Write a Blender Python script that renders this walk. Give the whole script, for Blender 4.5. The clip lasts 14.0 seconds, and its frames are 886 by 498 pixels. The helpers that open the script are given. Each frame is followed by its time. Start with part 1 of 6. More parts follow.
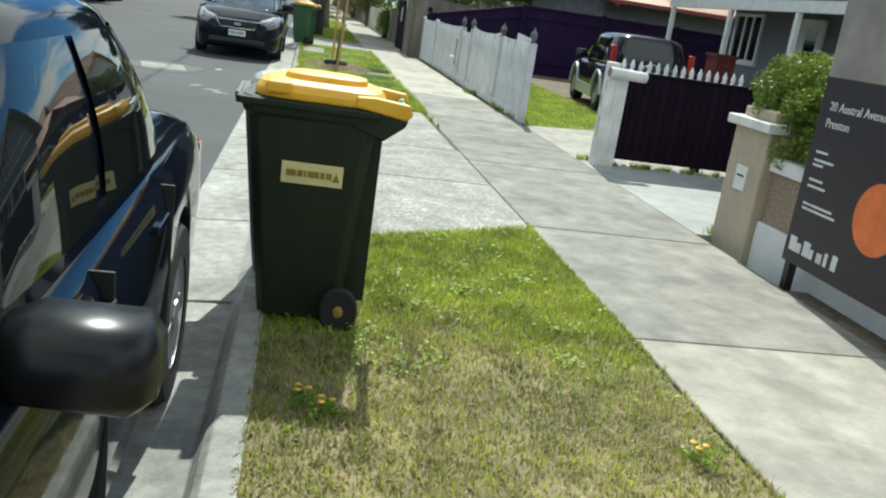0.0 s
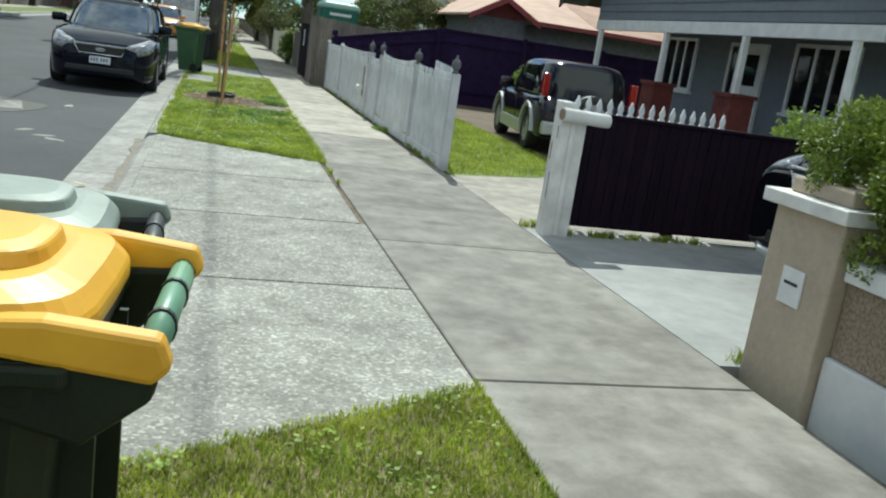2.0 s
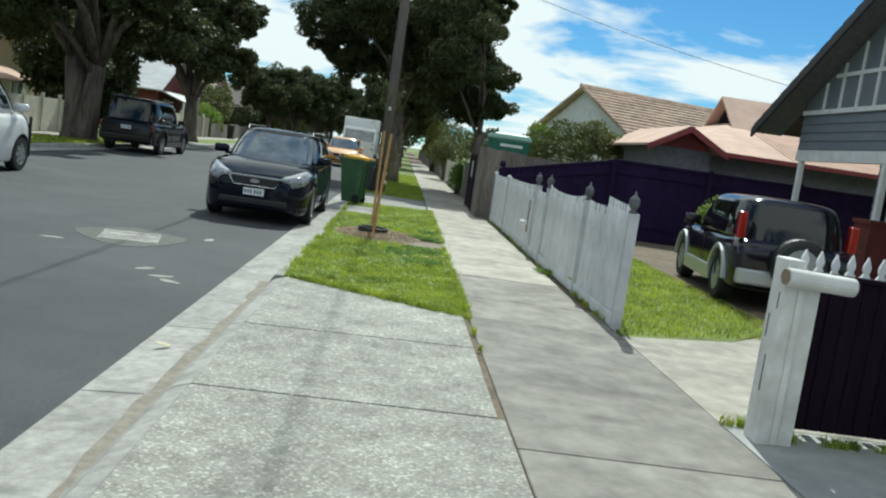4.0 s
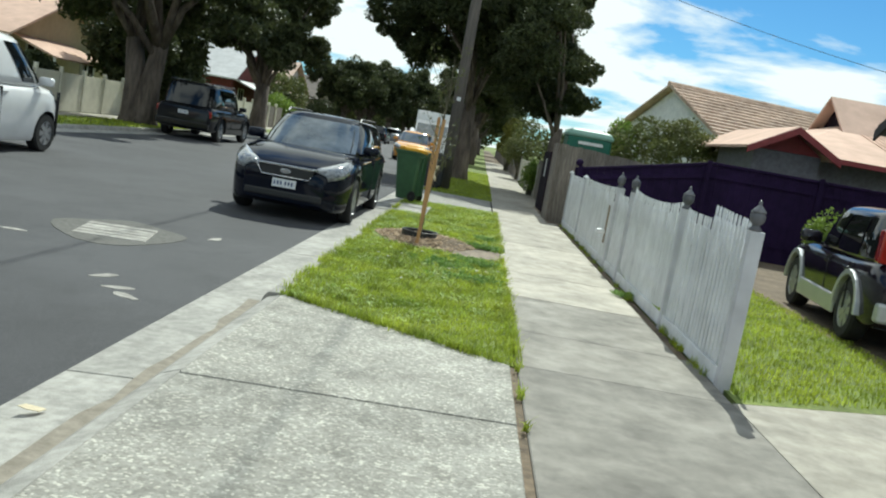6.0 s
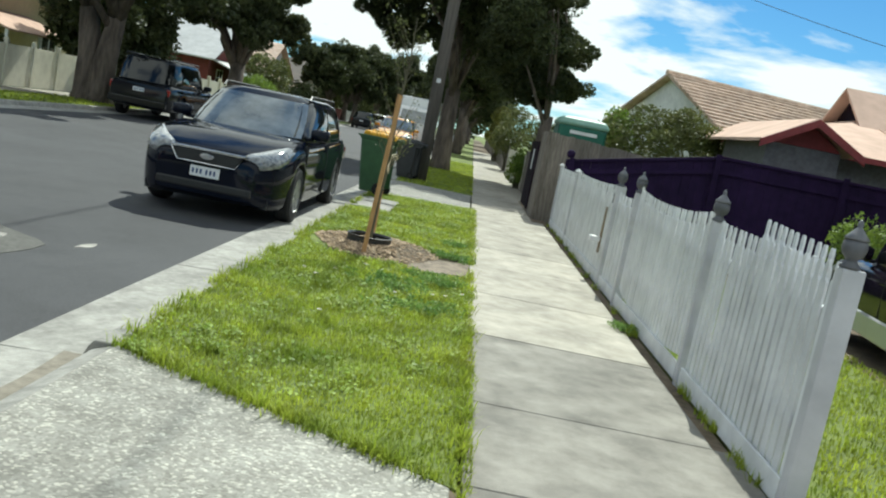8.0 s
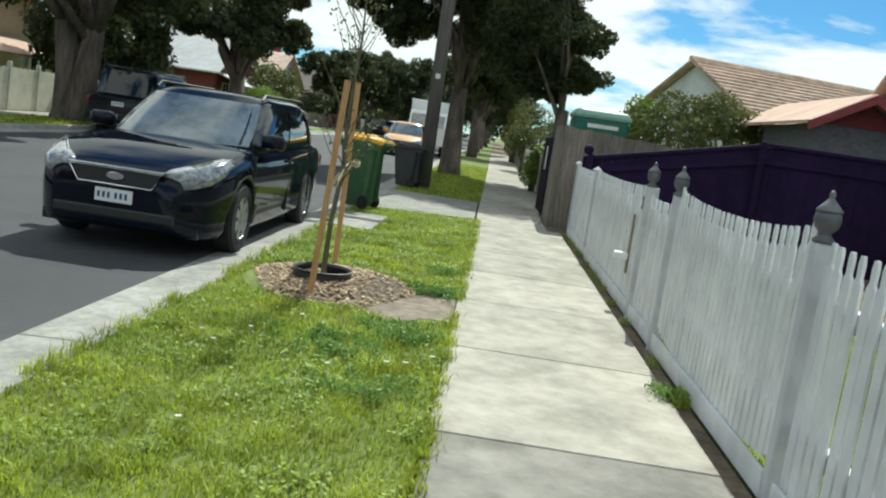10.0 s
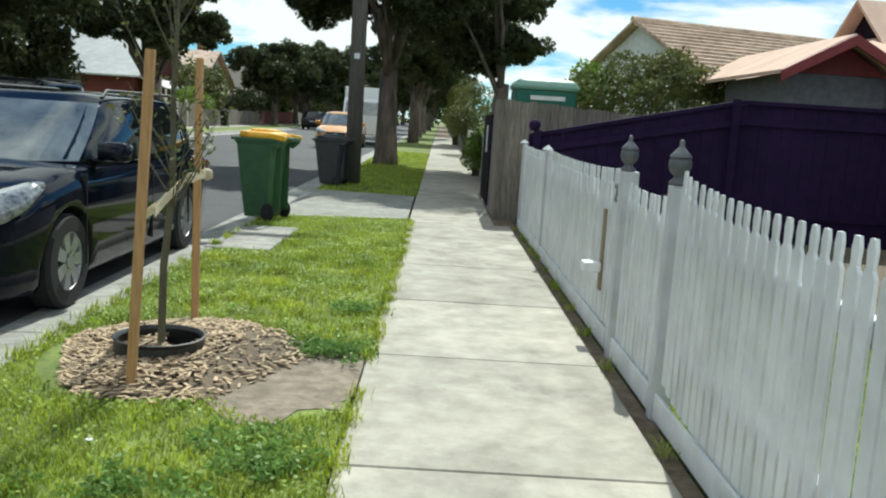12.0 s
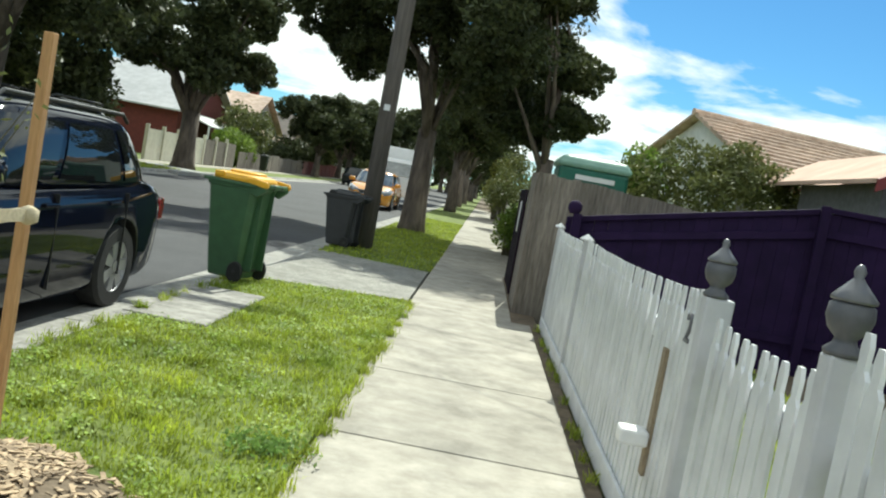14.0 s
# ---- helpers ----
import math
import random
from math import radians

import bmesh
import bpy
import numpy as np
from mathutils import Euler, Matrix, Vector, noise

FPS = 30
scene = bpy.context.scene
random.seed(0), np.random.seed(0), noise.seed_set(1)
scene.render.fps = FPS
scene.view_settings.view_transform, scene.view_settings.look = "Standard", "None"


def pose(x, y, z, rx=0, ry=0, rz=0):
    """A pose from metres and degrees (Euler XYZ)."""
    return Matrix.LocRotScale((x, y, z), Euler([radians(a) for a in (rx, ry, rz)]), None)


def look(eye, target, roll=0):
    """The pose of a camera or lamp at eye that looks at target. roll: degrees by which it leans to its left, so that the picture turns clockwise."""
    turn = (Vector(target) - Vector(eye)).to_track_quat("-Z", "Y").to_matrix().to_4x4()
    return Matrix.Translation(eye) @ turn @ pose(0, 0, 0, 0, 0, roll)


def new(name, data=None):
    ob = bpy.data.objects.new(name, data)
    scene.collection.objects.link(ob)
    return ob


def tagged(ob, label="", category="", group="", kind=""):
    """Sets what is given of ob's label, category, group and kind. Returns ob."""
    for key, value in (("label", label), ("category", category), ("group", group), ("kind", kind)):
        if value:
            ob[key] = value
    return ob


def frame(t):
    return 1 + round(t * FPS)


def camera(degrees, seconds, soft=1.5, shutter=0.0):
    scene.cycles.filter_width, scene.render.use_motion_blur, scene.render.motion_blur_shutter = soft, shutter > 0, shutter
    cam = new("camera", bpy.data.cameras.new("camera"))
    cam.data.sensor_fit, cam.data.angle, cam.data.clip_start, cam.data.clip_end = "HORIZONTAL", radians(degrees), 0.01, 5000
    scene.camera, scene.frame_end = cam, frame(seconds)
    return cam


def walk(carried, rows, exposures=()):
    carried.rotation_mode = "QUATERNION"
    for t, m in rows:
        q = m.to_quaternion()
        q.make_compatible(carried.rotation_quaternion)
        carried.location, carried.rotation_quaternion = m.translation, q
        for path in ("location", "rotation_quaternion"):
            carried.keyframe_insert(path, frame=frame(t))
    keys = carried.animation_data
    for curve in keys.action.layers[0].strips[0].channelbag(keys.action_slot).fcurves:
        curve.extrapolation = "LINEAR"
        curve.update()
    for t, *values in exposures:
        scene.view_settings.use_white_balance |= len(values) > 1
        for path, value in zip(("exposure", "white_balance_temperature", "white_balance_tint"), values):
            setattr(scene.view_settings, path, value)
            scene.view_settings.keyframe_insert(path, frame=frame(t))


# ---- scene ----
cam = camera(54.5, 14.0, soft=2.1)
EXPOSURES = [(0.0, 0.29, 6250, -4), (1.5, 0.0, 6150, -4), (3.5, -0.06, 6100, -4), (7.0, 0.12, 6350, -4), (10.5, 0.11, 6350, -4), (12.5, 0.18, 6250, -4), (13.0, 0.30, 6450, -4), (14.0, 0.33, 6550, -4)]
PATH = [
    (0, (0.878, 0.551, 1.373), (1.238, 2.446, 0.842), 8.5),
    (0.5, (1.019, 1.214, 1.324), (1.415, 3.142, 0.969), 4.3),
    (1, (1.123, 1.794, 1.371), (1.542, 3.717, 1.013), 7.6),
    (1.5, (1.192, 2.418, 1.364), (1.718, 4.321, 1.044), 7.7),
    (2, (1.355, 2.941, 1.388), (1.898, 4.811, 0.933), 8.4),
    (2.5, (1.506, 3.485, 1.381), (2.055, 5.376, 1.029), 10.9),
    (3, (1.629, 3.895, 1.414), (2.161, 5.79, 1.058), 8.5),
    (3.5, (1.736, 4.184, 1.521), (1.943, 6.134, 1.126), 10.6),
    (4, (1.777, 4.612, 1.427), (1.901, 6.595, 1.202), 8.3),
    (6.3, (2.153, 7.078, 1.346), (2.101, 9.061, 1.088), 10.3),
    (6.5, (2.203, 7.314, 1.339), (2.16, 9.296, 1.079), 9.9),
    (7, (2.33, 7.88, 1.325), (2.305, 9.86, 1.042), 7.7),
    (7.5, (2.337, 8.359, 1.347), (2.316, 10.337, 1.056), 9.9),
    (7.7, (2.32, 8.594, 1.346), (2.305, 10.576, 1.075), 11.3),
    (9.8, (2.638, 10.909, 1.347), (2.581, 12.878, 1.002), 10.3),
    (10, (2.66, 11.117, 1.327), (2.58, 13.096, 1.052), 8.4),
    (10.5, (2.697, 11.644, 1.371), (2.681, 13.62, 1.065), 6.4),
    (11, (2.779, 12.25, 1.327), (2.779, 14.23, 1.05), 10.5),
    (11.5, (2.815, 12.716, 1.33), (2.788, 14.702, 1.093), 9.3),
    (12, (2.885, 13.265, 1.333), (2.91, 15.242, 1.035), 3.6),
    (12.5, (2.955, 13.766, 1.347), (2.951, 15.749, 1.089), 8.0),
    (13, (2.951, 14.23, 1.373), (2.929, 16.226, 1.247), 7.4),
    (13.5, (3.106, 14.777, 1.35), (3.07, 16.772, 1.21), 7.9),
    (14, (3.147, 15.278, 1.314), (3.074, 17.271, 1.166), 10.6),
]
walk(cam, [(t, look(eye, target, roll)) for t, eye, target, roll in PATH], EXPOSURES)
# ---------- world, sun ----------
SUN = Vector((0.12, 0.88, 1.0)).normalized()
world = bpy.data.worlds.new("sky")
scene.world = world
world.use_nodes = True
wn, wl = world.node_tree.nodes, world.node_tree.links
wn.clear()
w_out = wn.new("ShaderNodeOutputWorld")
w_bg = wn.new("ShaderNodeBackground")
w_sky = wn.new("ShaderNodeTexSky")
w_sky.sky_type = 'NISHITA'
w_sky.sun_disc = False
w_sky.sun_elevation = math.asin(SUN.z)
w_sky.sun_rotation = math.atan2(SUN.x, SUN.y)
w_sky.air_density, w_sky.dust_density, w_sky.ozone_density = 1.0, 0.0, 5.0
w_bg.inputs[1].default_value = 0.048
w_tc = wn.new("ShaderNodeTexCoord")
w_sep = wn.new("ShaderNodeSeparateXYZ")
w_add = wn.new("ShaderNodeMath"); w_add.operation = 'ADD'; w_add.inputs[1].default_value = 0.16
w_dx = wn.new("ShaderNodeMath"); w_dx.operation = 'DIVIDE'
w_dy = wn.new("ShaderNodeMath"); w_dy.operation = 'DIVIDE'
w_cmb = wn.new("ShaderNodeCombineXYZ")
w_noise = wn.new("ShaderNodeTexNoise")
w_noise.inputs["Scale"].default_value = 0.95
w_noise.inputs["Detail"].default_value = 9.0
w_noise.inputs["Roughness"].default_value = 0.55
w_noise.inputs["Distortion"].default_value = 0.25
w_ramp = wn.new("ShaderNodeValToRGB")
w_ramp.color_ramp.elements[0].position = 0.445
w_ramp.color_ramp.elements[1].position = 0.53
w_mix = wn.new("ShaderNodeMix"); w_mix.data_type = 'RGBA'
w_mix.inputs["B"].default_value = (20.0, 20.3, 20.7, 1)
wl.new(w_tc.outputs["Generated"], w_sep.inputs[0])
wl.new(w_sep.outputs["Z"], w_add.inputs[0])
wl.new(w_sep.outputs["X"], w_dx.inputs[0]); wl.new(w_add.outputs[0], w_dx.inputs[1])
wl.new(w_sep.outputs["Y"], w_dy.inputs[0]); wl.new(w_add.outputs[0], w_dy.inputs[1])
wl.new(w_dx.outputs[0], w_cmb.inputs[0]); wl.new(w_dy.outputs[0], w_cmb.inputs[1])
w_cmb.inputs[2].default_value = 5.7
wl.new(w_cmb.outputs[0], w_noise.inputs["Vector"])
wl.new(w_noise.outputs["Fac"], w_ramp.inputs[0])
wl.new(w_ramp.outputs[0], w_mix.inputs["Factor"])
w_tint = wn.new("ShaderNodeMix"); w_tint.data_type, w_tint.blend_type = 'RGBA', 'MULTIPLY'
w_tint.inputs["Factor"].default_value = 1.0
w_tint.inputs["B"].default_value = (1.05, 1.62, 1.98, 1)
wl.new(w_sky.outputs[0], w_tint.inputs["A"])
wl.new(w_tint.outputs["Result"], w_mix.inputs["A"])
wl.new(w_mix.outputs["Result"], w_bg.inputs[0])
wl.new(w_bg.outputs[0], w_out.inputs[0])

sun_data = bpy.data.lights.new("sun", 'SUN')
sun_data.energy, sun_data.angle, sun_data.color = 5.0, radians(0.53), (1.0, 0.965, 0.915)
sun = new("sun", sun_data)
sun.matrix_world = look(SUN * 60, (0, 0, 0))

# ---------- materials ----------
def mat(name, a, b=None, rough=0.6, metal=0.0, scale=6.0, detail=5.0, bump=0.0, bump_scale=None,
        big=0.0, big_scale=0.7, vary=0.0, spec=0.5, coat=0.0, squash=(1, 1, 1), trans=0.0, bump_dist=0.01, island=False, blot=0.0):
    """Two-scale procedural surface: fine grain between colours a and b, large stains, piece-to-piece variation."""
    m = bpy.data.materials.new(name)
    m.use_nodes = True
    nt = m.node_tree
    n, l = nt.nodes, nt.links
    p = n["Principled BSDF"]
    b = b or tuple(c * 0.75 for c in a)
    tc = n.new("ShaderNodeTexCoord")
    geo = n.new("ShaderNodeNewGeometry")
    mp = n.new("ShaderNodeMapping")
    mp.inputs["Scale"].default_value = squash
    l.new(geo.outputs["Position"], mp.inputs[0])
    nz = n.new("ShaderNodeTexNoise")
    nz.inputs["Scale"].default_value, nz.inputs["Detail"].default_value = scale, detail
    nz.inputs["Roughness"].default_value = 0.62
    l.new(mp.outputs[0], nz.inputs["Vector"])
    rp = n.new("ShaderNodeValToRGB")
    rp.color_ramp.elements[0].position, rp.color_ramp.elements[1].position = 0.33, 0.67
    rp.color_ramp.elements[0].color, rp.color_ramp.elements[1].color = (*b, 1), (*a, 1)
    l.new(nz.outputs["Fac"], rp.inputs[0])
    col = rp.outputs[0]
    if big:
        nb = n.new("ShaderNodeTexNoise")
        nb.inputs["Scale"].default_value, nb.inputs["Detail"].default_value = big_scale, 4.0
        l.new(mp.outputs[0], nb.inputs["Vector"])
        mr = n.new("ShaderNodeMapRange")
        mr.inputs["From Min"].default_value, mr.inputs["From Max"].default_value = 0.3, 0.7
        mr.inputs["To Min"].default_value, mr.inputs["To Max"].default_value = 1 - big, 1 + big * 0.6
        l.new(nb.outputs["Fac"], mr.inputs[0])
        mx = n.new("ShaderNodeMix"); mx.data_type, mx.blend_type = 'RGBA', 'MULTIPLY'
        mx.inputs["Factor"].default_value = 1.0
        l.new(col, mx.inputs["A"]); l.new(mr.outputs[0], mx.inputs["B"])
        col = mx.outputs["Result"]
    if blot:
        ns = n.new("ShaderNodeTexNoise")
        ns.inputs["Scale"].default_value, ns.inputs["Detail"].default_value = 1.8, 10.0
        ns.inputs["Roughness"].default_value = 0.68
        l.new(geo.outputs["Position"], ns.inputs["Vector"])
        ms = n.new("ShaderNodeMapRange")
        ms.inputs["From Min"].default_value, ms.inputs["From Max"].default_value = 0.47, 0.66
        ms.inputs["To Min"].default_value, ms.inputs["To Max"].default_value = 1.0, 1 - blot
        l.new(ns.outputs["Fac"], ms.inputs[0])
        mx = n.new("ShaderNodeMix"); mx.data_type, mx.blend_type = 'RGBA', 'MULTIPLY'
        mx.inputs["Factor"].default_value = 1.0
        l.new(col, mx.inputs["A"]); l.new(ms.outputs[0], mx.inputs["B"])
        col = mx.outputs["Result"]
    if vary:
        src = geo.outputs["Random Per Island"] if island else n.new("ShaderNodeObjectInfo").outputs["Random"]
        mv = n.new("ShaderNodeMapRange")
        mv.inputs["To Min"].default_value, mv.inputs["To Max"].default_value = 1 - vary, 1 + vary
        l.new(src, mv.inputs[0])
        mx = n.new("ShaderNodeMix"); mx.data_type, mx.blend_type = 'RGBA', 'MULTIPLY'
        mx.inputs["Factor"].default_value = 1.0
        l.new(col, mx.inputs["A"]); l.new(mv.outputs[0], mx.inputs["B"])
        col = mx.outputs["Result"]
    l.new(col, p.inputs["Base Color"])
    p.inputs["Roughness"].default_value, p.inputs["Metallic"].default_value = rough, metal
    p.inputs["Specular IOR Level"].default_value = spec
    p.inputs["Coat Weight"].default_value = coat
    p.inputs["Coat Roughness"].default_value = 0.04
    p.inputs["Transmission Weight"].default_value = trans
    if bump:
        bn = n.new("ShaderNodeTexNoise")
        bn.inputs["Scale"].default_value, bn.inputs["Detail"].default_value = bump_scale or scale * 4, 4.0
        l.new(mp.outputs[0], bn.inputs["Vector"])
        bp = n.new("ShaderNodeBump")
        bp.inputs["Strength"].default_value, bp.inputs["Distance"].default_value = bump, bump_dist
        l.new(bn.outputs["Fac"], bp.inputs["Height"])
        l.new(bp.outputs[0], p.inputs["Normal"])
    return m


def leafy(name, a, b, thin=0.35, big=0.0):
    """Foliage: diffuse leaf with some light coming through it."""
    m = mat(name, a, b, rough=0.55, scale=1.6, vary=0.35, island=True, spec=0.3, big=big, big_scale=4.5)
    n, l = m.node_tree.nodes, m.node_tree.links
    p = n["Principled BSDF"]
    tr = n.new("ShaderNodeBsdfTranslucent")
    src = p.inputs["Base Color"].links[0].from_socket
    l.new(src, tr.inputs[0])
    mx = n.new("ShaderNodeMixShader")
    mx.inputs[0].default_value = thin
    l.new(p.outputs[0], mx.inputs[1]); l.new(tr.outputs[0], mx.inputs[2])
    l.new(mx.outputs[0], n["Material Output"].inputs[0])
    return m


M_ASPHALT = mat("asphalt", (0.074, 0.074, 0.080), (0.036, 0.036, 0.040), rough=0.85, scale=90, bump=0.5, bump_scale=160, big=0.22, big_scale=0.5, blot=0.2)
M_PATCH = mat("concrete_patch", (0.42, 0.40, 0.36), (0.22, 0.21, 0.19), rough=0.9, scale=9, bump=0.6, bump_scale=60, big=0.25, big_scale=3)
M_PATH = mat("footpath_concrete", (0.47, 0.435, 0.37), (0.33, 0.30, 0.25), rough=0.9, scale=5.5, detail=8.0, bump=0.3, bump_scale=120, big=0.16, big_scale=1.7, vary=0.12, blot=0.30)
M_PATH_OLD = mat("old_footpath_concrete", (0.31, 0.29, 0.255), (0.19, 0.176, 0.153), rough=0.9, scale=4.5, detail=8.0, bump=0.3, bump_scale=120, big=0.2, big_scale=1.6, vary=0.10, blot=0.30)


def pebbled(name):
    """Exposed-aggregate concrete: pale and dark pebbles of a centimetre or so in a grey matrix, with stains."""
    m = mat(name, (0.385, 0.375, 0.335), (0.26, 0.25, 0.22), rough=0.9, scale=5, big=0.18, big_scale=1.2, vary=0.06, blot=0.22)
    n, l = m.node_tree.nodes, m.node_tree.links
    p = n["Principled BSDF"]
    src = p.inputs["Base Color"].links[0].from_socket
    geo = n.new("ShaderNodeNewGeometry")
    vo = n.new("ShaderNodeTexVoronoi")
    vo.inputs["Scale"].default_value = 72.0
    l.new(geo.outputs["Position"], vo.inputs["Vector"])
    sep = n.new("ShaderNodeSeparateColor")
    l.new(vo.outputs["Color"], sep.inputs[0])
    rp = n.new("ShaderNodeValToRGB")
    e = rp.color_ramp.elements
    e[0].position, e[0].color = 0.0, (0.45, 0.44, 0.42, 1)
    e[1].position, e[1].color = 1.0, (2.0, 1.97, 1.9, 1)
    mid = e.new(0.80); mid.color = (1.0, 1.0, 1.0, 1)
    l.new(sep.outputs[0], rp.inputs[0])
    mx = n.new("ShaderNodeMix"); mx.data_type, mx.blend_type = 'RGBA', 'MULTIPLY'
    mx.inputs["Factor"].default_value = 0.60
    l.new(src, mx.inputs["A"]); l.new(rp.outputs[0], mx.inputs["B"])
    l.new(mx.outputs["Result"], p.inputs["Base Color"])
    bp = n.new("ShaderNodeBump"); bp.inputs["Strength"].default_value, bp.inputs["Distance"].default_value = 0.3, 0.005
    l.new(vo.outputs["Distance"], bp.inputs["Height"]); bp.invert = True
    l.new(bp.outputs[0], p.inputs["Normal"])
    return m


M_DRIVE = pebbled("pebbled_concrete")
M_KERB = mat("kerb_concrete", (0.42, 0.405, 0.37), (0.27, 0.26, 0.235), rough=0.9, scale=14, bump=0.4, bump_scale=90, big=0.2, big_scale=2.0, blot=0.3)
M_APRON = mat("smooth_concrete", (0.37, 0.37, 0.355), (0.30, 0.30, 0.285), rough=0.85, scale=5, bump=0.2, bump_scale=100, big=0.15, big_scale=0.8, blot=0.12)
M_SOIL = mat("soil", (0.20, 0.15, 0.10), (0.10, 0.075, 0.05), rough=0.95, scale=16, bump=0.8, bump_scale=40, big=0.3, big_scale=2)
M_EARTH = mat("trodden_earth", (0.29, 0.235, 0.18), (0.17, 0.135, 0.10), rough=0.95, scale=12, bump=0.8, bump_scale=45, big=0.25, big_scale=3)
M_SILT = mat("gutter_silt", (0.27, 0.24, 0.195), (0.18, 0.158, 0.125), rough=0.95, scale=14, bump=0.4)
M_TURF = mat("turf", (0.20, 0.24, 0.05), (0.10, 0.14, 0.03), rough=0.95, scale=14, bump=0.8, bump_scale=50, big=0.35, big_scale=1.2)
M_TURF_DRY = mat("dry_turf", (0.30, 0.24, 0.13), (0.14, 0.13, 0.055), rough=0.95, scale=9, bump=0.8, bump_scale=50, big=0.35, big_scale=2)
M_GRASS = leafy("grass_blade", (0.48, 0.54, 0.066), (0.21, 0.29, 0.037), 0.42, 0.35)
M_STRAW = leafy("straw_blade", (0.50, 0.42, 0.20), (0.30, 0.26, 0.12), 0.3, 0.35)
M_CLOVER = leafy("clover_leaf", (0.36, 0.46, 0.07), (0.18, 0.28, 0.045), 0.35)
M_WEED = leafy("weed_leaf", (0.25, 0.37, 0.10), (0.12, 0.23, 0.05), 0.3)
M_CHIP = mat("bark_chip", (0.50, 0.38, 0.25), (0.27, 0.19, 0.12), rough=0.9, scale=30, vary=0.45, island=True)
M_WHITE = mat("white_paint", (0.80, 0.80, 0.80), (0.70, 0.70, 0.71), rough=0.5, scale=5, big=0.06, big_scale=2.5, vary=0.03)
M_WORN = mat("worn_white_paint", (0.79, 0.78, 0.76), (0.64, 0.62, 0.58), rough=0.7, scale=7, bump=0.3, bump_scale=40, big=0.15, big_scale=3)
M_CREAM = mat("cream_render", (0.50, 0.415, 0.32), (0.43, 0.355, 0.27), rough=0.85, scale=25, bump=0.3, bump_scale=120, big=0.10, big_scale=1.6)
M_PEBBLE = mat("roughcast_render", (0.42, 0.33, 0.24), (0.20, 0.15, 0.11), rough=0.95, scale=55, bump=1.0, bump_scale=70, big=0.15, big_scale=2)
M_DARKWOOD = mat("dark_stained_timber", (0.015, 0.007, 0.016), (0.008, 0.004, 0.010), spec=0.1, rough=0.75, scale=9, squash=(6, 6, 0.6), bump=0.3, bump_scale=14, big=0.2, big_scale=1.5, vary=0.15)
M_PURPLE = mat("aubergine_paint", (0.026, 0.012, 0.052), (0.018, 0.009, 0.038), spec=0.15, rough=0.8, scale=6, bump=0.15, bump_scale=30, big=0.2, big_scale=1.2, vary=0.08)
M_PALING = mat("weathered_paling", (0.27, 0.235, 0.20), (0.14, 0.12, 0.10), rough=0.95, scale=8, squash=(5, 5, 0.5), bump=0.5, bump_scale=18, big=0.2, big_scale=1, vary=0.16)
M_GREY = mat("grey_paint", (0.16, 0.16, 0.18), (0.12, 0.12, 0.135), rough=0.5, scale=12, big=0.15, big_scale=6)
M_RUSTY = mat("weathered_latch_timber", (0.34, 0.27, 0.18), (0.17, 0.13, 0.09), rough=0.8, scale=25, squash=(4, 4, 1))
M_BOARD = mat("grey_weatherboard", (0.175, 0.195, 0.225), (0.15, 0.168, 0.196), rough=0.6, scale=8, big=0.08, big_scale=1.0, vary=0.03)
M_BRICK = mat("red_brick", (0.17, 0.038, 0.030), (0.105, 0.026, 0.022), rough=0.85, scale=18, bump=0.4, bump_scale=60, vary=0.2, big=0.15, big_scale=4)
M_TILE = mat("terracotta_tile", (0.68, 0.52, 0.42), (0.44, 0.31, 0.23), rough=0.85, scale=3, bump=0.3, bump_scale=25, big=0.25, big_scale=0.8, vary=0.2, island=True)
M_DTILE = mat("dark_roof_tile", (0.10, 0.075, 0.06), (0.06, 0.045, 0.04), rough=0.8, scale=3, bump=0.3, bump_scale=25, big=0.2, big_scale=0.8, vary=0.2, island=True)
M_TIN = mat("faded_pink_tin", (0.66, 0.47, 0.38), (0.56, 0.39, 0.31), spec=0.1, rough=0.85, scale=2, big=0.10, big_scale=0.5)
M_GREYTIN = mat("grey_tin", (0.50, 0.50, 0.50), (0.40, 0.40, 0.40), rough=0.5, scale=2, big=0.1, big_scale=0.5)
M_RED = mat("oxide_red_paint", (0.26, 0.045, 0.05), (0.20, 0.035, 0.04), rough=0.6, scale=8)
M_YWALL = mat("pale_yellow_wall", (0.62, 0.54, 0.36), (0.55, 0.47, 0.31), rough=0.8, scale=4, big=0.1, big_scale=0.6)
M_LFENCE = mat("cream_fence_paint", (0.66, 0.63, 0.52), (0.58, 0.55, 0.45), rough=0.7, scale=4, big=0.1, big_scale=1, vary=0.05)
M_GLASS = mat("window_glass", (0.012, 0.013, 0.015), (0.010, 0.011, 0.012), rough=0.03, scale=2, spec=0.5)
# Windscreen glass: mottled grey base stands in for sky reflection and sunlit dash.
M_GLAREGLASS = mat("glare_greyed_car_glass", (0.19, 0.21, 0.22), (0.05, 0.06, 0.065), rough=0.02, scale=2, spec=1.0)
M_GLAREGLASS.node_tree.nodes["Principled BSDF"].inputs["IOR"].default_value = 1.7
M_SIDEGLASS = mat("tinted_side_glass", (0.010, 0.012, 0.013), (0.006, 0.007, 0.008), rough=0.02, scale=2, spec=0.6)
M_FENCE = mat("fence_white_paint", (0.70, 0.71, 0.73), (0.60, 0.61, 0.63), rough=0.55, scale=5, big=0.10, big_scale=2.5, vary=0.06)
# Fence white greyed: the shade on the posts' near faces is in the colour.
M_POSTSHADE = mat("shaded_white_post_paint", (0.54, 0.54, 0.57), (0.47, 0.47, 0.50), rough=0.5, scale=6, big=0.08, big_scale=3)
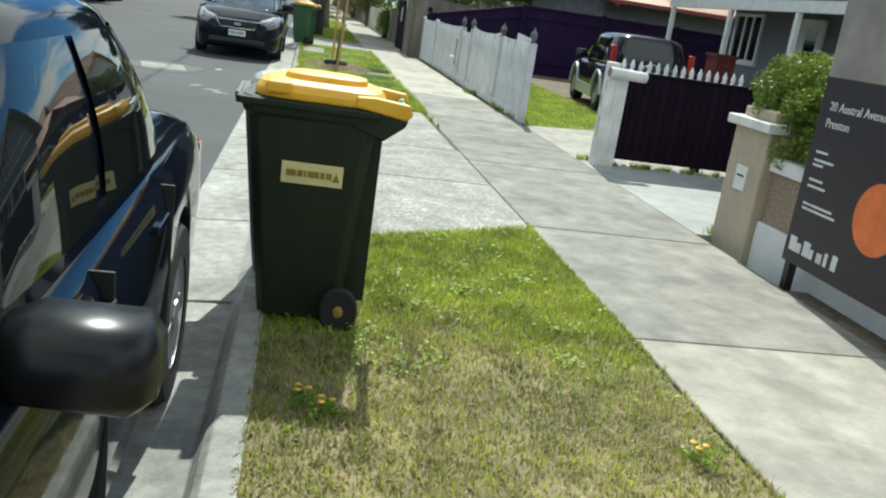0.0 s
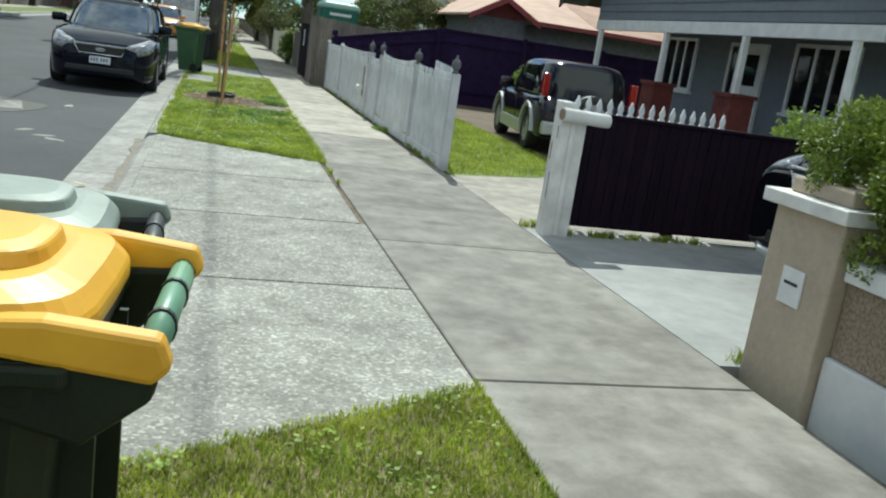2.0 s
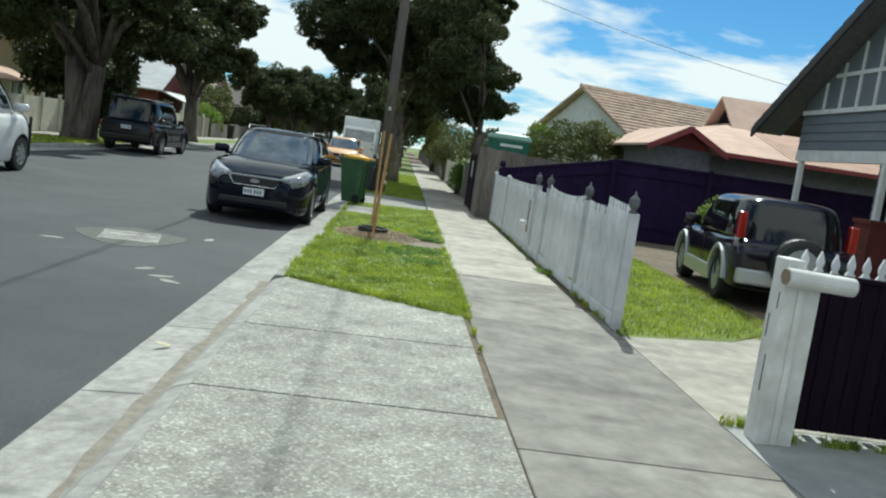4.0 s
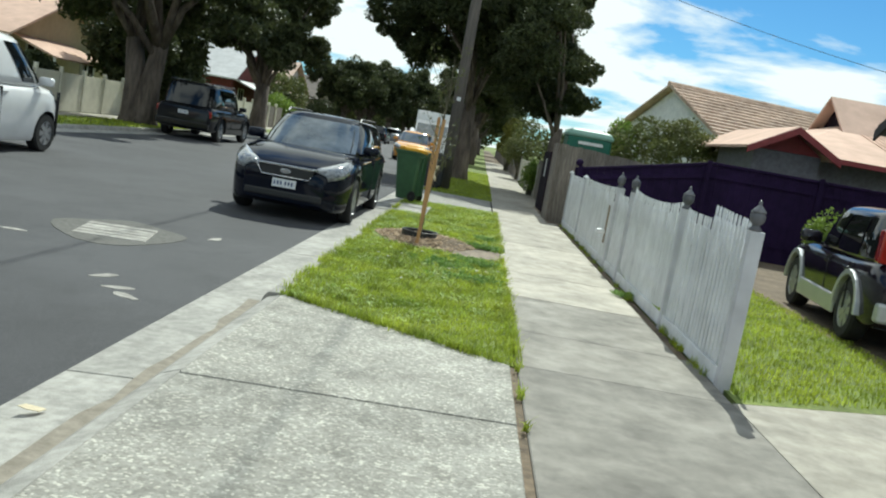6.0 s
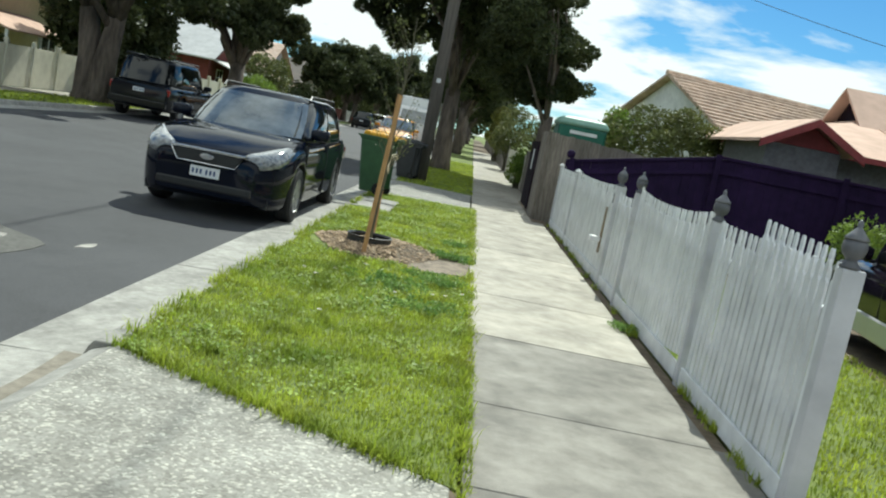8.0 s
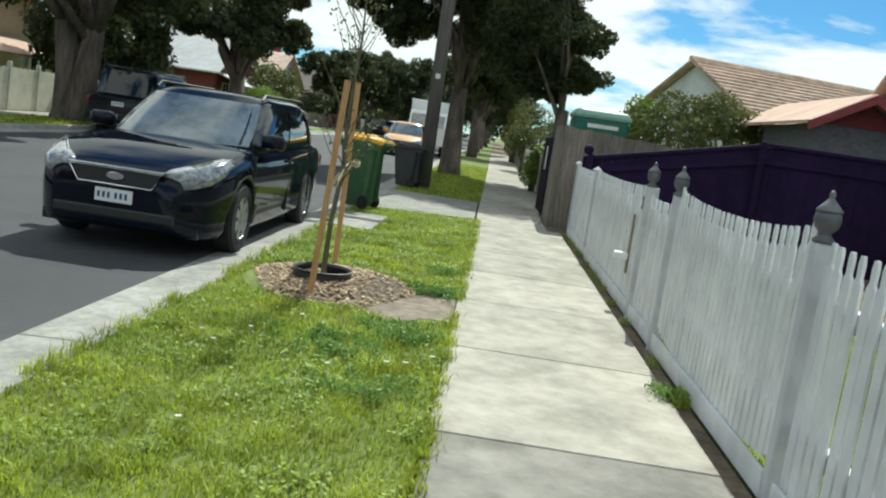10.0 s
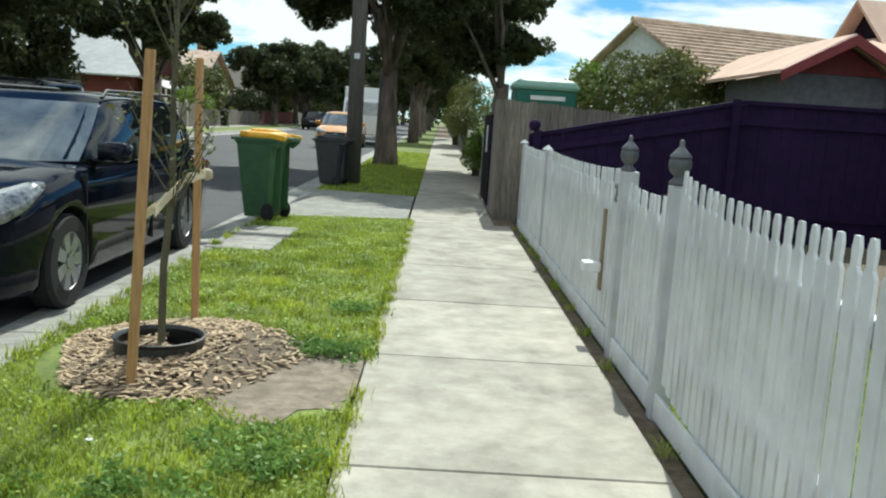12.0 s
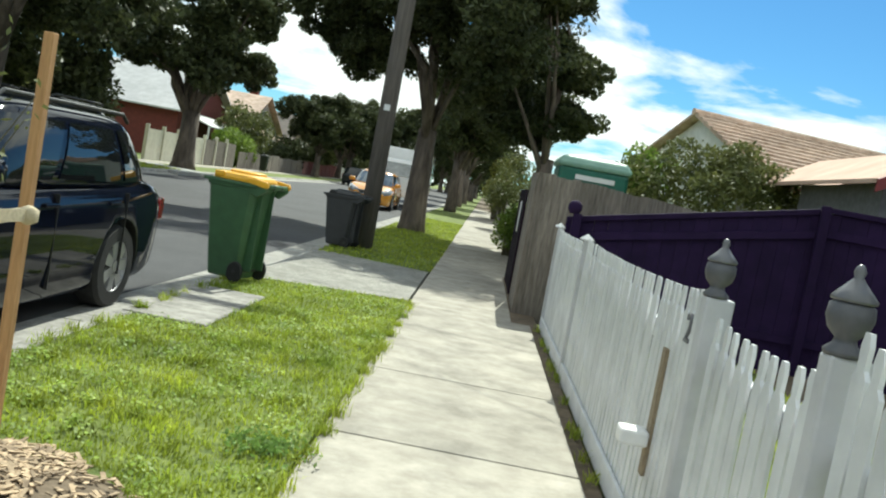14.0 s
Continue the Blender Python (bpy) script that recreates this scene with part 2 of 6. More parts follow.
# Bin green brightened so that the handle carries its sunlight in the colour.
M_HANDLESUN = mat("sunlit_green_handle_plastic", (0.17, 0.33, 0.21), (0.13, 0.27, 0.17), rough=0.45, scale=9)
M_NAVY = mat("navy_car_paint", (0.005, 0.007, 0.016), (0.004, 0.006, 0.012), rough=0.05, scale=3, spec=0.22)
M_TRIM = mat("black_mirror_shell", (0.008, 0.008, 0.009), (0.006, 0.006, 0.007), rough=0.3, scale=20, spec=0.3)
M_BLACKCAR = mat("black_car_paint", (0.005, 0.005, 0.008), (0.004, 0.004, 0.006), rough=0.05, scale=3, spec=0.3)
M_DGREY = mat("dark_grey_car_paint", (0.014, 0.015, 0.018), (0.011, 0.012, 0.014), rough=0.1, scale=3, spec=0.3)
M_PLUM = mat("dark_plum_car_paint", (0.014, 0.010, 0.018), (0.010, 0.008, 0.013), rough=0.12, scale=3)
M_SILVER = mat("silver_car_paint", (0.50, 0.51, 0.52), (0.44, 0.45, 0.46), rough=0.35, metal=0.4, scale=3, coat=0.6)
M_WHITECAR = mat("white_car_paint", (0.80, 0.80, 0.80), (0.74, 0.74, 0.74), rough=0.25, scale=3, coat=1.0)
M_ORANGE = mat("orange_car_paint", (0.70, 0.30, 0.03), (0.60, 0.25, 0.025), rough=0.25, scale=3, coat=1.0)
M_RUBBER = mat("tyre_rubber", (0.020, 0.020, 0.020), (0.013, 0.013, 0.013), rough=0.85, scale=30, bump=0.2)
M_BLACK = mat("black_plastic", (0.018, 0.018, 0.018), (0.012, 0.012, 0.012), rough=0.45, scale=20, bump=0.1)
M_CHROME = mat("chrome", (0.75, 0.75, 0.76), (0.65, 0.65, 0.66), rough=0.12, metal=1.0, scale=10)
M_ALLOY = mat("alloy", (0.46, 0.46, 0.47), (0.36, 0.36, 0.37), rough=0.4, metal=0.7, scale=20)
M_LAMP = mat("headlamp_glass", (0.30, 0.315, 0.33), (0.07, 0.075, 0.085), rough=0.06, scale=22, coat=1.0)
M_TAIL = mat("tail_lamp", (0.35, 0.012, 0.012), (0.25, 0.008, 0.008), rough=0.15, scale=20, coat=1.0)
M_PLATE = mat("number_plate", (0.72, 0.73, 0.74), (0.64, 0.65, 0.66), rough=0.4, scale=20)
M_PLATEINK = mat("plate_ink", (0.02, 0.05, 0.16), rough=0.5)
# Bin green lightened: the sunlit look of the bin's side is in the colour.
M_BINSUN = mat("sunlit_green_bin_plastic", (0.055, 0.125, 0.058), (0.044, 0.10, 0.047), rough=0.5, scale=9, bump=0.1, bump_scale=90, big=0.12, big_scale=3)
# Same bin green darkened: the backlit body's shade is in the colour.
M_BINSHADE = mat("shaded_green_bin_plastic", (0.016, 0.024, 0.011), (0.012, 0.018, 0.009), spec=0.3, rough=0.5, scale=9, bump=0.1, bump_scale=90, big=0.12, big_scale=3)
M_LIDY = mat("yellow_lid_plastic", (0.82, 0.44, 0.03), (0.74, 0.38, 0.025), rough=0.42, scale=8, big=0.08, big_scale=4)
M_LIDG = mat("grey_green_lid_plastic", (0.27, 0.31, 0.27), (0.21, 0.25, 0.21), rough=0.5, scale=8, big=0.1, big_scale=4)
M_BINDARK = mat("charcoal_bin_plastic", (0.035, 0.036, 0.038), (0.026, 0.027, 0.028), rough=0.5, scale=9, bump=0.1, bump_scale=90)
M_STICKER = mat("yellow_sticker", (0.70, 0.62, 0.30), (0.62, 0.54, 0.24), rough=0.5, scale=14)
M_STICKINK = mat("sticker_ink", (0.30, 0.20, 0.03), rough=0.6)
M_STAKE = mat("hardwood_stake", (0.50, 0.29, 0.13), (0.36, 0.20, 0.085), rough=0.85, scale=14, squash=(5, 5, 0.5), bump=0.3, bump_scale=30)
M_STEM = mat("sapling_bark", (0.13, 0.12, 0.075), (0.08, 0.07, 0.045), rough=0.9, scale=20, squash=(1, 1, 0.4))
M_TIE = mat("hessian_tie", (0.62, 0.54, 0.38), (0.48, 0.41, 0.28), rough=0.9, scale=60, bump=0.4, bump_scale=150)
M_BARK = mat("paperbark", (0.20, 0.16, 0.13), (0.07, 0.055, 0.045), rough=0.95, scale=3.2, squash=(1.6, 1.6, 0.35), bump=1.0, bump_scale=9, bump_dist=0.05, big=0.25, big_scale=0.8)
M_POLE = mat("pole_timber", (0.15, 0.13, 0.12), (0.09, 0.08, 0.07), rough=0.9, scale=8, squash=(3, 3, 0.2), bump=0.4, bump_scale=30)
M_YLEAF = leafy("yellow_green_leaf", (0.30, 0.29, 0.07), (0.16, 0.17, 0.05), 0.35)
M_FINIAL = mat("dark_grey_cast", (0.115, 0.115, 0.13), (0.085, 0.085, 0.095), rough=0.5, scale=14, bump=0.15, bump_scale=80, big=0.15, big_scale=8)
M_FINCAP = mat("grey_cap_paint", (0.16, 0.16, 0.175), (0.12, 0.12, 0.13), rough=0.35, scale=14, big=0.1, big_scale=8)
M_LEAF = leafy("dark_tree_leaf", (0.085, 0.098, 0.036), (0.036, 0.048, 0.020), 0.3)
M_LEAF2 = leafy("olive_shrub_leaf", (0.16, 0.17, 0.055), (0.08, 0.10, 0.035), 0.3)
M_LEAF3 = leafy("bright_shrub_leaf", (0.22, 0.30, 0.05), (0.12, 0.19, 0.035), 0.4)
M_HEDGE = leafy("hedge_leaf", (0.25, 0.32, 0.04), (0.075, 0.12, 0.02), 0.18)
M_SIGN = mat("sign_board", (0.018, 0.012, 0.022), (0.015, 0.010, 0.018), rough=0.4, scale=8)
M_SIGNTXT = mat("sign_lettering", (0.75, 0.75, 0.76), rough=0.5)
M_SIGNPIC = mat("sign_photo_grey", (0.34, 0.30, 0.28), (0.22, 0.20, 0.19), rough=0.4, scale=3, big=0.3, big_scale=2)
M_ORANGEINK = mat("orange_ink", (0.85, 0.20, 0.05), rough=0.5)
M_TOILET = mat("green_moulded_plastic", (0.012, 0.13, 0.085), (0.010, 0.105, 0.07), rough=0.4, scale=4, big=0.1, big_scale=2)
# Roof green lightened to take in the pale highlight along its rim.
M_TOILETRIM = mat("highlit_green_roof", (0.26, 0.42, 0.35), (0.20, 0.35, 0.28), rough=0.5, scale=4)
M_CABLE = mat("black_cable", (0.02, 0.02, 0.02), rough=0.7)

# ---------- small tools ----------
def part(name, bm, material, parent=None, label="", smooth=False, bevel=0.0, seg=2):
    me = bpy.data.meshes.new(name)
    bmesh.ops.recalc_face_normals(bm, faces=bm.faces[:])
    if smooth:
        for f in bm.faces:
            f.smooth = True
    bm.to_mesh(me)
    bm.free()
    for mm in (material if isinstance(material, (list, tuple)) else [material]):
        me.materials.append(mm)
    ob = new(name, me)
    ob.parent = parent
    if bevel:
        md = ob.modifiers.new("bevel", 'BEVEL')
        md.width, md.segments, md.limit_method, md.angle_limit = bevel, seg, 'ANGLE', radians(35)
    if label:
        ob["label"] = label
    return ob


def thing(name, m, label, category, group="", kind=""):
    ob = new(name)
    ob.empty_display_size = 0.1
    ob.matrix_basis = m
    return tagged(ob, label, category, group, kind)


def box(bm, x0, x1, y0, y1, z0, z1):
    vs = [bm.verts.new((x, y, z)) for z in (z0, z1) for y in (y0, y1) for x in (x0, x1)]
    for f in ((0, 2, 3, 1), (4, 5, 7, 6), (0, 1, 5, 4), (2, 6, 7, 3), (0, 4, 6, 2), (1, 3, 7, 5)):
        bm.faces.new([vs[i] for i in f])
    return bm


def boxm(*a):
    return box(bmesh.new(), *a)


def tube(bm, pts, radii, seg=10, caps=True):
    """A tapered tube through a row of points."""
    rings = []
    for i, p in enumerate(pts):
        p = Vector(p)
        d = Vector(pts[min(i + 1, len(pts) - 1)]) - Vector(pts[max(i - 1, 0)])
        d.normalize()
        u = d.orthogonal().normalized() if abs(d.z) < 0.99 else Vector((1, 0, 0))
        if i:
            u = (lastu - d * lastu.dot(d)).normalized()
        lastu = u
        v = d.cross(u)
        rings.append([bm.verts.new(p + (u * math.cos(2 * math.pi * k / seg) + v * math.sin(2 * math.pi * k / seg)) * radii[i]) for k in range(seg)])
    for a, b in zip(rings, rings[1:]):
        for k in range(seg):
            bm.faces.new((a[k], a[(k + 1) % seg], b[(k + 1) % seg], b[k]))
    if caps:
        bm.faces.new(rings[0][::-1])
        bm.faces.new(rings[-1])
    return bm


def lathe(bm, prof, seg=20, axis='z', at=(0, 0, 0), caps=True):
    """Turn a profile of (radius, height) about an axis."""
    def place(r, h, a):
        c, s = r * math.cos(a), r * math.sin(a)
        v = (c, s, h) if axis == 'z' else (h, c, s) if axis == 'x' else (c, h, s)
        return Vector(v) + Vector(at)
    rings = [[bm.verts.new(place(r, h, 2 * math.pi * k / seg)) for k in range(seg)] for r, h in prof]
    for a, b in zip(rings, rings[1:]):
        for k in range(seg):
            bm.faces.new((a[k], a[(k + 1) % seg], b[(k + 1) % seg], b[k]))
    if caps:
        bm.faces.new(rings[0][::-1])
        bm.faces.new(rings[-1])
    return bm


def prism(bm, poly, t0, t1, axis='x'):
    """Extrude a polygon along an axis: for x the polygon is (y, z), for y (x, z), for z (x, y)."""
    def place(p, t):
        return (t, p[0], p[1]) if axis == 'x' else (p[0], t, p[1]) if axis == 'y' else (p[0], p[1], t)
    a = [bm.verts.new(place(p, t0)) for p in poly]
    b = [bm.verts.new(place(p, t1)) for p in poly]
    n = len(poly)
    for k in range(n):
        bm.faces.new((a[k], a[(k + 1) % n], b[(k + 1) % n], b[k]))
    bm.faces.new(a[::-1])
    bm.faces.new(b)
    return bm


def loft(bm, rings, closed=True):
    vs = [[bm.verts.new(p) for p in r] for r in rings]
    n = len(vs[0])
    for a, b in zip(vs, vs[1:]):
        for k in range(n if closed else n - 1):
            bm.faces.new((a[k], a[(k + 1) % n], b[(k + 1) % n], b[k]))
    if closed:
        bm.faces.new(vs[0][::-1])
        bm.faces.new(vs[-1])
    return bm


def blades(name, pts, height, width, material, seed=1, lean=0.5, label="", category="grass", parent=None, bend=True):
    """Many bent grass blades standing on points (x, y, z), in one mesh."""
    rng = np.random.default_rng(seed)
    pts = np.asarray(pts)
    n = len(pts)
    az = rng.uniform(0, 2 * np.pi, n)
    h = height * rng.uniform(0.45, 1.25, n)
    w = width * rng.uniform(0.6, 1.3, n)
    out = lean * h * rng.uniform(0.2, 1.2, n)
    side = np.stack([np.cos(az), np.sin(az), np.zeros(n)], 1)
    fwd = np.stack([-np.sin(az), np.cos(az), np.zeros(n)], 1)
    up = np.array([0, 0, 1.0])
    b0, b1 = pts - side * w[:, None] / 2, pts + side * w[:, None] / 2
    mid = pts + fwd * (out * 0.35)[:, None] + up * (h * 0.62)[:, None]
    m0, m1 = mid - side * w[:, None] * 0.4, mid + side * w[:, None] * 0.4
    tip = pts + fwd * out[:, None] + up * h[:, None]
    v = np.stack([b0, b1, m1, m0, tip], 1).reshape(-1, 3)
    i = np.arange(n)[:, None] * 5
    faces = [tuple(q) for q in (i + np.array([0, 1, 2, 3])).tolist()] + [tuple(q) for q in (i + np.array([3, 2, 4])).tolist()]
    me = bpy.data.meshes.new(name)
    me.from_pydata(v.tolist(), [], faces)
    me.materials.append(material)
    ob = new(name, me)
    ob.parent = parent
    return tagged(ob, label, category, kind="stuff") if not parent else ob


def leaf_cloud(rng, centres, radii, count, size):
    """Leaves: small folded quads scattered through clumps, denser towards the clump's skin."""
    k = len(centres)
    idx = rng.integers(0, k, count)
    d = rng.normal(size=(count, 3))
    d /= np.linalg.norm(d, axis=1)[:, None]
    r = rng.uniform(0.25, 1.0, count) ** 0.45
    p = centres[idx] + d * r[:, None] * radii[idx]
    a = rng.normal(size=(count, 3)); a /= np.linalg.norm(a, axis=1)[:, None]
    b = np.cross(a, rng.normal(size=(count, 3))); b /= np.linalg.norm(b, axis=1)[:, None]
    s = size * rng.uniform(0.6, 1.4, count)[:, None]
    v = np.stack([p - a * s, p + b * s * 0.45, p + a * s, p - b * s * 0.45], 1).reshape(-1, 3)
    i = np.arange(count)[:, None] * 4
    return v, (i + np.array([0, 1, 2, 3])).tolist()


def foliage(name, centres, radii, count, size, material, parent=None, seed=1, label=""):
    rng = np.random.default_rng(seed)
    v, f = leaf_cloud(rng, np.asarray(centres, float), np.asarray(radii, float), count, size)
    me = bpy.data.meshes.new(name)
    me.from_pydata(v.tolist(), [], [tuple(q) for q in f])
    me.materials.append(material)
    ob = new(name, me)
    ob.parent = parent
    if label:
        ob["label"] = label
    return ob


def text(body, size, material, m, parent, name="lettering", depth=0.002):
    cu = bpy.data.curves.new(name, 'FONT')
    cu.body, cu.size, cu.extrude = body, size, depth
    ob = bpy.data.objects.new(name, cu)
    scene.collection.objects.link(ob)
    me = bpy.data.meshes.new_from_object(ob.evaluated_get(bpy.context.evaluated_depsgraph_get()))
    bpy.data.objects.remove(ob)
    me.materials.append(material)
    ob = new(name, me)
    ob.parent = parent
    ob.matrix_basis = m
    return ob


def setting(name, bm, material, label, category, **kw):
    return tagged(part(name, bm, material, **kw), label, category, kind="structure")
# ---------- ground, road, kerbs ----------
ROAD = -0.12
setting("ground", boxm(-400, 400, -200, 700, -0.40, -0.16), M_TURF, "wide flat ground under the suburb", "ground")
setting("road", boxm(-7.85, 0.24, -60, 400, -0.20, ROAD), M_ASPHALT, "grey asphalt street with faint tyre marks", "road")


def kerb_run(name, y0, y1, sx, x_road, flat, label):
    """Gutter tray and kerb in one cast section; flat is the low crossing at a driveway."""
    w = 0.42
    if flat:
        prof = [(0, -0.3), (0, ROAD + 0.004), (w, ROAD + 0.03), (w + 0.06, ROAD + 0.08), (w + 0.16, -0.004), (w + 0.16, -0.3)]
    else:
        prof = [(0, -0.3), (0, ROAD + 0.004), (w, ROAD + 0.02), (w + 0.03, -0.03), (w + 0.055, 0.0), (w + 0.16, 0.004), (w + 0.16, -0.3)]
    bm = prism(bmesh.new(), [(x_road + sx * p[0], p[1]) for p in prof], y0, y1 - 0.012, 'y')
    return setting(name, bm, M_KERB, label, "kerb", bevel=0.008)


GUTTERS = [(-12, -7, 0), (-7, -2, 0), (-2, 1.6, 0), (1.6, 4.5, 0), (4.5, 6.0, 1), (6.0, 7.6, 1), (7.6, 9.2, 1), (9.2, 10.85, 1), (10.85, 13.0, 1),
           (13.0, 15.6, 0), (15.6, 18.4, 0), (18.4, 21.2, 0), (21.2, 24.2, 0), (24.2, 28.2, 1), (28.2, 34, 0), (34, 44, 0), (44, 60, 0), (60, 100, 0), (100, 200, 0)]
for gy0, gy1, gf in GUTTERS:
    kerb_run("kerb", gy0, gy1, 1, 0.235, gf, "pale concrete kerb and gutter tray beside the street")
for gy0, gy1 in ((-20, 10), (10, 30), (30, 46), (50, 70), (70, 120)):
    kerb_run("kerb_far", gy0, gy1, -1, -7.84, 0, "concrete kerb on the far side of the street")

# nature strips, lawn and beds
def slab_poly(name, poly, z0, z1, material, label, category, **kw):
    return setting(name, prism(bmesh.new(), poly, z0, z1, 'z'), material, label, category, **kw)


slab_poly("nature_strip_1", [(0.80, -12), (2.54, -12), (2.54, 3.75), (1.9, 4.1), (1.2, 3.9), (0.80, 4.05)], -0.3, -0.006, M_TURF_DRY, "patchy nature strip of dry straw-coloured grass", "grass")
slab_poly("nature_strip_4", [(0.80, 4.05), (1.2, 3.9), (1.9, 4.1), (2.54, 3.75), (2.54, 6.22), (0.80, 5.30)], -0.3, -0.006, M_TURF_DRY, "green end of the nature strip at the driveway", "grass")
slab_poly("nature_strip_2", [(0.80, 13.0), (2.54, 12.12), (2.54, 24.55), (0.80, 24.1)], -0.3, -0.006, M_TURF, "green grass nature strip", "grass")
slab_poly("nature_strip_3", [(0.80, 28.2), (2.54, 27.9), (2.54, 200), (0.80, 200)], -0.3, -0.006, M_TURF, "shaded grass nature strip under street trees", "grass")
slab_poly("front_lawn", [(4.02, 12.25), (5.2, 12.7), (6.0, 13.6), (6.2, 24.5), (4.02, 24.5)], -0.3, -0.008, M_TURF, "front lawn behind the white picket fence", "grass")
slab_poly("front_yard", [(6.0, 13.6), (9.6, 14.5), (9.6, 24.5), (6.2, 24.5)], -0.3, -0.012, M_SOIL, "bare earth and thin grass of the front yard", "ground")
slab_poly("far_nature_strip", [(-10.4, -20), (-8.4, -20), (-8.4, 200), (-10.4, 200)], -0.3, -0.01, M_TURF, "far nature strip in tree shade", "grass")
slab_poly("far_footpath", [(-11.6, -20), (-10.4, -20), (-10.4, 200), (-11.6, 200)], -0.3, -0.004, M_PATH, "concrete footpath across the street", "pavement")
slab_poly("far_driveway", [(-10.4, 46), (-7.9, 46), (-7.9, 50), (-10.4, 50)], -0.3, 0.0, M_APRON, "concrete driveway crossing across the street", "pavement")
slab_poly("verge_right", [(3.96, -12), (9.0, -12), (9.0, 5.3), (3.96, 5.3)], -0.3, -0.01, M_SOIL, "garden bed soil", "ground")

# footpath: cast slabs with joints
PATH_X = (2.56, 3.97)
JOINTS = [-6.0, -4.3, -2.6, -0.9, 0.8, 2.5, 4.2, 6.28, 8.79, 12.17, 13.26, 14.81, 16.41, 17.99, 19.5, 21.1, 22.75, 24.4, 26.0, 27.7]
footpath = setting("footpath", boxm(PATH_X[0], PATH_X[1], -12, 200, -0.3, -0.018), M_SOIL, "concrete footpath of cast slabs with dark joints", "pavement")
jprev = -7.7
for jy in JOINTS + [27.7 + 1.66 * k for k in range(1, 30)]:
    tilt = random.uniform(-0.003, 0.003)
    bm = boxm(PATH_X[0], PATH_X[1] if jy < 14 or jy > 29.5 else 3.875 if jy < 24.6 else 3.675, jprev + 0.006, jy - 0.006, -0.08, 0.0)
    for v in bm.verts:
        if v.co.z > -0.01:
            v.co.z += tilt * (1 if v.co.y > jprev + 0.5 else -1)
    part("paving_slab", bm, M_PATH_OLD if 4.3 < jy < 14.9 else M_PATH, footpath, bevel=0.006, seg=1)
    jprev = jy

# driveway crossing: pebbled slabs from kerb to footpath
crossing = setting("driveway_crossing", prism(bmesh.new(), [(0.82, 5.2), (2.558, 6.2), (2.558, 12.1), (0.82, 13.0)], -0.3, -0.014, 'z'), M_SOIL, "pebbled concrete driveway crossing", "pavement")
XS = [(5.28, 6.20), (7.58, 7.60), (9.19, 9.26), (10.79, 10.94), (13.02, 12.13)]
for (a0, b0), (a1, b1) in zip(XS, XS[1:]):
    g = 0.008
    xe = 2.551 if a0 < 9 else 2.512
    poly = [(0.815, a0 + g), (xe, b0 + g), (xe, b1 - g), (0.815, a1 - g)]
    part("crossing_slab", prism(bmesh.new(), poly, -0.1, -0.002, 'z'), M_DRIVE, crossing, bevel=0.006, seg=1)
crossing2 = setting("driveway_crossing_far", prism(bmesh.new(), [(0.815, 24.12), (2.53, 24.58), (2.53, 27.9), (0.815, 28.2)], -0.3, -0.001, 'z'), M_DRIVE, "concrete driveway crossing in dappled shade", "pavement")
# apron of the first driveway (inside the pier) and strip drive of the weatherboard house
apron = setting("driveway_apron", prism(bmesh.new(), [(3.98, 6.6), (8.9, 6.6), (8.9, 9.76), (3.98, 9.76)], -0.3, -0.004, 'z'), M_APRON, "smooth pale concrete driveway", "pavement")
drive2 = setting("driveway_strip", prism(bmesh.new(), [(3.98, 9.78), (9.4, 9.78), (9.4, 14.4), (6.0, 13.5), (5.2, 12.68), (3.98, 12.22)], -0.3, -0.006, 'z'), M_PATH, "stained concrete driveway entrance", "pavement")
slab_poly("garden_bed", [(8.9, 3.0), (12, 3.0), (12, 9.6), (8.9, 9.6)], -0.3, -0.01, M_SOIL, "garden bed soil", "ground")

# concrete service cover patched into the asphalt
cover = thing("road_service_cover", pose(-1.30, 15.0, ROAD, 0, 0, 12), "worn square concrete service cover set in asphalt", "service cover")
for k in range(5):
    part("cover_strip", boxm(-0.34, 0.34, -0.40 + k * 0.16, -0.252 + k * 0.16, -0.03, 0.012 - 0.002 * (k % 2)), M_PATCH, cover, bevel=0.012, seg=1)
bm = bmesh.new()
rim = [(0.62 * (1 + 0.25 * math.sin(3 * a) * 0.5) * math.cos(a), 0.72 * (1 + 0.12 * math.cos(4 * a)) * math.sin(a)) for a in [k * math.pi / 10 for k in range(20)]]
part("bitumen_patch", prism(bm, rim, -0.03, 0.004, 'z'), mat("old_bitumen", (0.13, 0.125, 0.115), (0.07, 0.068, 0.06), rough=0.9, scale=30, bump=0.4), cover)

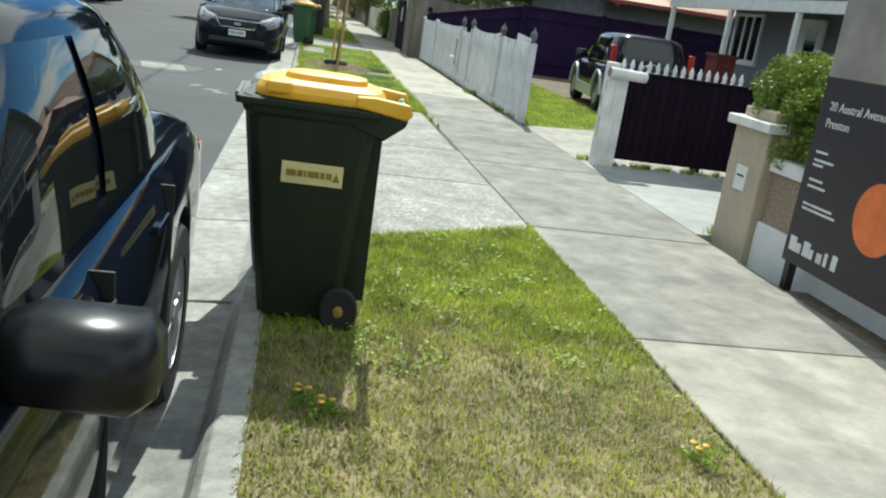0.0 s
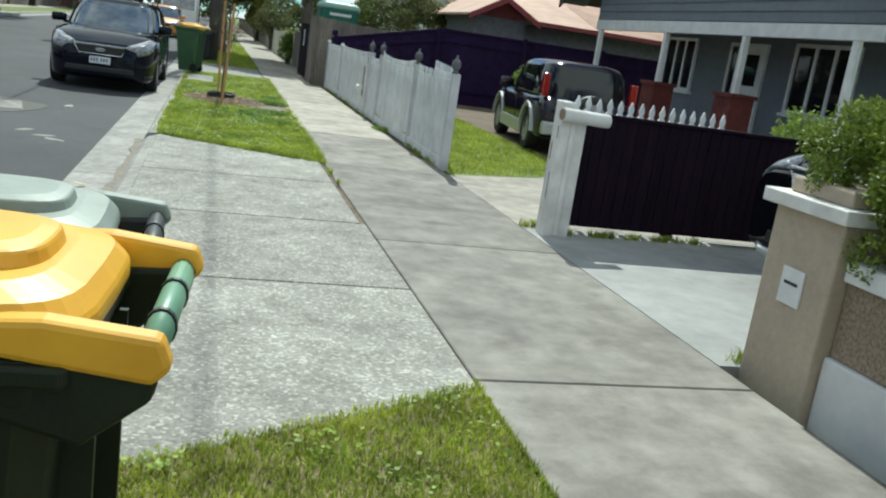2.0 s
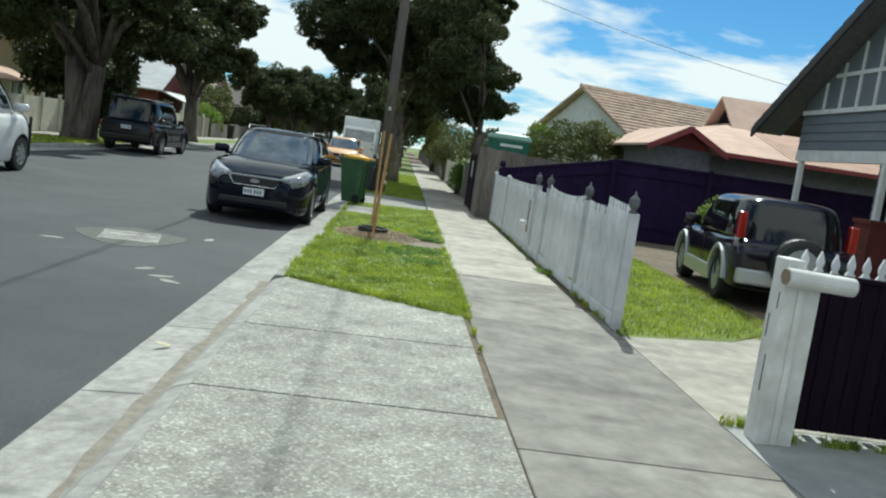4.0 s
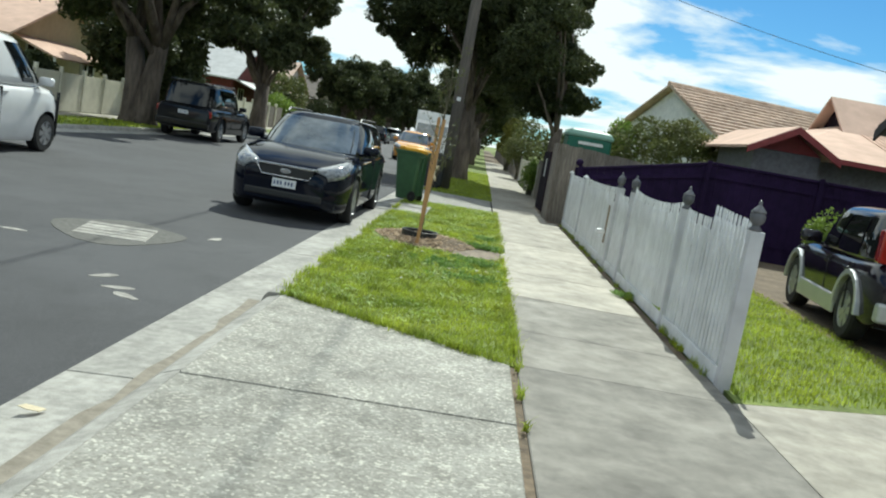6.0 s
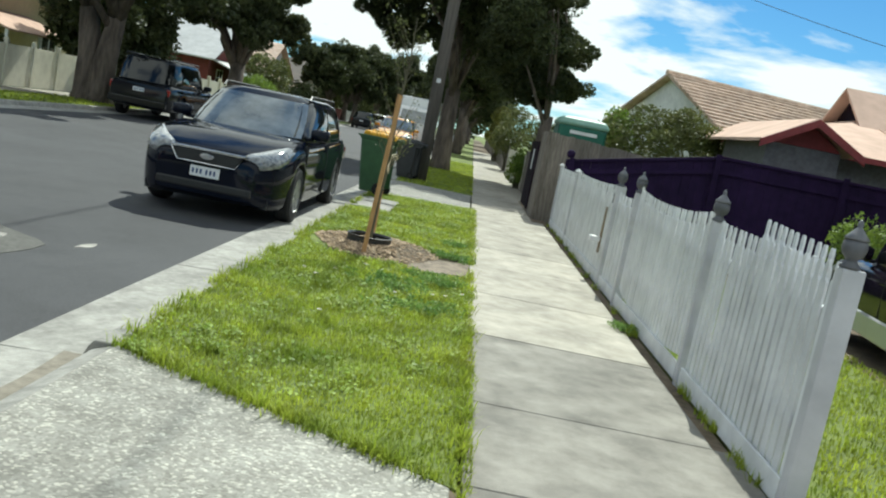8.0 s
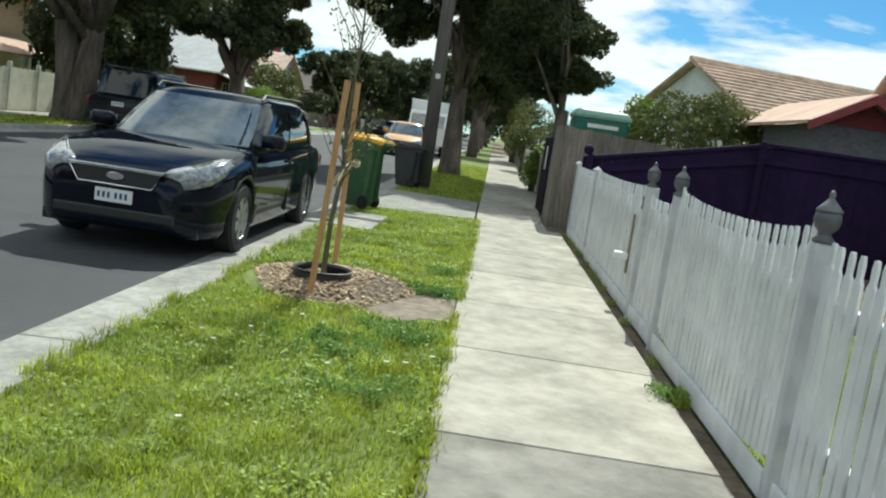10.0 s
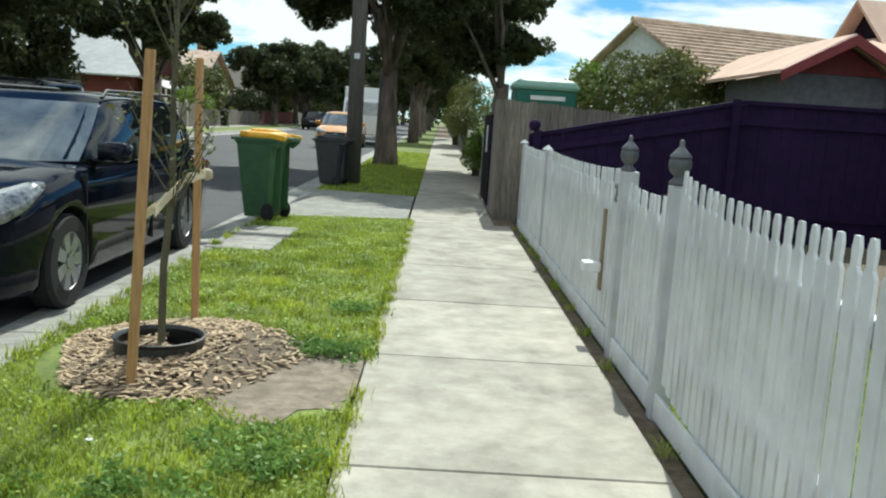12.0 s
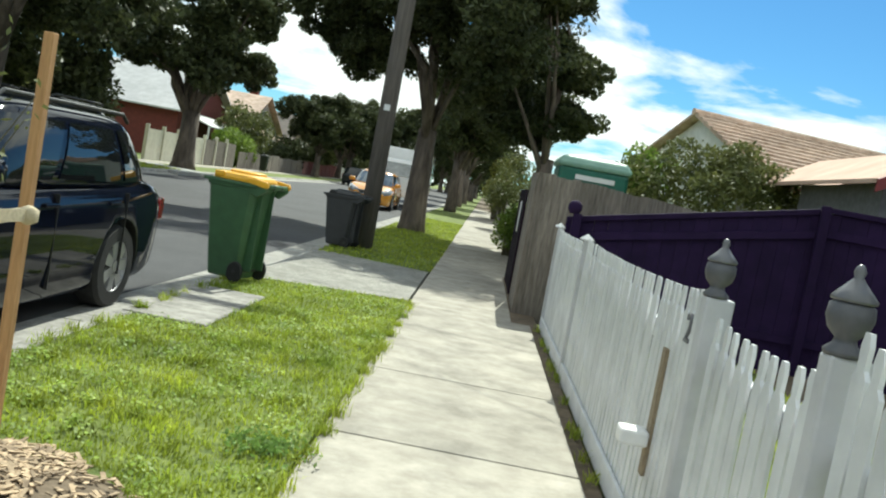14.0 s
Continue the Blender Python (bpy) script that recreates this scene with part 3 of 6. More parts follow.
# ---------- cars ----------
def wheel(parent, x, y, r, w, side, rim_mat=None, cap=False):
    """One wheel: tyre with rim and spokes; side is +1 or -1 for the outer face."""
    w2 = w / 2
    t = part("wheel", lathe(bmesh.new(), [(r * 0.62, -w2), (r * 0.93, -w2), (r, -w2 * 0.7), (r, w2 * 0.7), (r * 0.93, w2), (r * 0.62, w2)], 28, 'x', caps=False), M_RUBBER, parent, smooth=False)
    t.matrix_basis = pose(x, y, r)
    bm = lathe(bmesh.new(), [(r * 0.64, -w2 * 0.5), (r * 0.66, w2 * 0.93 * side), (r * 0.60, w2 * 0.95 * side), (r * 0.56, w2 * 0.55 * side), (0.03, w2 * 0.5 * side)], 24, 'x')
    part("rim", bm, rim_mat or M_ALLOY, t)
    for k in range(7):
        a = 2 * math.pi * k / 7
        c, s = math.cos(a), math.sin(a)
        q = [(r * 0.10, -0.032), (r * 0.60, -0.05), (r * 0.60, 0.05), (r * 0.10, 0.032)]
        poly = [(u * c - v * s, u * s + v * c) for u, v in q]
        part("spoke", prism(bmesh.new(), poly, w2 * 0.55 * side, w2 * 0.92 * side, 'x'), rim_mat or M_ALLOY, t)
    bm = bmesh.new()
    lathe(bm, [(r * 0.17, w2 * 0.5 * side), (r * 0.15, w2 * 0.98 * side), (r * 0.05, w2 * 1.0 * side)], 12, 'x')
    part("hub_cap", bm, rim_mat or M_ALLOY, t)
    return t


def car(name, m, L, W, H, paint, label, hood=0.24, deck=1.0, ws=(0.25, 0.42), rear=(0.86, 0.97), belt=0.62, wheels=(0.19, 0.78), wr=0.33,
        clear=0.17, panes=((0.03, 0.40), (0.43, 0.72), (0.75, 0.97)), lower=None, rails=False, plate=True, tumble=0.76, noseh=0.46, hoodh=0.60, grille=True, spare=False, rear_glass=True, group="", style="", nosew=0.62, mirror=None, shift=(0, 0, 0)):
    """A parked car with its nose towards -y: lofted body with cut wheel arches, cabin with panes, lamps, mirrors, wheels."""
    root = thing(name, m, label, "car", group)
    w = W / 2
    bz = belt * H
    hz, nz = hoodh * H, noseh * H
    # stations: y, top z, half width, bottom z
    st = [(0.000, nz - 0.10, nosew, clear + 0.08), (0.012, nz - 0.03, nosew * 0.6 + 0.358, clear + 0.03), (0.05, nz + 0.03, nosew * 0.3 + 0.704, clear), (0.12, (nz + hz) / 2 + 0.03, 0.98, clear - 0.01),
          (ws[0] - 0.02, hz, 1.0, clear), (ws[0] + 0.05, bz - 0.01, 1.0, clear), (0.5, bz, 1.0, clear), (rear[0] - 0.06, bz + 0.02, 1.0, clear), (0.93, (bz + 0.03) * deck, 0.97, clear + 0.02),
          (0.985, (bz - 0.02) * deck, 0.92, clear + 0.06), (1.0, (bz - 0.10) * deck, 0.86, clear + 0.16)]
    grid_y = np.linspace(0, 1, 241)
    kern = np.exp(-0.5 * (np.arange(-9, 10) / 3.6) ** 2)
    kern /= kern.sum()

    def smooth_line(i):
        v = np.interp(grid_y, [q[0] for q in st], [q[i] for q in st])
        sm_ = np.convolve(np.concatenate([2 * v[0] - v[9:0:-1], v, 2 * v[-1] - v[-2:-11:-1]]), kern, 'valid')
        return sm_
    top_l, wid_l, bot_l = smooth_line(1), smooth_line(2), smooth_line(3)

    def section(fy):
        """Half profile of the body at a fraction of its length, from under the sill up to the centre line."""
        zt, hw, zb = np.interp(fy, grid_y, top_l), w * np.interp(fy, grid_y, wid_l), np.interp(fy, grid_y, bot_l)
        h = zt - zb
        return [Vector((fx * hw, fy * L, zb + h * fz + dz)) for fx, fz, dz in (
            (0, 0, 0), (0.80, 0, 0), (0.93, 0.02, 0), (0.972, 0.10, 0), (0.99, 0.35, 0), (1.0, 0.58, 0), (0.994, 0.76, 0), (0.968, 0.89, 0),
            (0.915, 0.965, 0), (0.82, 1.0, 0.006), (0.60, 1.0, 0.020), (0.30, 1.0, 0.030), (0, 1.0, 0.034))]
    rings = []
    for fy in [0, 0.006, 0.014, 0.024, 0.036, 0.05, 0.065, 0.08] + [0.1 + 0.025 * k for k in range(33)] + [0.915, 0.93, 0.945, 0.96, 0.972, 0.982, 0.99, 0.996, 1.0]:
        half = section(fy)
        rings.append([tuple(q) for q in half] + [(-q.x, q.y, q.z) for q in half[-2:0:-1]])
    body = part("body", loft(bmesh.new(), rings), [paint, M_BLACK], root, smooth=True)
    cut = bmesh.new()
    for fy in wheels:
        lathe(cut, [(wr * 1.16, -w - 0.2), (wr * 1.16, -w + 0.30)], 28, 'x', (0, fy * L, wr))
        lathe(cut, [(wr * 1.16, w - 0.30), (wr * 1.16, w + 0.2)], 28, 'x', (0, fy * L, wr))
    cutter = part("cutter", cut, M_BLACK)
    md = body.modifiers.new("arches", 'BOOLEAN')
    md.object, md.operation, md.solver = cutter, 'DIFFERENCE', 'EXACT'
    body.parent = None
    bpy.context.view_layer.update()
    me = bpy.data.meshes.new_from_object(body.evaluated_get(bpy.context.evaluated_depsgraph_get()))
    body.modifiers.clear()
    body.data = me
    body.parent = root
    bpy.data.objects.remove(cutter)
    sm = body.modifiers.new("bevel", 'BEVEL')
    sm.width, sm.segments, sm.limit_method, sm.angle_limit = 0.012, 2, 'ANGLE', radians(40)
    def skin(fy, k, s):
        """A point just proud of the body skin, at station fy and profile position k."""
        sec = section(fy)
        p = sec[int(k)].lerp(sec[int(k) + 1], k - int(k))
        return Vector((s * (p.x + 0.012), p.y - 0.012 * (1 if fy < 0.06 else 0), p.z + 0.014))
    # cabin
    y1, y2, y3, y4 = ws[0] * L, ws[1] * L, rear[0] * L, rear[1] * L
    wb, wt = w * 0.925, w * tumble
    zb, zt = bz - 0.01, H

    NE = 4.5

    def level(v):
        """Front, rear, half width and height of the cabin's outline at v, from belt to roof."""
        bow = 0.02 * math.sin(math.pi * v)
        return y1 + (y2 - y1) * v - bow, y4 + (y3 - y4) * v + bow, wb + (wt - wb) * v + 0.03 * math.sin(math.pi * v), zb + (zt - 0.065 - zb) * v

    def cab(u, v, s):
        ya, yb, hw, z = level(v)
        y = ya + (yb - ya) * u
        q = min(abs(2 * u - 1), 0.999)
        return Vector((s * hw * (1 - q ** NE) ** (1 / NE), y, z))

    def cab_end(fx, v, rear_end):
        ya, yb, hw, z = level(v)
        d = (yb - ya) / 2 * (1 - min(abs(fx), 0.999) ** NE) ** (1 / NE)
        return Vector((fx * hw, (ya + yb) / 2 + (d if rear_end else -d), z))
    bm = bmesh.new()
    TN = 56

    def outline(v, k=1.0, dz=0.0):
        ya, yb, hw, z = level(v)
        out = []
        for i in range(TN):
            t = 2 * math.pi * (i + 0.5) / TN
            c, q = math.cos(t), math.sin(t)
            e = 2 / NE
            out.append((k * hw * math.copysign(abs(c) ** e, c), (ya + yb) / 2 + (1 - (1 - k) * 0.5) * (yb - ya) / 2 * math.copysign(abs(q) ** e, q), z + dz))
        return out
    loft(bm, [outline(v) for v in (0, 0.2, 0.4, 0.6, 0.8, 0.95)] + [outline(1.0, 0.97, 0.0), outline(1.0, 0.90, 0.025), outline(1.0, 0.76, 0.045), outline(1.0, 0.5, 0.06), outline(1.0, 0.15, 0.065)])
    part("cabin", bm, paint, root, smooth=True)
    # glass
    for s in (1, -1):
        for u0, u1 in panes:
            bm = bmesh.new()
            rows = [[bm.verts.new(cab(max(0.035, u0) + (min(0.965, u1) - max(0.035, u0)) * q / 6, v, s) + Vector((s * 0.007, 0, 0.003))) for q in range(7)] for v in (0.08, 0.3, 0.5, 0.7, 0.88)]
            for ra, rb in zip(rows, rows[1:]):
                for q in range(6):
                    bm.faces.new((ra[q], ra[q + 1], rb[q + 1], rb[q]))
            part("side_window", bm, M_SIDEGLASS, root, smooth=True)
    for nm, is_rear in (("windscreen", False),) + ((("rear_window", True),) if rear_glass else ()):
        bm = bmesh.new()
        rows = [[bm.verts.new(cab_end(fx, v, is_rear) + Vector((0, 0.008 if is_rear else -0.008, 0.006))) for fx in np.linspace(-0.86, 0.86, 13)] for v in (0.05, 0.25, 0.5, 0.75, 0.93)]
        for ra, rb in zip(rows, rows[1:]):
            for q in range(12):
                bm.faces.new((ra[q], ra[q + 1], rb[q + 1], rb[q]))
        part(nm, bm, M_SIDEGLASS if is_rear else M_GLAREGLASS, root, smooth=True)
    # lamps, grille, bumper, plates
    for s in (1, -1):
        bm = bmesh.new()
        rows = []
        for fy, k0, k1 in ((0.008, 6.5, 10.0), (0.026, 6.3, 9.95), (0.05, 6.3, 9.6), (0.085, 6.6, 9.2), (0.12, 7.2, 8.7), (0.14, 7.7, 8.2)):
            rows.append([bm.verts.new(skin(fy, k0 + (k1 - k0) * q / 4, s)) for q in range(5)])
        for ra, rb in zip(rows, rows[1:]):
            for q in range(4):
                bm.faces.new((ra[q], ra[q + 1], rb[q + 1], rb[q]))
        bmesh.ops.recalc_face_normals(bm, faces=bm.faces[:])
        bmesh.ops.solidify(bm, geom=bm.faces[:], thickness=0.02)
        part("headlight", bm, M_LAMP, root, "clear headlight", smooth=True)
        zt2 = bz * deck
        bm = boxm(s * w * 0.80, s * w * 0.93, 0.965 * L, 0.99 * L, zt2 - 0.30, zt2 - 0.10) if not spare else boxm(s * wt * 1.02, s * (wt + 0.12), y4 - 0.16, y4 - 0.02, bz + 0.02, zt - 0.22)
        part("tail_light", bm, M_TAIL, root, "red tail light", bevel=0.02)
        e = cab(0.10, 0.05, s)
        bm = bmesh.new()
        shell = [(-0.115, -0.06), (0.10, -0.075), (0.125, -0.05), (0.125, 0.035), (0.10, 0.07), (-0.06, 0.075), (-0.115, 0.05)]
        loft(bm, [[(s * px * k, py, pz * k) for px, pz in shell] for k, py in ((0.55, 0.0), (0.86, 0.025), (1.0, 0.07), (1.0, 0.15), (0.93, 0.16))])
        for v in bm.verts:
            v.co += Vector((e.x + s * (0.17 + shift[0]), e.y - 0.04 + shift[1], e.z + 0.08 + shift[2]))
        box(bm, min(e.x - s * 0.03, e.x + s * 0.10), max(e.x - s * 0.03, e.x + s * 0.10), e.y + 0.02 + shift[1], e.y + 0.08 + shift[1], e.z - 0.01 + shift[2], e.z + 0.03 + shift[2])
        part("wing_mirror", bm, mirror or paint, root, smooth=True)
        for u in (0.40, 0.68):
            e = cab(u, 0, s)
            part("door_handle", boxm(*sorted((s * (w * 0.97), s * (w * 1.005))), e.y - 0.12, e.y + 0.06, bz - 0.14, bz - 0.11), paint, root, bevel=0.008)
        for u in (0.0, 0.415, 0.735):
            e = cab(u, 0, s)
            part("door_seam", boxm(*sorted((s * w * 0.94, s * w * 1.001)), e.y - 0.004, e.y + 0.004, clear + 0.1, bz - 0.05), M_BLACK, root)
    if grille:
        poly = [(-w * 0.46, nz - 0.035), (w * 0.46, nz - 0.035), (w * 0.36, nz - 0.165), (-w * 0.36, nz - 0.165)]
        part("grille", prism(bmesh.new(), poly, -0.012, 0.08, 'y'), M_BLACK, root, bevel=0.01)
        loop = [(-w * 0.47, -0.018, nz - 0.03), (w * 0.47, -0.018, nz - 0.03), (w * 0.37, -0.018, nz - 0.168), (-w * 0.37, -0.018, nz - 0.168), (-w * 0.47, -0.018, nz - 0.03)]
        part("grille_surround", tube(bmesh.new(), loop, [0.009] * 5, 8), M_CHROME, root, "thin chrome grille surround", smooth=True)
        part("grille_trim", prism(bmesh.new(), [(-w * 0.48, nz - 0.008), (w * 0.48, nz - 0.008), (w * 0.47, nz - 0.036), (-w * 0.47, nz - 0.036)], -0.026, 0.08, 'y'), M_CHROME, root, "chrome grille trim", bevel=0.006)
        if style == "bars":
            for zz in (nz - 0.075, nz - 0.125):
                part("grille_bar", boxm(-w * 0.42, w * 0.42, -0.03, 0.02, zz - 0.016, zz + 0.016), M_CHROME, root, "broad chrome grille bar", bevel=0.008)
            ring = [(0.10 * math.cos(2 * math.pi * k / 24), -0.045, nz - 0.10 + 0.10 * math.sin(2 * math.pi * k / 24)) for k in range(25)]
            part("badge", tube(bmesh.new(), ring, [0.012] * 25, 8), M_CHROME, root, "round chrome badge", smooth=True)
            part("bumper_trim", tube(bmesh.new(), [(-w * 0.86, 0.10, clear + 0.13), (-w * 0.62, -0.02, clear + 0.06), (w * 0.62, -0.02, clear + 0.06), (w * 0.86, 0.10, clear + 0.13)], [0.03] * 4, 8), M_SILVER, root, "silver bumper trim", smooth=True)
        else:
            disc = [(0.075 * math.cos(2 * math.pi * k / 24), nz - 0.092 + 0.034 * math.sin(2 * math.pi * k / 24)) for k in range(24)]
            part("badge", prism(bmesh.new(), disc, -0.03, 0.0, 'y'), M_CHROME, root, "chrome oval badge", bevel=0.004)
    part("lower_intake", boxm(-w * 0.62, w * 0.62, -0.006, 0.1, clear + 0.12, clear + 0.22), M_BLACK, root, bevel=0.02)
    if plate:
        for yy, zz in ((-0.026, nz - 0.315), (L + 0.002, bz * deck - 0.28)):
            pl = part("number_plate", boxm(-0.16, 0.16, yy, yy + 0.02, zz, zz + 0.11), M_PLATE, root, "white number plate")
            for k in range(6):
                part("plate_mark", boxm(-0.138 + k * 0.043 + (0.02 if k > 2 else 0), -0.116 + k * 0.043 + (0.02 if k > 2 else 0), yy - 0.002 if yy < 1 else yy + 0.019, yy + 0.002 if yy < 1 else yy + 0.023, zz + 0.03, zz + 0.082), M_PLATEINK, pl)
    if rails:
        for s in (1, -1):
            part("roof_rail", tube(bmesh.new(), [(s * wt * 0.88, y2 + 0.15, zt - 0.05), (s * wt * 0.88, y2 + 0.25, zt + 0.008), (s * wt * 0.88, y3 - 0.2, zt + 0.008), (s * wt * 0.88, y3 - 0.1, zt - 0.05)], [0.016] * 4, 8), M_BLACK, root)
    if lower:
        for s in (1, -1):
            part("sill_trim", boxm(*sorted((s * w * 0.965, s * w * 1.02)), (wheels[0] * L + wr * 1.12), (wheels[1] * L - wr * 1.12), clear - 0.01, clear + 0.20), lower, root, "pale lower cladding", bevel=0.02)
            for fy in wheels:
                bm = bmesh.new()
                arc = [(fy * L + wr * k * math.cos(a), wr + wr * k * math.sin(a)) for k, aa in ((1.34, range(0, 11)), (1.14, range(10, -1, -1))) for a in [math.pi * q / 10 for q in aa]]
                part("arch_flare", prism(bm, arc, *sorted((s * w * 0.94, s * w * 1.03)), 'x'), lower, root, "pale wheel-arch flare", bevel=0.01)
        part("front_bumper", boxm(-w * 0.86, w * 0.86, -0.03, 0.12, clear + 0.03, clear + 0.22), lower, root, bevel=0.03)
        part("rear_bumper", boxm(-w * 0.9, w * 0.9, L - 0.10, L + 0.05, clear + 0.10, clear + 0.30), lower, root, bevel=0.03)
    if spare:
        sp = part("spare_wheel_cover", lathe(bmesh.new(), [(0.30, L - 0.02), (0.34, L + 0.02), (0.34, L + 0.16), (0.29, L + 0.20), (0.05, L + 0.20)], 28, 'y', (0, 0, bz - 0.22)), M_BLACK, root, bevel=0.01)
        part("spare_wheel_disc", lathe(bmesh.new(), [(0.22, L + 0.19), (0.21, L + 0.212)], 24, 'y', (0, 0, bz - 0.22)), M_ALLOY, sp)
    for fy in wheels:
        for s in (1, -1):
            wheel(root, s * (w - 0.11), fy * L, wr, 0.20, s)
    part("underbody", boxm(-w * 0.8, w * 0.8, 0.15, L - 0.2, clear + 0.02, clear + 0.12), M_BLACK, root)
    return root


car("wagon_car", pose(-0.44, 18.2, ROAD), 4.66, 1.72, 1.50, M_NAVY, "dark navy station wagon parked facing along the kerb", ws=(0.25, 0.43), rear=(0.90, 0.985), belt=0.64, rails=True, hoodh=0.64, noseh=0.50, wheels=(0.195, 0.785))
car("sedan_car", pose(-0.345, 0.05, ROAD), 4.45, 1.76, 1.44, M_NAVY, "dark navy sedan parked tight against the kerb", ws=(0.27, 0.44), rear=(0.74, 0.86), belt=0.64, hoodh=0.62, noseh=0.48, deck=0.98, mirror=M_TRIM, shift=(0.02, 0.26, -0.12), panes=((0.03, 0.45), (0.49, 0.82), (0.84, 0.95)))
car("small_offroader", pose(7.28, 18.75, 0.0, 0, 0, 173), 3.75, 1.56, 1.44, M_PLUM, "dark plum small off-roader with pale lower cladding on the lawn", ws=(0.27, 0.40), rear=(0.90, 0.97), belt=0.60, wr=0.32, clear=0.22, lower=M_SILVER, spare=True, rails=False, wheels=(0.19, 0.80), tumble=0.80)
car("driveway_car", pose(5.33, 7.72, 0.0, 0, 0, -90), 4.7, 1.86, 1.62, M_BLACKCAR, "black off-road wagon nosing out of the driveway", ws=(0.27, 0.42), rear=(0.90, 0.97), belt=0.62, wr=0.36, clear=0.22, wheels=(0.19, 0.79), noseh=0.58, hoodh=0.64, nosew=0.86, style="bars")
car("offroad_wagon", pose(-7.3, 38.4, ROAD, 0, 0, 180), 4.85, 1.88, 1.82, M_DGREY, "dark grey off-road wagon parked across the street", ws=(0.25, 0.37), rear=(0.93, 0.985), belt=0.58, wr=0.38, clear=0.28, spare=False, rails=True, tumble=0.82, lower=M_DGREY)
car("white_van", pose(-6.35, 22.3, ROAD, 0, 0, 180), 4.9, 1.9, 1.9, M_WHITECAR, "white delivery van parked across the street", ws=(0.10, 0.27), rear=(0.97, 1.0), belt=0.58, wr=0.33, wheels=(0.17, 0.80), panes=((0.03, 0.25),), hoodh=0.56, noseh=0.46)
car("orange_car", pose(-1.25, 48.0, ROAD), 4.3, 1.8, 1.50, M_ORANGE, "orange and white car parked beyond the street tree", ws=(0.22, 0.42), rear=(0.88, 0.98))

# silt line where the gutter tray meets the crossing, and chalky paint smudges on the asphalt
rng = np.random.default_rng(8)
edge = [(0.600 + rng.uniform(-0.03, 0.035), y) for y in np.arange(7.0, 13.1, 0.25)]
edge += [(0.672 + rng.uniform(-0.01, 0.012), y) for y in np.arange(13.0, 6.9, -0.25)]
slab_poly("gutter_silt", edge, ROAD, ROAD + 0.038, M_SILT, "thin line of silt along the gutter", "dirt")
for sx, sy, sa in ((-0.32, 12.75, 20), (-0.55, 13.05, 60), (-0.18, 12.55, -30), (-1.9, 14.2, 10), (-0.5, 15.6, 80)):
    sm = [(0.10 * (1 + 0.5 * rng.uniform()) * math.cos(a), 0.03 * (1 + rng.uniform()) * math.sin(a)) for a in [k * math.pi / 6 for k in range(12)]]
    c, sn = math.cos(radians(sa)), math.sin(radians(sa))
    tagged(part("paint_smudge", prism(bmesh.new(), [(sx + u * c - v * sn, sy + u * sn + v * c) for u, v in sm], ROAD - 0.01, ROAD + 0.003, 'z'), M_PATCH), "pale chalky smudge on the asphalt", "road mark", kind="structure")
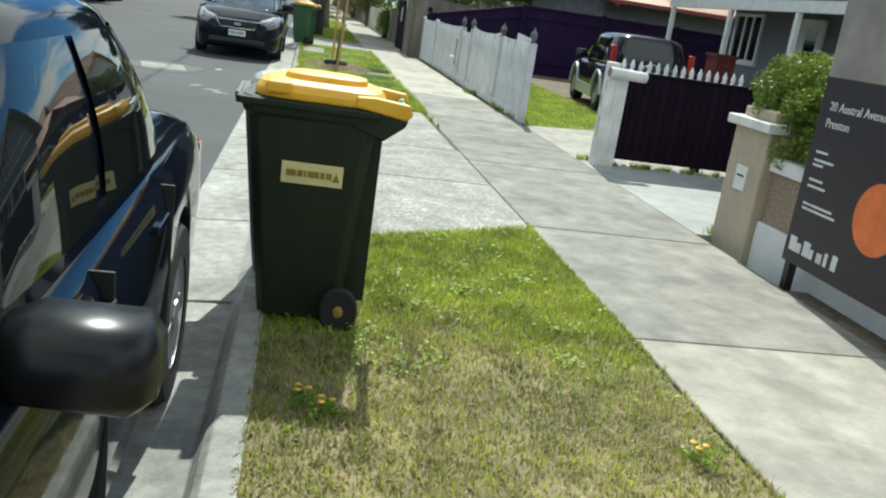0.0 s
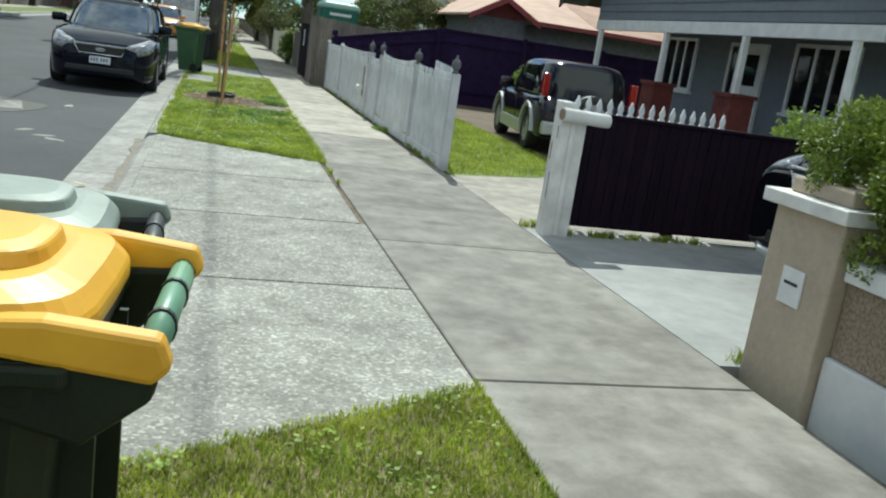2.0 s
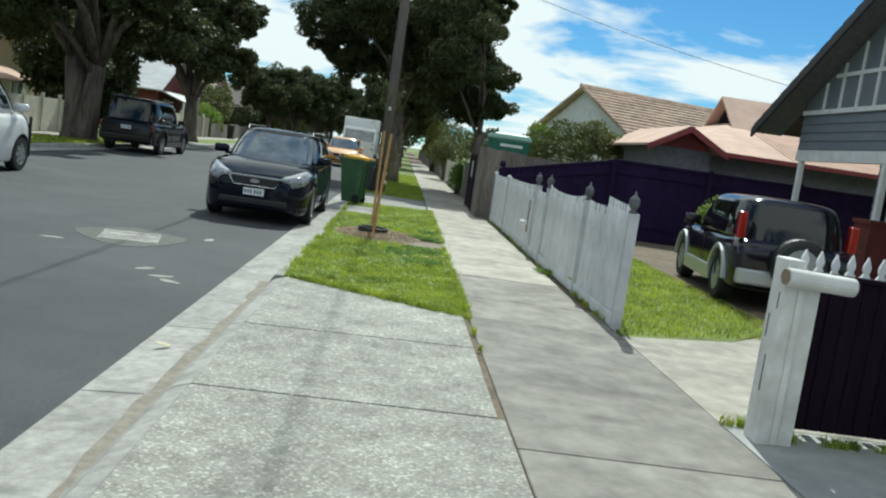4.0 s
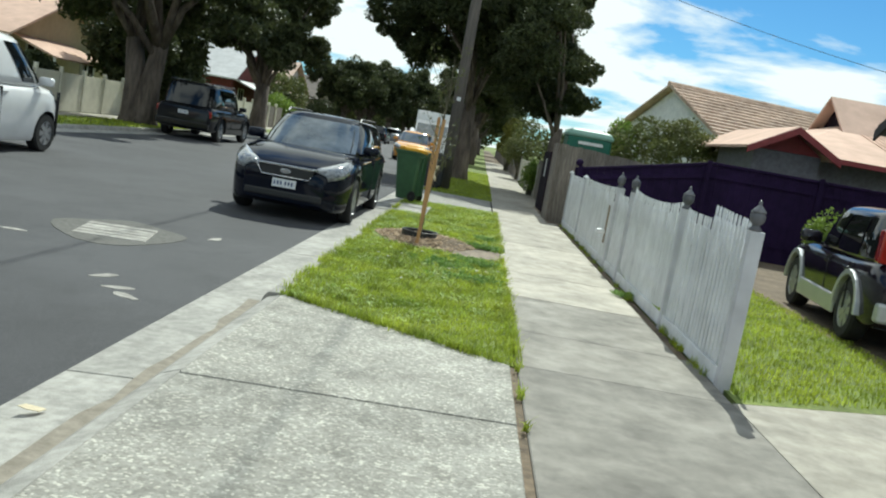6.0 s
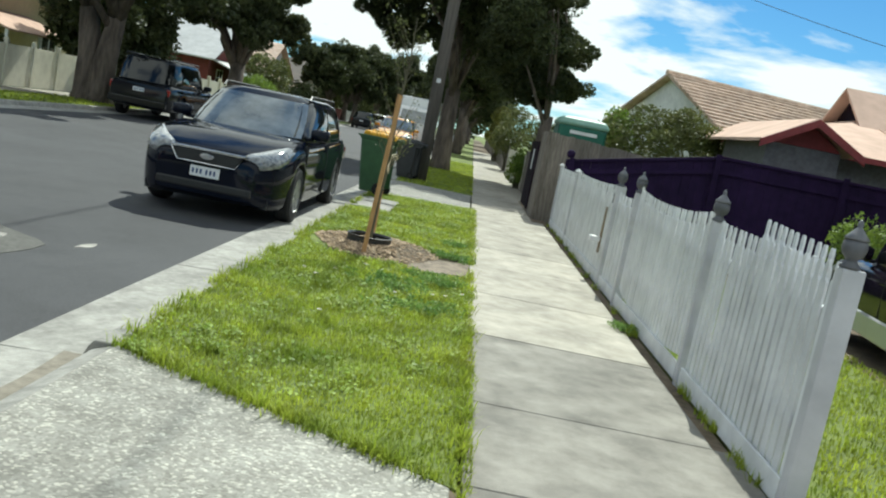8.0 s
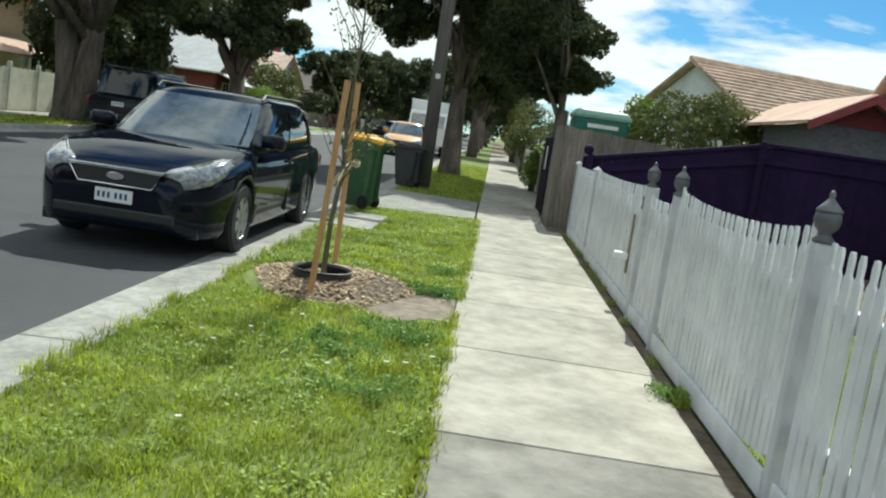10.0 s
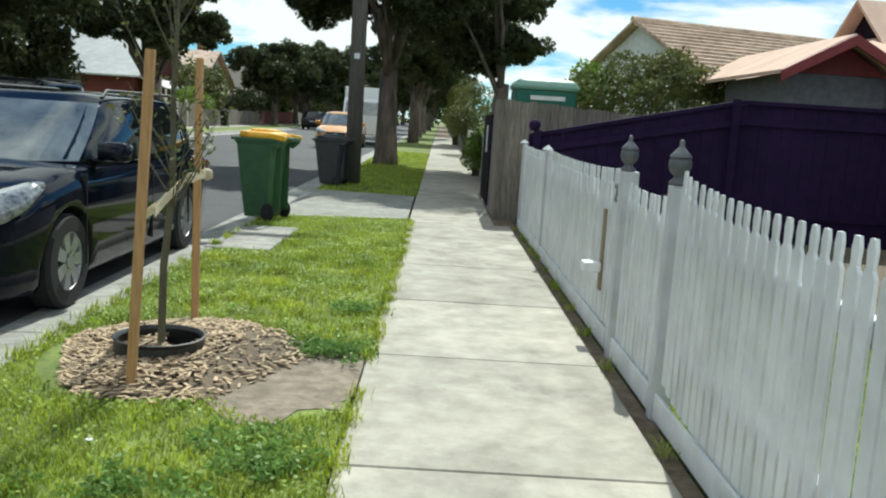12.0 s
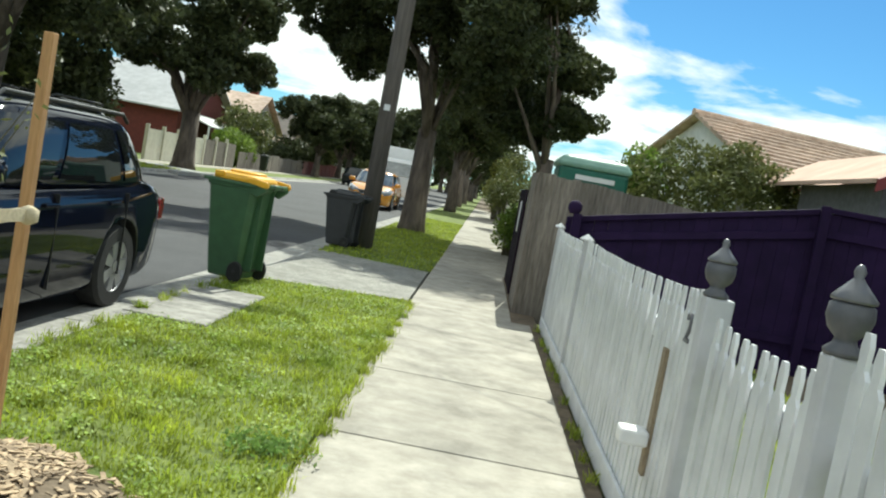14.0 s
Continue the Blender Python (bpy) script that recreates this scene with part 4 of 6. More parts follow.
# ---------- wheelie bins ----------
def wheelie_bin(m, body_mat, lid_mat, label, sticker=False, group="", tall=1.0, handle_mat=None):
    """Two-wheeled bin; the handle and wheels are on +x, the front lip on -x."""
    root = thing("wheelie_bin", m @ Matrix.Diagonal((0.78, 0.84, tall, 1)), label, "bin", group)
    rings = []
    for z, x0, x1, hw in ((0.03, -0.22, 0.22, 0.215), (0.25, -0.255, 0.255, 0.235), (0.90, -0.345, 0.315, 0.275), (0.92, -0.375, 0.335, 0.29), (0.98, -0.38, 0.335, 0.292)):
        c = 0.05
        rings.append([(x0 + c, -hw, z), (x1 - c, -hw, z), (x1, -hw + c, z), (x1, hw - c, z), (x1 - c, hw, z), (x0 + c, hw, z), (x0, hw - c, z), (x0, -hw + c, z)])
    part("body", loft(bmesh.new(), rings), body_mat, root, bevel=0.012)
    part("rim", prism(bmesh.new(), [(-0.405, -0.29), (-0.38, -0.305), (0.33, -0.305), (0.345, -0.29), (0.345, 0.29), (0.33, 0.305), (-0.38, 0.305), (-0.405, 0.29)], 0.945, 0.975, 'z'), body_mat, root, bevel=0.006)
    def oval(cx, ax, ay, p, z):
        return [(cx + ax * math.copysign(abs(math.cos(t)) ** p, math.cos(t)), ay * math.copysign(abs(math.sin(t)) ** p, math.sin(t)), z) for t in [2 * math.pi * k / 32 for k in range(32)]]
    lid = part("lid", loft(bmesh.new(), [oval(0.015, 0.345, 0.285, 0.40, 0.98), oval(0.015, 0.345, 0.285, 0.40, 1.01), oval(0.01, 0.32, 0.265, 0.45, 1.04), oval(0.0, 0.27, 0.22, 0.5, 1.055)]), lid_mat, root, smooth=False, bevel=0.01)
    part("lid_panel", loft(bmesh.new(), [oval(0.03, 0.225, 0.16, 0.6, 1.05), oval(0.03, 0.215, 0.15, 0.6, 1.078), oval(0.03, 0.18, 0.12, 0.7, 1.084)]), lid_mat, lid, bevel=0.006)
    for s in (1, -1):
        part("lid_lug", boxm(-0.26, -0.13, *sorted((s * 0.215, s * 0.298)), 1.0, 1.05), lid_mat, lid, bevel=0.012)
    for s in (1, -1):
        poly = [(0.20, 0.985), (0.47, 0.955), (0.50, 0.98), (0.48, 1.02), (0.30, 1.035), (0.20, 1.03)]
        part("hinge_arm", prism(bmesh.new(), poly, *sorted((s * 0.245, s * 0.295)), 'y'), lid_mat, lid, bevel=0.01)
        poly = [(0.20, 0.97), (0.20, 0.90), (0.36, 0.86), (0.47, 0.93), (0.485, 0.985)]
        part("handle_bracket", prism(bmesh.new(), poly, *sorted((s * 0.235, s * 0.285)), 'y'), body_mat, root, bevel=0.01)
    bar = part("handle", tube(bmesh.new(), [(0.455, -0.27, 0.975), (0.455, 0.27, 0.975)], [0.026, 0.026], 14), handle_mat or body_mat, root, smooth=True)
    for y in (-0.09, 0.09):
        part("handle_collar", tube(bmesh.new(), [(0.455, y - 0.006, 0.975), (0.455, y + 0.006, 0.975)], [0.030, 0.030], 14), M_BLACK, bar)
    part("axle", tube(bmesh.new(), [(0.23, -0.30, 0.105), (0.23, 0.30, 0.105)], [0.012, 0.012], 8), M_BLACK, root)
    for s in (1, -1):
        t = part("wheel", lathe(bmesh.new(), [(0.06, -0.025), (0.095, -0.027), (0.105, -0.015), (0.105, 0.015), (0.095, 0.027), (0.06, 0.025)], 20, 'y', (0.23, s * 0.285, 0.105)), M_RUBBER, root)
        part("hub", lathe(bmesh.new(), [(0.062, -0.022), (0.062, s * 0.020), (0.03, s * 0.024), (0.012, s * 0.030)], 16, 'y', (0.23, s * 0.285, 0.105)), mat("hub_yellow", (0.42, 0.27, 0.04), rough=0.5) if sticker else M_BLACK, t)
    for s in (-0.14, 0.14):
        part("back_rib", boxm(0.20, 0.36, s - 0.008, s + 0.008, 0.12, 0.93), body_mat, root)
    if sticker:
        def face(z):
            return -(0.235 + (z - 0.25) * 0.0615)
        x0, x1 = -0.145, 0.175
        st = part("sticker", prism(bmesh.new(), [(face(0.64) - 0.012, 0.64), (face(0.73) - 0.012, 0.73), (face(0.73) + 0.01, 0.73), (face(0.64) + 0.01, 0.64)], x0, x1, 'x'), M_STICKER, root, "pale yellow printed sticker")
        yy, cx = face(0.685) - 0.013, x0 + 0.025
        for wd in (0.05, 0.028, 0.012, 0.06, 0.022, 0.03):
            part("print_mark", boxm(cx, cx + wd, yy - 0.002, yy + 0.004, 0.672, 0.698), M_STICKINK, st)
            cx += wd + 0.007
        part("recycling_triangle", prism(bmesh.new(), [(0.12, 0.663), (0.16, 0.663), (0.14, 0.702)], yy - 0.002, yy + 0.004, 'y'), M_STICKINK, st)
    return root


wheelie_bin(pose(0.962, 4.27, -0.02, 0, 0, -4), M_BINSHADE, M_LIDY, "green wheelie bin with a yellow lid, body toned as in shade, on the nature strip", True, "kerbside bins", 0.985, M_HANDLESUN)
wheelie_bin(pose(0.90, 4.84, -0.03, 0, 0, 1), M_BINDARK, M_LIDG, "dark wheelie bin with a grey-green lid beside the yellow-lidded one", False, "kerbside bins", 0.94)
wheelie_bin(pose(0.78, 23.75, 0.0, 0, 0, -14), M_BINSUN, M_LIDY, "green wheelie bin with a yellow lid near the driveway", False, "kerbside bins")
wheelie_bin(pose(0.92, 29.3, 0.0, 0, 0, -10), M_BINDARK, M_BINDARK, "charcoal wheelie bin standing by the power pole", False, "kerbside bins", 0.86)

# pit lid in the grass
pit = thing("pit_lid", pose(1.03, 22.15, 0.0, 0, 0, 0), "pale concrete pit lid of two slabs in the grass", "pit lid")
for y0, y1 in ((-0.85, -0.02), (0.0, 0.83)):
    part("pit_slab", boxm(-0.30, 0.32, y0, y1, -0.05, 0.012), M_PATCH, pit, bevel=0.01, seg=1)

# ---------- white picket fence ----------
FX = 4.0
FENCE = [12.60, 14.565, 17.23, 18.30, 22.0, 24.42]   # posts
fence = thing("picket_fence", pose(FX, 18.5, 0), "white painted picket fence with scalloped top and urn finials", "fence")


def picket_mesh(name="picket"):
    bm = prism(bmesh.new(), [(-0.033, 0.0), (0.033, 0.0), (0.033, 0.90), (0.017, 0.92), (0.021, 0.97), (0.012, 1.0), (-0.012, 1.0), (-0.021, 0.97), (-0.017, 0.92), (-0.033, 0.90)], -0.006, 0.006, 'x')
    me = bpy.data.meshes.new(name)
    bmesh.ops.recalc_face_normals(bm, faces=bm.faces[:])
    bm.to_mesh(me); bm.free()
    me.materials.append(M_FENCE)
    return me


PICKET = picket_mesh()
def pickets(parent, y0, y1, top, x=0.0, oy=18.5, step=0.092):
    n = max(1, round((y1 - y0) / step))
    for k in range(n):
        y = y0 + (k + 0.5) * (y1 - y0) / n
        ob = new("picket", PICKET)
        ob.parent = parent
        ob.matrix_basis = pose(x + random.uniform(-0.002, 0.002), y - oy, top(y) - 1.0, random.uniform(-0.4, 0.4), random.uniform(-0.3, 0.3), 0)


def scallop(y0, y1, high, dip):
    return lambda y: high - dip * math.sin(math.pi * (y - y0) / (y1 - y0)) ** 0.32


spans = [(12.66, 14.50, 1.13, 0.035), (14.63, 17.17, 1.22, 0.125), (17.30, 18.22, 1.07, 0.05), (18.40, 21.95, 1.13, 0.055), (22.05, 24.38, 1.09, 0.03)]
for a, b, hi, dip in spans:
    pickets(fence, a, b, scallop(a, b, hi, dip))
    for z in (0.30, 0.82):
        part("rail", boxm(0.010, 0.05, a - 18.5, b - 18.5, z, z + 0.08), M_FENCE, fence, bevel=0.004)
    part("plinth_board", boxm(-0.03, -0.011, a - 18.5, b - 18.5, 0.0, 0.12), M_FENCE, fence, bevel=0.004)


def finial(parent, x, y, z, s=1.0):
    prof = [(0.052, 0.0), (0.056, 0.015), (0.034, 0.035), (0.030, 0.05), (0.055, 0.075), (0.066, 0.11), (0.062, 0.145), (0.045, 0.16)]
    f = part("finial", lathe(bmesh.new(), [(r * s * 1.08, h * s * 1.08) for r, h in prof], 20, 'z', (x, y, z)), M_FINIAL, parent, "dark grey urn finial", smooth=True)
    prof = [(0.064, 0.155), (0.066, 0.165), (0.042, 0.19), (0.02, 0.215), (0.013, 0.225), (0.018, 0.24), (0.012, 0.255), (0.004, 0.262)]
    part("finial_cap", lathe(bmesh.new(), [(r * s * 1.04, h * s * 1.08) for r, h in prof], 20, 'z', (x, y, z)), M_FINCAP, f, "grey painted finial cap", smooth=True)


for py, big in ((12.60, 1), (14.565, 0), (17.23, 0), (18.30, 1)):
    hw = 0.038 if big else 0.033
    part("post", boxm(-0.038, 0.062, py - 18.5 - hw, py - 18.5 + hw, -0.2, 1.10), M_POSTSHADE, fence, bevel=0.008)
    finial(fence, 0.0, py - 18.5, 1.10, 0.74)
for py in (22.0, 24.42):
    part("post", boxm(-0.03, 0.03, py - 18.53, py - 18.47, -0.2, 1.09), M_POSTSHADE, fence, bevel=0.008)
    part("post_point", lathe(bmesh.new(), [(0.055, 1.09), (0.055, 1.10), (0.004, 1.14)], 4, 'z', (-0.01, py - 18.5, 0)), M_WHITE, fence)
# latch on the pedestrian gate
latch = thing("gate_latch", pose(FX - 0.012, 18.76, 0.0), "weathered gate latch plate with a white lever handle", "latch")
part("latch_plate", boxm(-0.014, 0.004, -0.03, 0.03, 0.30, 0.83), M_RUSTY, latch, bevel=0.004)
part("lever", boxm(-0.13, -0.012, -0.05, 0.06, 0.42, 0.485), M_WHITE, latch, bevel=0.012)
numeral = thing("house_number", pose(FX - 0.012, 18.50, 0.0), "small dark metal house number 2", "number")
text("2", 0.16, M_GREY, pose(0.0, 0.05, 0.90, 90, 0, -90), numeral, "digit", 0.006)
# open leaf of the driveway gate folded behind the fence
leaf = thing("driveway_gate_leaf", pose(FX + 0.09, 18.5, 0), "white picket driveway gate folded open behind the fence", "gate")
pickets(leaf, 12.95, 13.95, lambda y: 1.15 + 0.05 * (y - 12.95))
for z in (0.24, 0.72):
    part("rail", boxm(0.012, 0.05, 12.95 - 18.5, 13.95 - 18.5, z, z + 0.08), M_WHITE, leaf, bevel=0.004)
for y in (13.0, 13.85):
    part("stile", boxm(0.054, 0.08, y - 18.5, y - 18.43, -0.02, 1.0), M_WHITE, leaf, bevel=0.004)

# ---------- gatepost, dark gate ----------
gp = thing("gatepost", pose(4.16, 9.50, 0), "flaking white timber gatepost with a newspaper tube on it", "gatepost")
part("post", boxm(-0.10, 0.0, -0.09, 0.09, -0.1, 1.10), M_WORN, gp, bevel=0.008)
part("post", boxm(0.004, 0.13, -0.07, 0.07, -0.1, 0.96), M_WORN, gp, bevel=0.008)
part("cover_strip", boxm(-0.02, 0.02, -0.105, -0.092, 0.0, 1.0), M_WORN, gp, bevel=0.004)
tb = part("newspaper_tube", tube(bmesh.new(), [(-0.12, -0.13, 1.0), (0.30, -0.10, 0.985)], [0.055, 0.055], 16), M_WORN, gp, "flaking white newspaper tube", smooth=False, bevel=0.006)
for sy_, sz_, sh_ in ((-0.02, 0.30, 0.22), (0.03, 0.62, 0.14), (-0.05, 0.80, 0.10)):
    part("flaked_patch", boxm(-0.103, -0.098, sy_, sy_ + 0.012, sz_, sz_ + sh_), M_PALING, gp, "bare grey timber where paint has flaked")
part("tube_mouth", tube(bmesh.new(), [(-0.127, -0.131, 1.0), (-0.118, -0.130, 1.0)], [0.046, 0.046], 16), M_RUSTY, tb, "weathered open end of the tube")
gate = thing("timber_gate", pose(4.30, 9.58, 0), "dark stained timber gate of upright boards, standing open", "gate")
for k in range(24):
    part("board", boxm(0.02 + k * 0.1, 0.115 + k * 0.1, -0.012, 0.012, 0.07, 1.005), M_DARKWOOD, gate, bevel=0.004, seg=1)
part("top_rail", boxm(0.0, 2.44, -0.03, 0.03, 1.005, 1.035), M_DARKWOOD, gate, bevel=0.005)
for z in (0.2, 0.8):
    part("rail", boxm(0.0, 2.44, 0.014, 0.06, z, z + 0.09), M_DARKWOOD, gate, bevel=0.005)
part("gate_stile", boxm(2.44, 2.54, -0.05, 0.05, 0.0, 1.03), M_DARKWOOD, gate, bevel=0.005)
side = thing("side_fence", pose(4.30, 9.76, 0), "white pointed picket side fence behind the dark gate", "fence")
def tip_picket():
    bm = prism(bmesh.new(), [(-0.04, 0.05), (0.04, 0.05), (0.04, 1.02), (0.018, 1.045), (0.03, 1.07), (0.03, 1.09), (0.0, 1.15), (-0.03, 1.09), (-0.03, 1.07), (-0.018, 1.045), (-0.04, 1.02)], -0.01, 0.01, 'y')
    me = bpy.data.meshes.new("picket")
    bmesh.ops.recalc_face_normals(bm, faces=bm.faces[:]); bm.to_mesh(me); bm.free()
    me.materials.append(M_WHITE)
    return me
TIP = tip_picket()
for k in range(15):
    ob = new("picket", TIP); ob.parent = side; ob.matrix_basis = pose(0.02 + k * 0.1, 0, random.uniform(-0.006, 0.006)) @ Matrix.Diagonal((0.78, 1, 1, 1))
for z in (0.25, 0.8):
    part("rail", boxm(-0.05, 1.5, 0.012, 0.05, z, z + 0.07), M_WHITE, side)
for k in range(5):
    part("post", boxm(0.0 + k * 1.1, 0.09 + k * 1.1, 0.05, 0.14, -0.1, 0.98), M_DARKWOOD, side)
part("capping", boxm(1.5, 4.6, 0.0, 0.05, 0.1, 0.96), M_DARKWOOD, side)

# ---------- pier, low wall, hedge, sign ----------
pier = thing("entrance_pier", pose(4.10, 6.10, 0), "cream rendered entrance pier with white capping and plate", "pier")
part("shaft", boxm(0.0, 0.40, 0.0, 0.50, -0.2, 0.875), M_CREAM, pier, bevel=0.012)
part("cap", boxm(-0.05, 0.45, -0.05, 0.56, 0.876, 0.945), M_WORN, pier, "white pier cap", bevel=0.008)
part("cap_top", boxm(0.03, 0.37, 0.03, 0.47, 0.946, 1.02), M_CREAM, pier, bevel=0.01)
pl = part("letter_plate", boxm(-0.012, 0.0, 0.17, 0.33, 0.42, 0.60), M_WHITE, pier, "white letter plate", bevel=0.004)
part("letter_slot", boxm(-0.0145, -0.006, 0.20, 0.30, 0.52, 0.535), M_BLACK, pl)
wall = thing("low_garden_wall", pose(4.18, 0.0, 0), "low garden wall, roughcast with white bands", "wall")
part("white_base", boxm(-0.03, 0.24, -6.0, 6.09, -0.2, 0.26), M_WHITE, wall, bevel=0.01)
part("roughcast", boxm(0.0, 0.21, -6.0, 6.09, 0.262, 0.62), M_PEBBLE, wall, bevel=0.006)
part("white_coping", boxm(-0.035, 0.25, -6.0, 6.09, 0.622, 0.72), M_WHITE, wall, bevel=0.01)

hedge = thing("hedge", pose(4.55, 5.6, 0), "dense clipped green hedge spilling over the low wall", "hedge")
rng = np.random.default_rng(5)
hc = []
for k in range(520):
    if k < 340:
        hx, hy, hz = rng.uniform(-0.36, 0.50), rng.uniform(-2.4, 1.02), rng.uniform(1.02, 1.36)
    else:
        hx, hy, hz = rng.uniform(-0.40, 0.1), rng.uniform(-1.6, 0.42), rng.uniform(0.76, 1.2)
    hc.append((hx, hy, hz))
foliage("leaves", hc, np.full((len(hc), 3), 0.125), 200000, 0.0155, M_HEDGE, hedge, 7)
for k in range(14):
    yy = 1.0 - k * 0.45
    part("stem", tube(bmesh.new(), [(0.1, yy, -0.1), (0.1, yy + 0.05, 0.6), (0.0, yy, 1.2)], [0.03, 0.025, 0.01], 6), M_STEM, hedge)

sign = thing("estate_agent_sign", pose(4.0, 5.42, 0), "large dark property sign board on posts with pale lettering", "sign")
sd = part("board", boxm(-0.015, 0.015, -1.25, 0.0, 0.17, 1.32), M_SIGN, sign, bevel=0.003)
ph = part("photo_panel", boxm(-0.015, 0.015, -1.25, 0.0, 1.322, 2.0), M_SIGNPIC, sign, "faded grey photo panel", bevel=0.003)
for yy in (-0.02, -1.2):
    part("sign_post", boxm(0.018, 0.07, yy - 0.035, yy + 0.02, -0.1, 1.9), M_BLACK, sign)
R90 = (90, 0, -90)
text("20 Austral Avenue", 0.075, M_SIGNTXT, pose(-0.017, -0.10, 1.13, *R90), sd)
text("Preston", 0.075, M_SIGNTXT, pose(-0.017, -0.10, 1.03, *R90), sd)
for z, wd in ((0.87, 0.12), (0.82, 0.20), (0.79, 0.10), (0.70, 0.14), (0.66, 0.18), (0.55, 0.30), (0.52, 0.34)):
    part("print_line", boxm(-0.018, -0.014, -0.08 - wd, -0.08, z, z + 0.014), M_SIGNTXT, sd)
for k, (wd, hh) in enumerate(((0.07, 0.09), (0.05, 0.06), (0.07, 0.09), (0.035, 0.06), (0.05, 0.06), (0.03, 0.08), (0.05, 0.09))):
    yy = -0.05 - k * 0.075
    part("logo_mark", boxm(-0.018, -0.014, yy - wd, yy, 0.25, 0.25 + hh), M_SIGNTXT, sd)
part("orange_disc", lathe(bmesh.new(), [(0.20, -0.018), (0.20, -0.012)], 32, 'x', (0, -0.78, 0.62)), M_ORANGEINK, sd, "orange disc")

# ---------- sapling with stakes ----------
sap = thing("sapling", pose(1.50, 17.64, 0), "young street tree with thin bare branches and a few leaves", "tree")
part("stem", tube(bmesh.new(), [(0, 0, -0.05), (0.015, -0.02, 0.5), (0.05, 0.0, 0.9), (0.04, 0.02, 1.4), (0.07, 0.0, 1.9), (0.06, 0.02, 2.35)], [0.022, 0.02, 0.017, 0.013, 0.009, 0.004], 8), M_STEM, sap)
rng = np.random.default_rng(11)
tips = []
for k in range(34):
    z0 = rng.uniform(0.75, 2.2); a = rng.uniform(0, 6.28); ln = rng.uniform(0.25, 0.6) * (1.15 - 0.25 * abs(z0 - 1.5))
    p0 = Vector((0.05, 0, z0)); d = Vector((math.cos(a) * 0.5, math.sin(a) * 0.5, 0.85)).normalized()
    p1 = p0 + d * ln * 0.5 + Vector((0, 0, -0.02)); p2 = p0 + d * ln
    part("twig", tube(bmesh.new(), [p0, p1, p2], [0.005, 0.0035, 0.0015], 5), M_STEM, sap)
    tips += [tuple(p0 + d * ln * t) for t in (0.5, 0.7, 0.85, 1.0)]
foliage("leaves", tips, np.full((len(tips), 3), 0.06), 420, 0.018, M_LEAF2, sap, 3)
for sx, sy in ((0.06, -0.68), (0.0, 0.60)):
    st = thing("timber_stake", pose(1.45 + sx, 17.85 + sy, 0, 0, 2.8 if sy < 0 else 0.0, 0), "rough square hardwood tree stake", "stake", "tree stakes")
    part("shaft", prism(bmesh.new(), [(-0.02, -0.02), (0.02, -0.02), (0.02, 0.02), (-0.02, 0.02)], -0.1, 1.56 if sy < 0 else 1.60, 'z'), M_STAKE, st, bevel=0.003, seg=1)
tie = thing("hessian_tie", pose(1.51, 17.80, 0), "pale hessian tie looped between stakes and stem", "tie")
def band(pts, w=0.045):
    bm = bmesh.new()
    rows = []
    for p in pts:
        rows.append([bm.verts.new((p[0], p[1], p[2] + dz)) for dz in (-w / 2, w / 2)])
    for a, b in zip(rows, rows[1:]):
        bm.faces.new((a[0], b[0], b[1], a[1]))
    return bm
for nm, pts in (("strap", [(0.09, -0.60, 0.83), (0.05, -0.35, 0.85), (0.05, -0.05, 0.92), (0.075, 0.03, 0.95), (0.02, 0.25, 0.92), (0.0, 0.50, 0.93), (0.03, 0.555, 0.93), (0.035, 0.5, 0.92)]), ("strap", [(0.03, -0.58, 0.80), (0.02, -0.3, 0.83), (0.02, 0.0, 0.90), (0.05, 0.2, 0.94), (0.04, 0.5, 0.93)])):
    ob = part(nm, band(pts), M_TIE, tie)
    sdm = ob.modifiers.new("thick", 'SOLIDIFY'); sdm.thickness = 0.006
part("knot", lathe(bmesh.new(), [(0.01, -0.035), (0.035, -0.02), (0.035, 0.02), (0.01, 0.035)], 10, 'z', (0.035, 0.50, 0.93)), M_TIE, tie, smooth=True)
pot = thing("watering_ring", pose(1.50, 17.62, 0), "black plastic watering ring round the sapling", "ring")
part("ring_wall", loft(bmesh.new(), [[(r * math.cos(a), r * math.sin(a), z) for a in [2 * math.pi * k / 36 for k in range(36)]] for r, z in ((0.235, 0.0), (0.225, 0.115), (0.235, 0.135), (0.222, 0.138), (0.205, 0.12), (0.215, 0.02))]), M_BLACK, pot, bevel=0.003)
mulch = thing("mulch_mound", pose(1.55, 17.75, 0), "woodchip mulch mound around the sapling", "mulch", kind="stuff")
bm = bmesh.new()
NS = 28
rows = [[bm.verts.new((0.03 + r * 0.62 * math.cos(a) * (1 + 0.12 * math.sin(3 * a)), r * 0.78 * math.sin(a) * (1 + 0.1 * math.cos(2 * a)), 0.085 * (1 - r * r) - 0.004)) for a in [2 * math.pi * k / NS for k in range(NS)]] for r in (0.15, 0.4, 0.7, 0.9, 1.0)]
for a, b in zip(rows, rows[1:]):
    for k in range(NS):
        bm.faces.new((a[k], a[(k + 1) % NS], b[(k + 1) % NS], b[k]))
part("mound", bm, M_SOIL, mulch, smooth=True)
rng = np.random.default_rng(21)
V, F = [], []
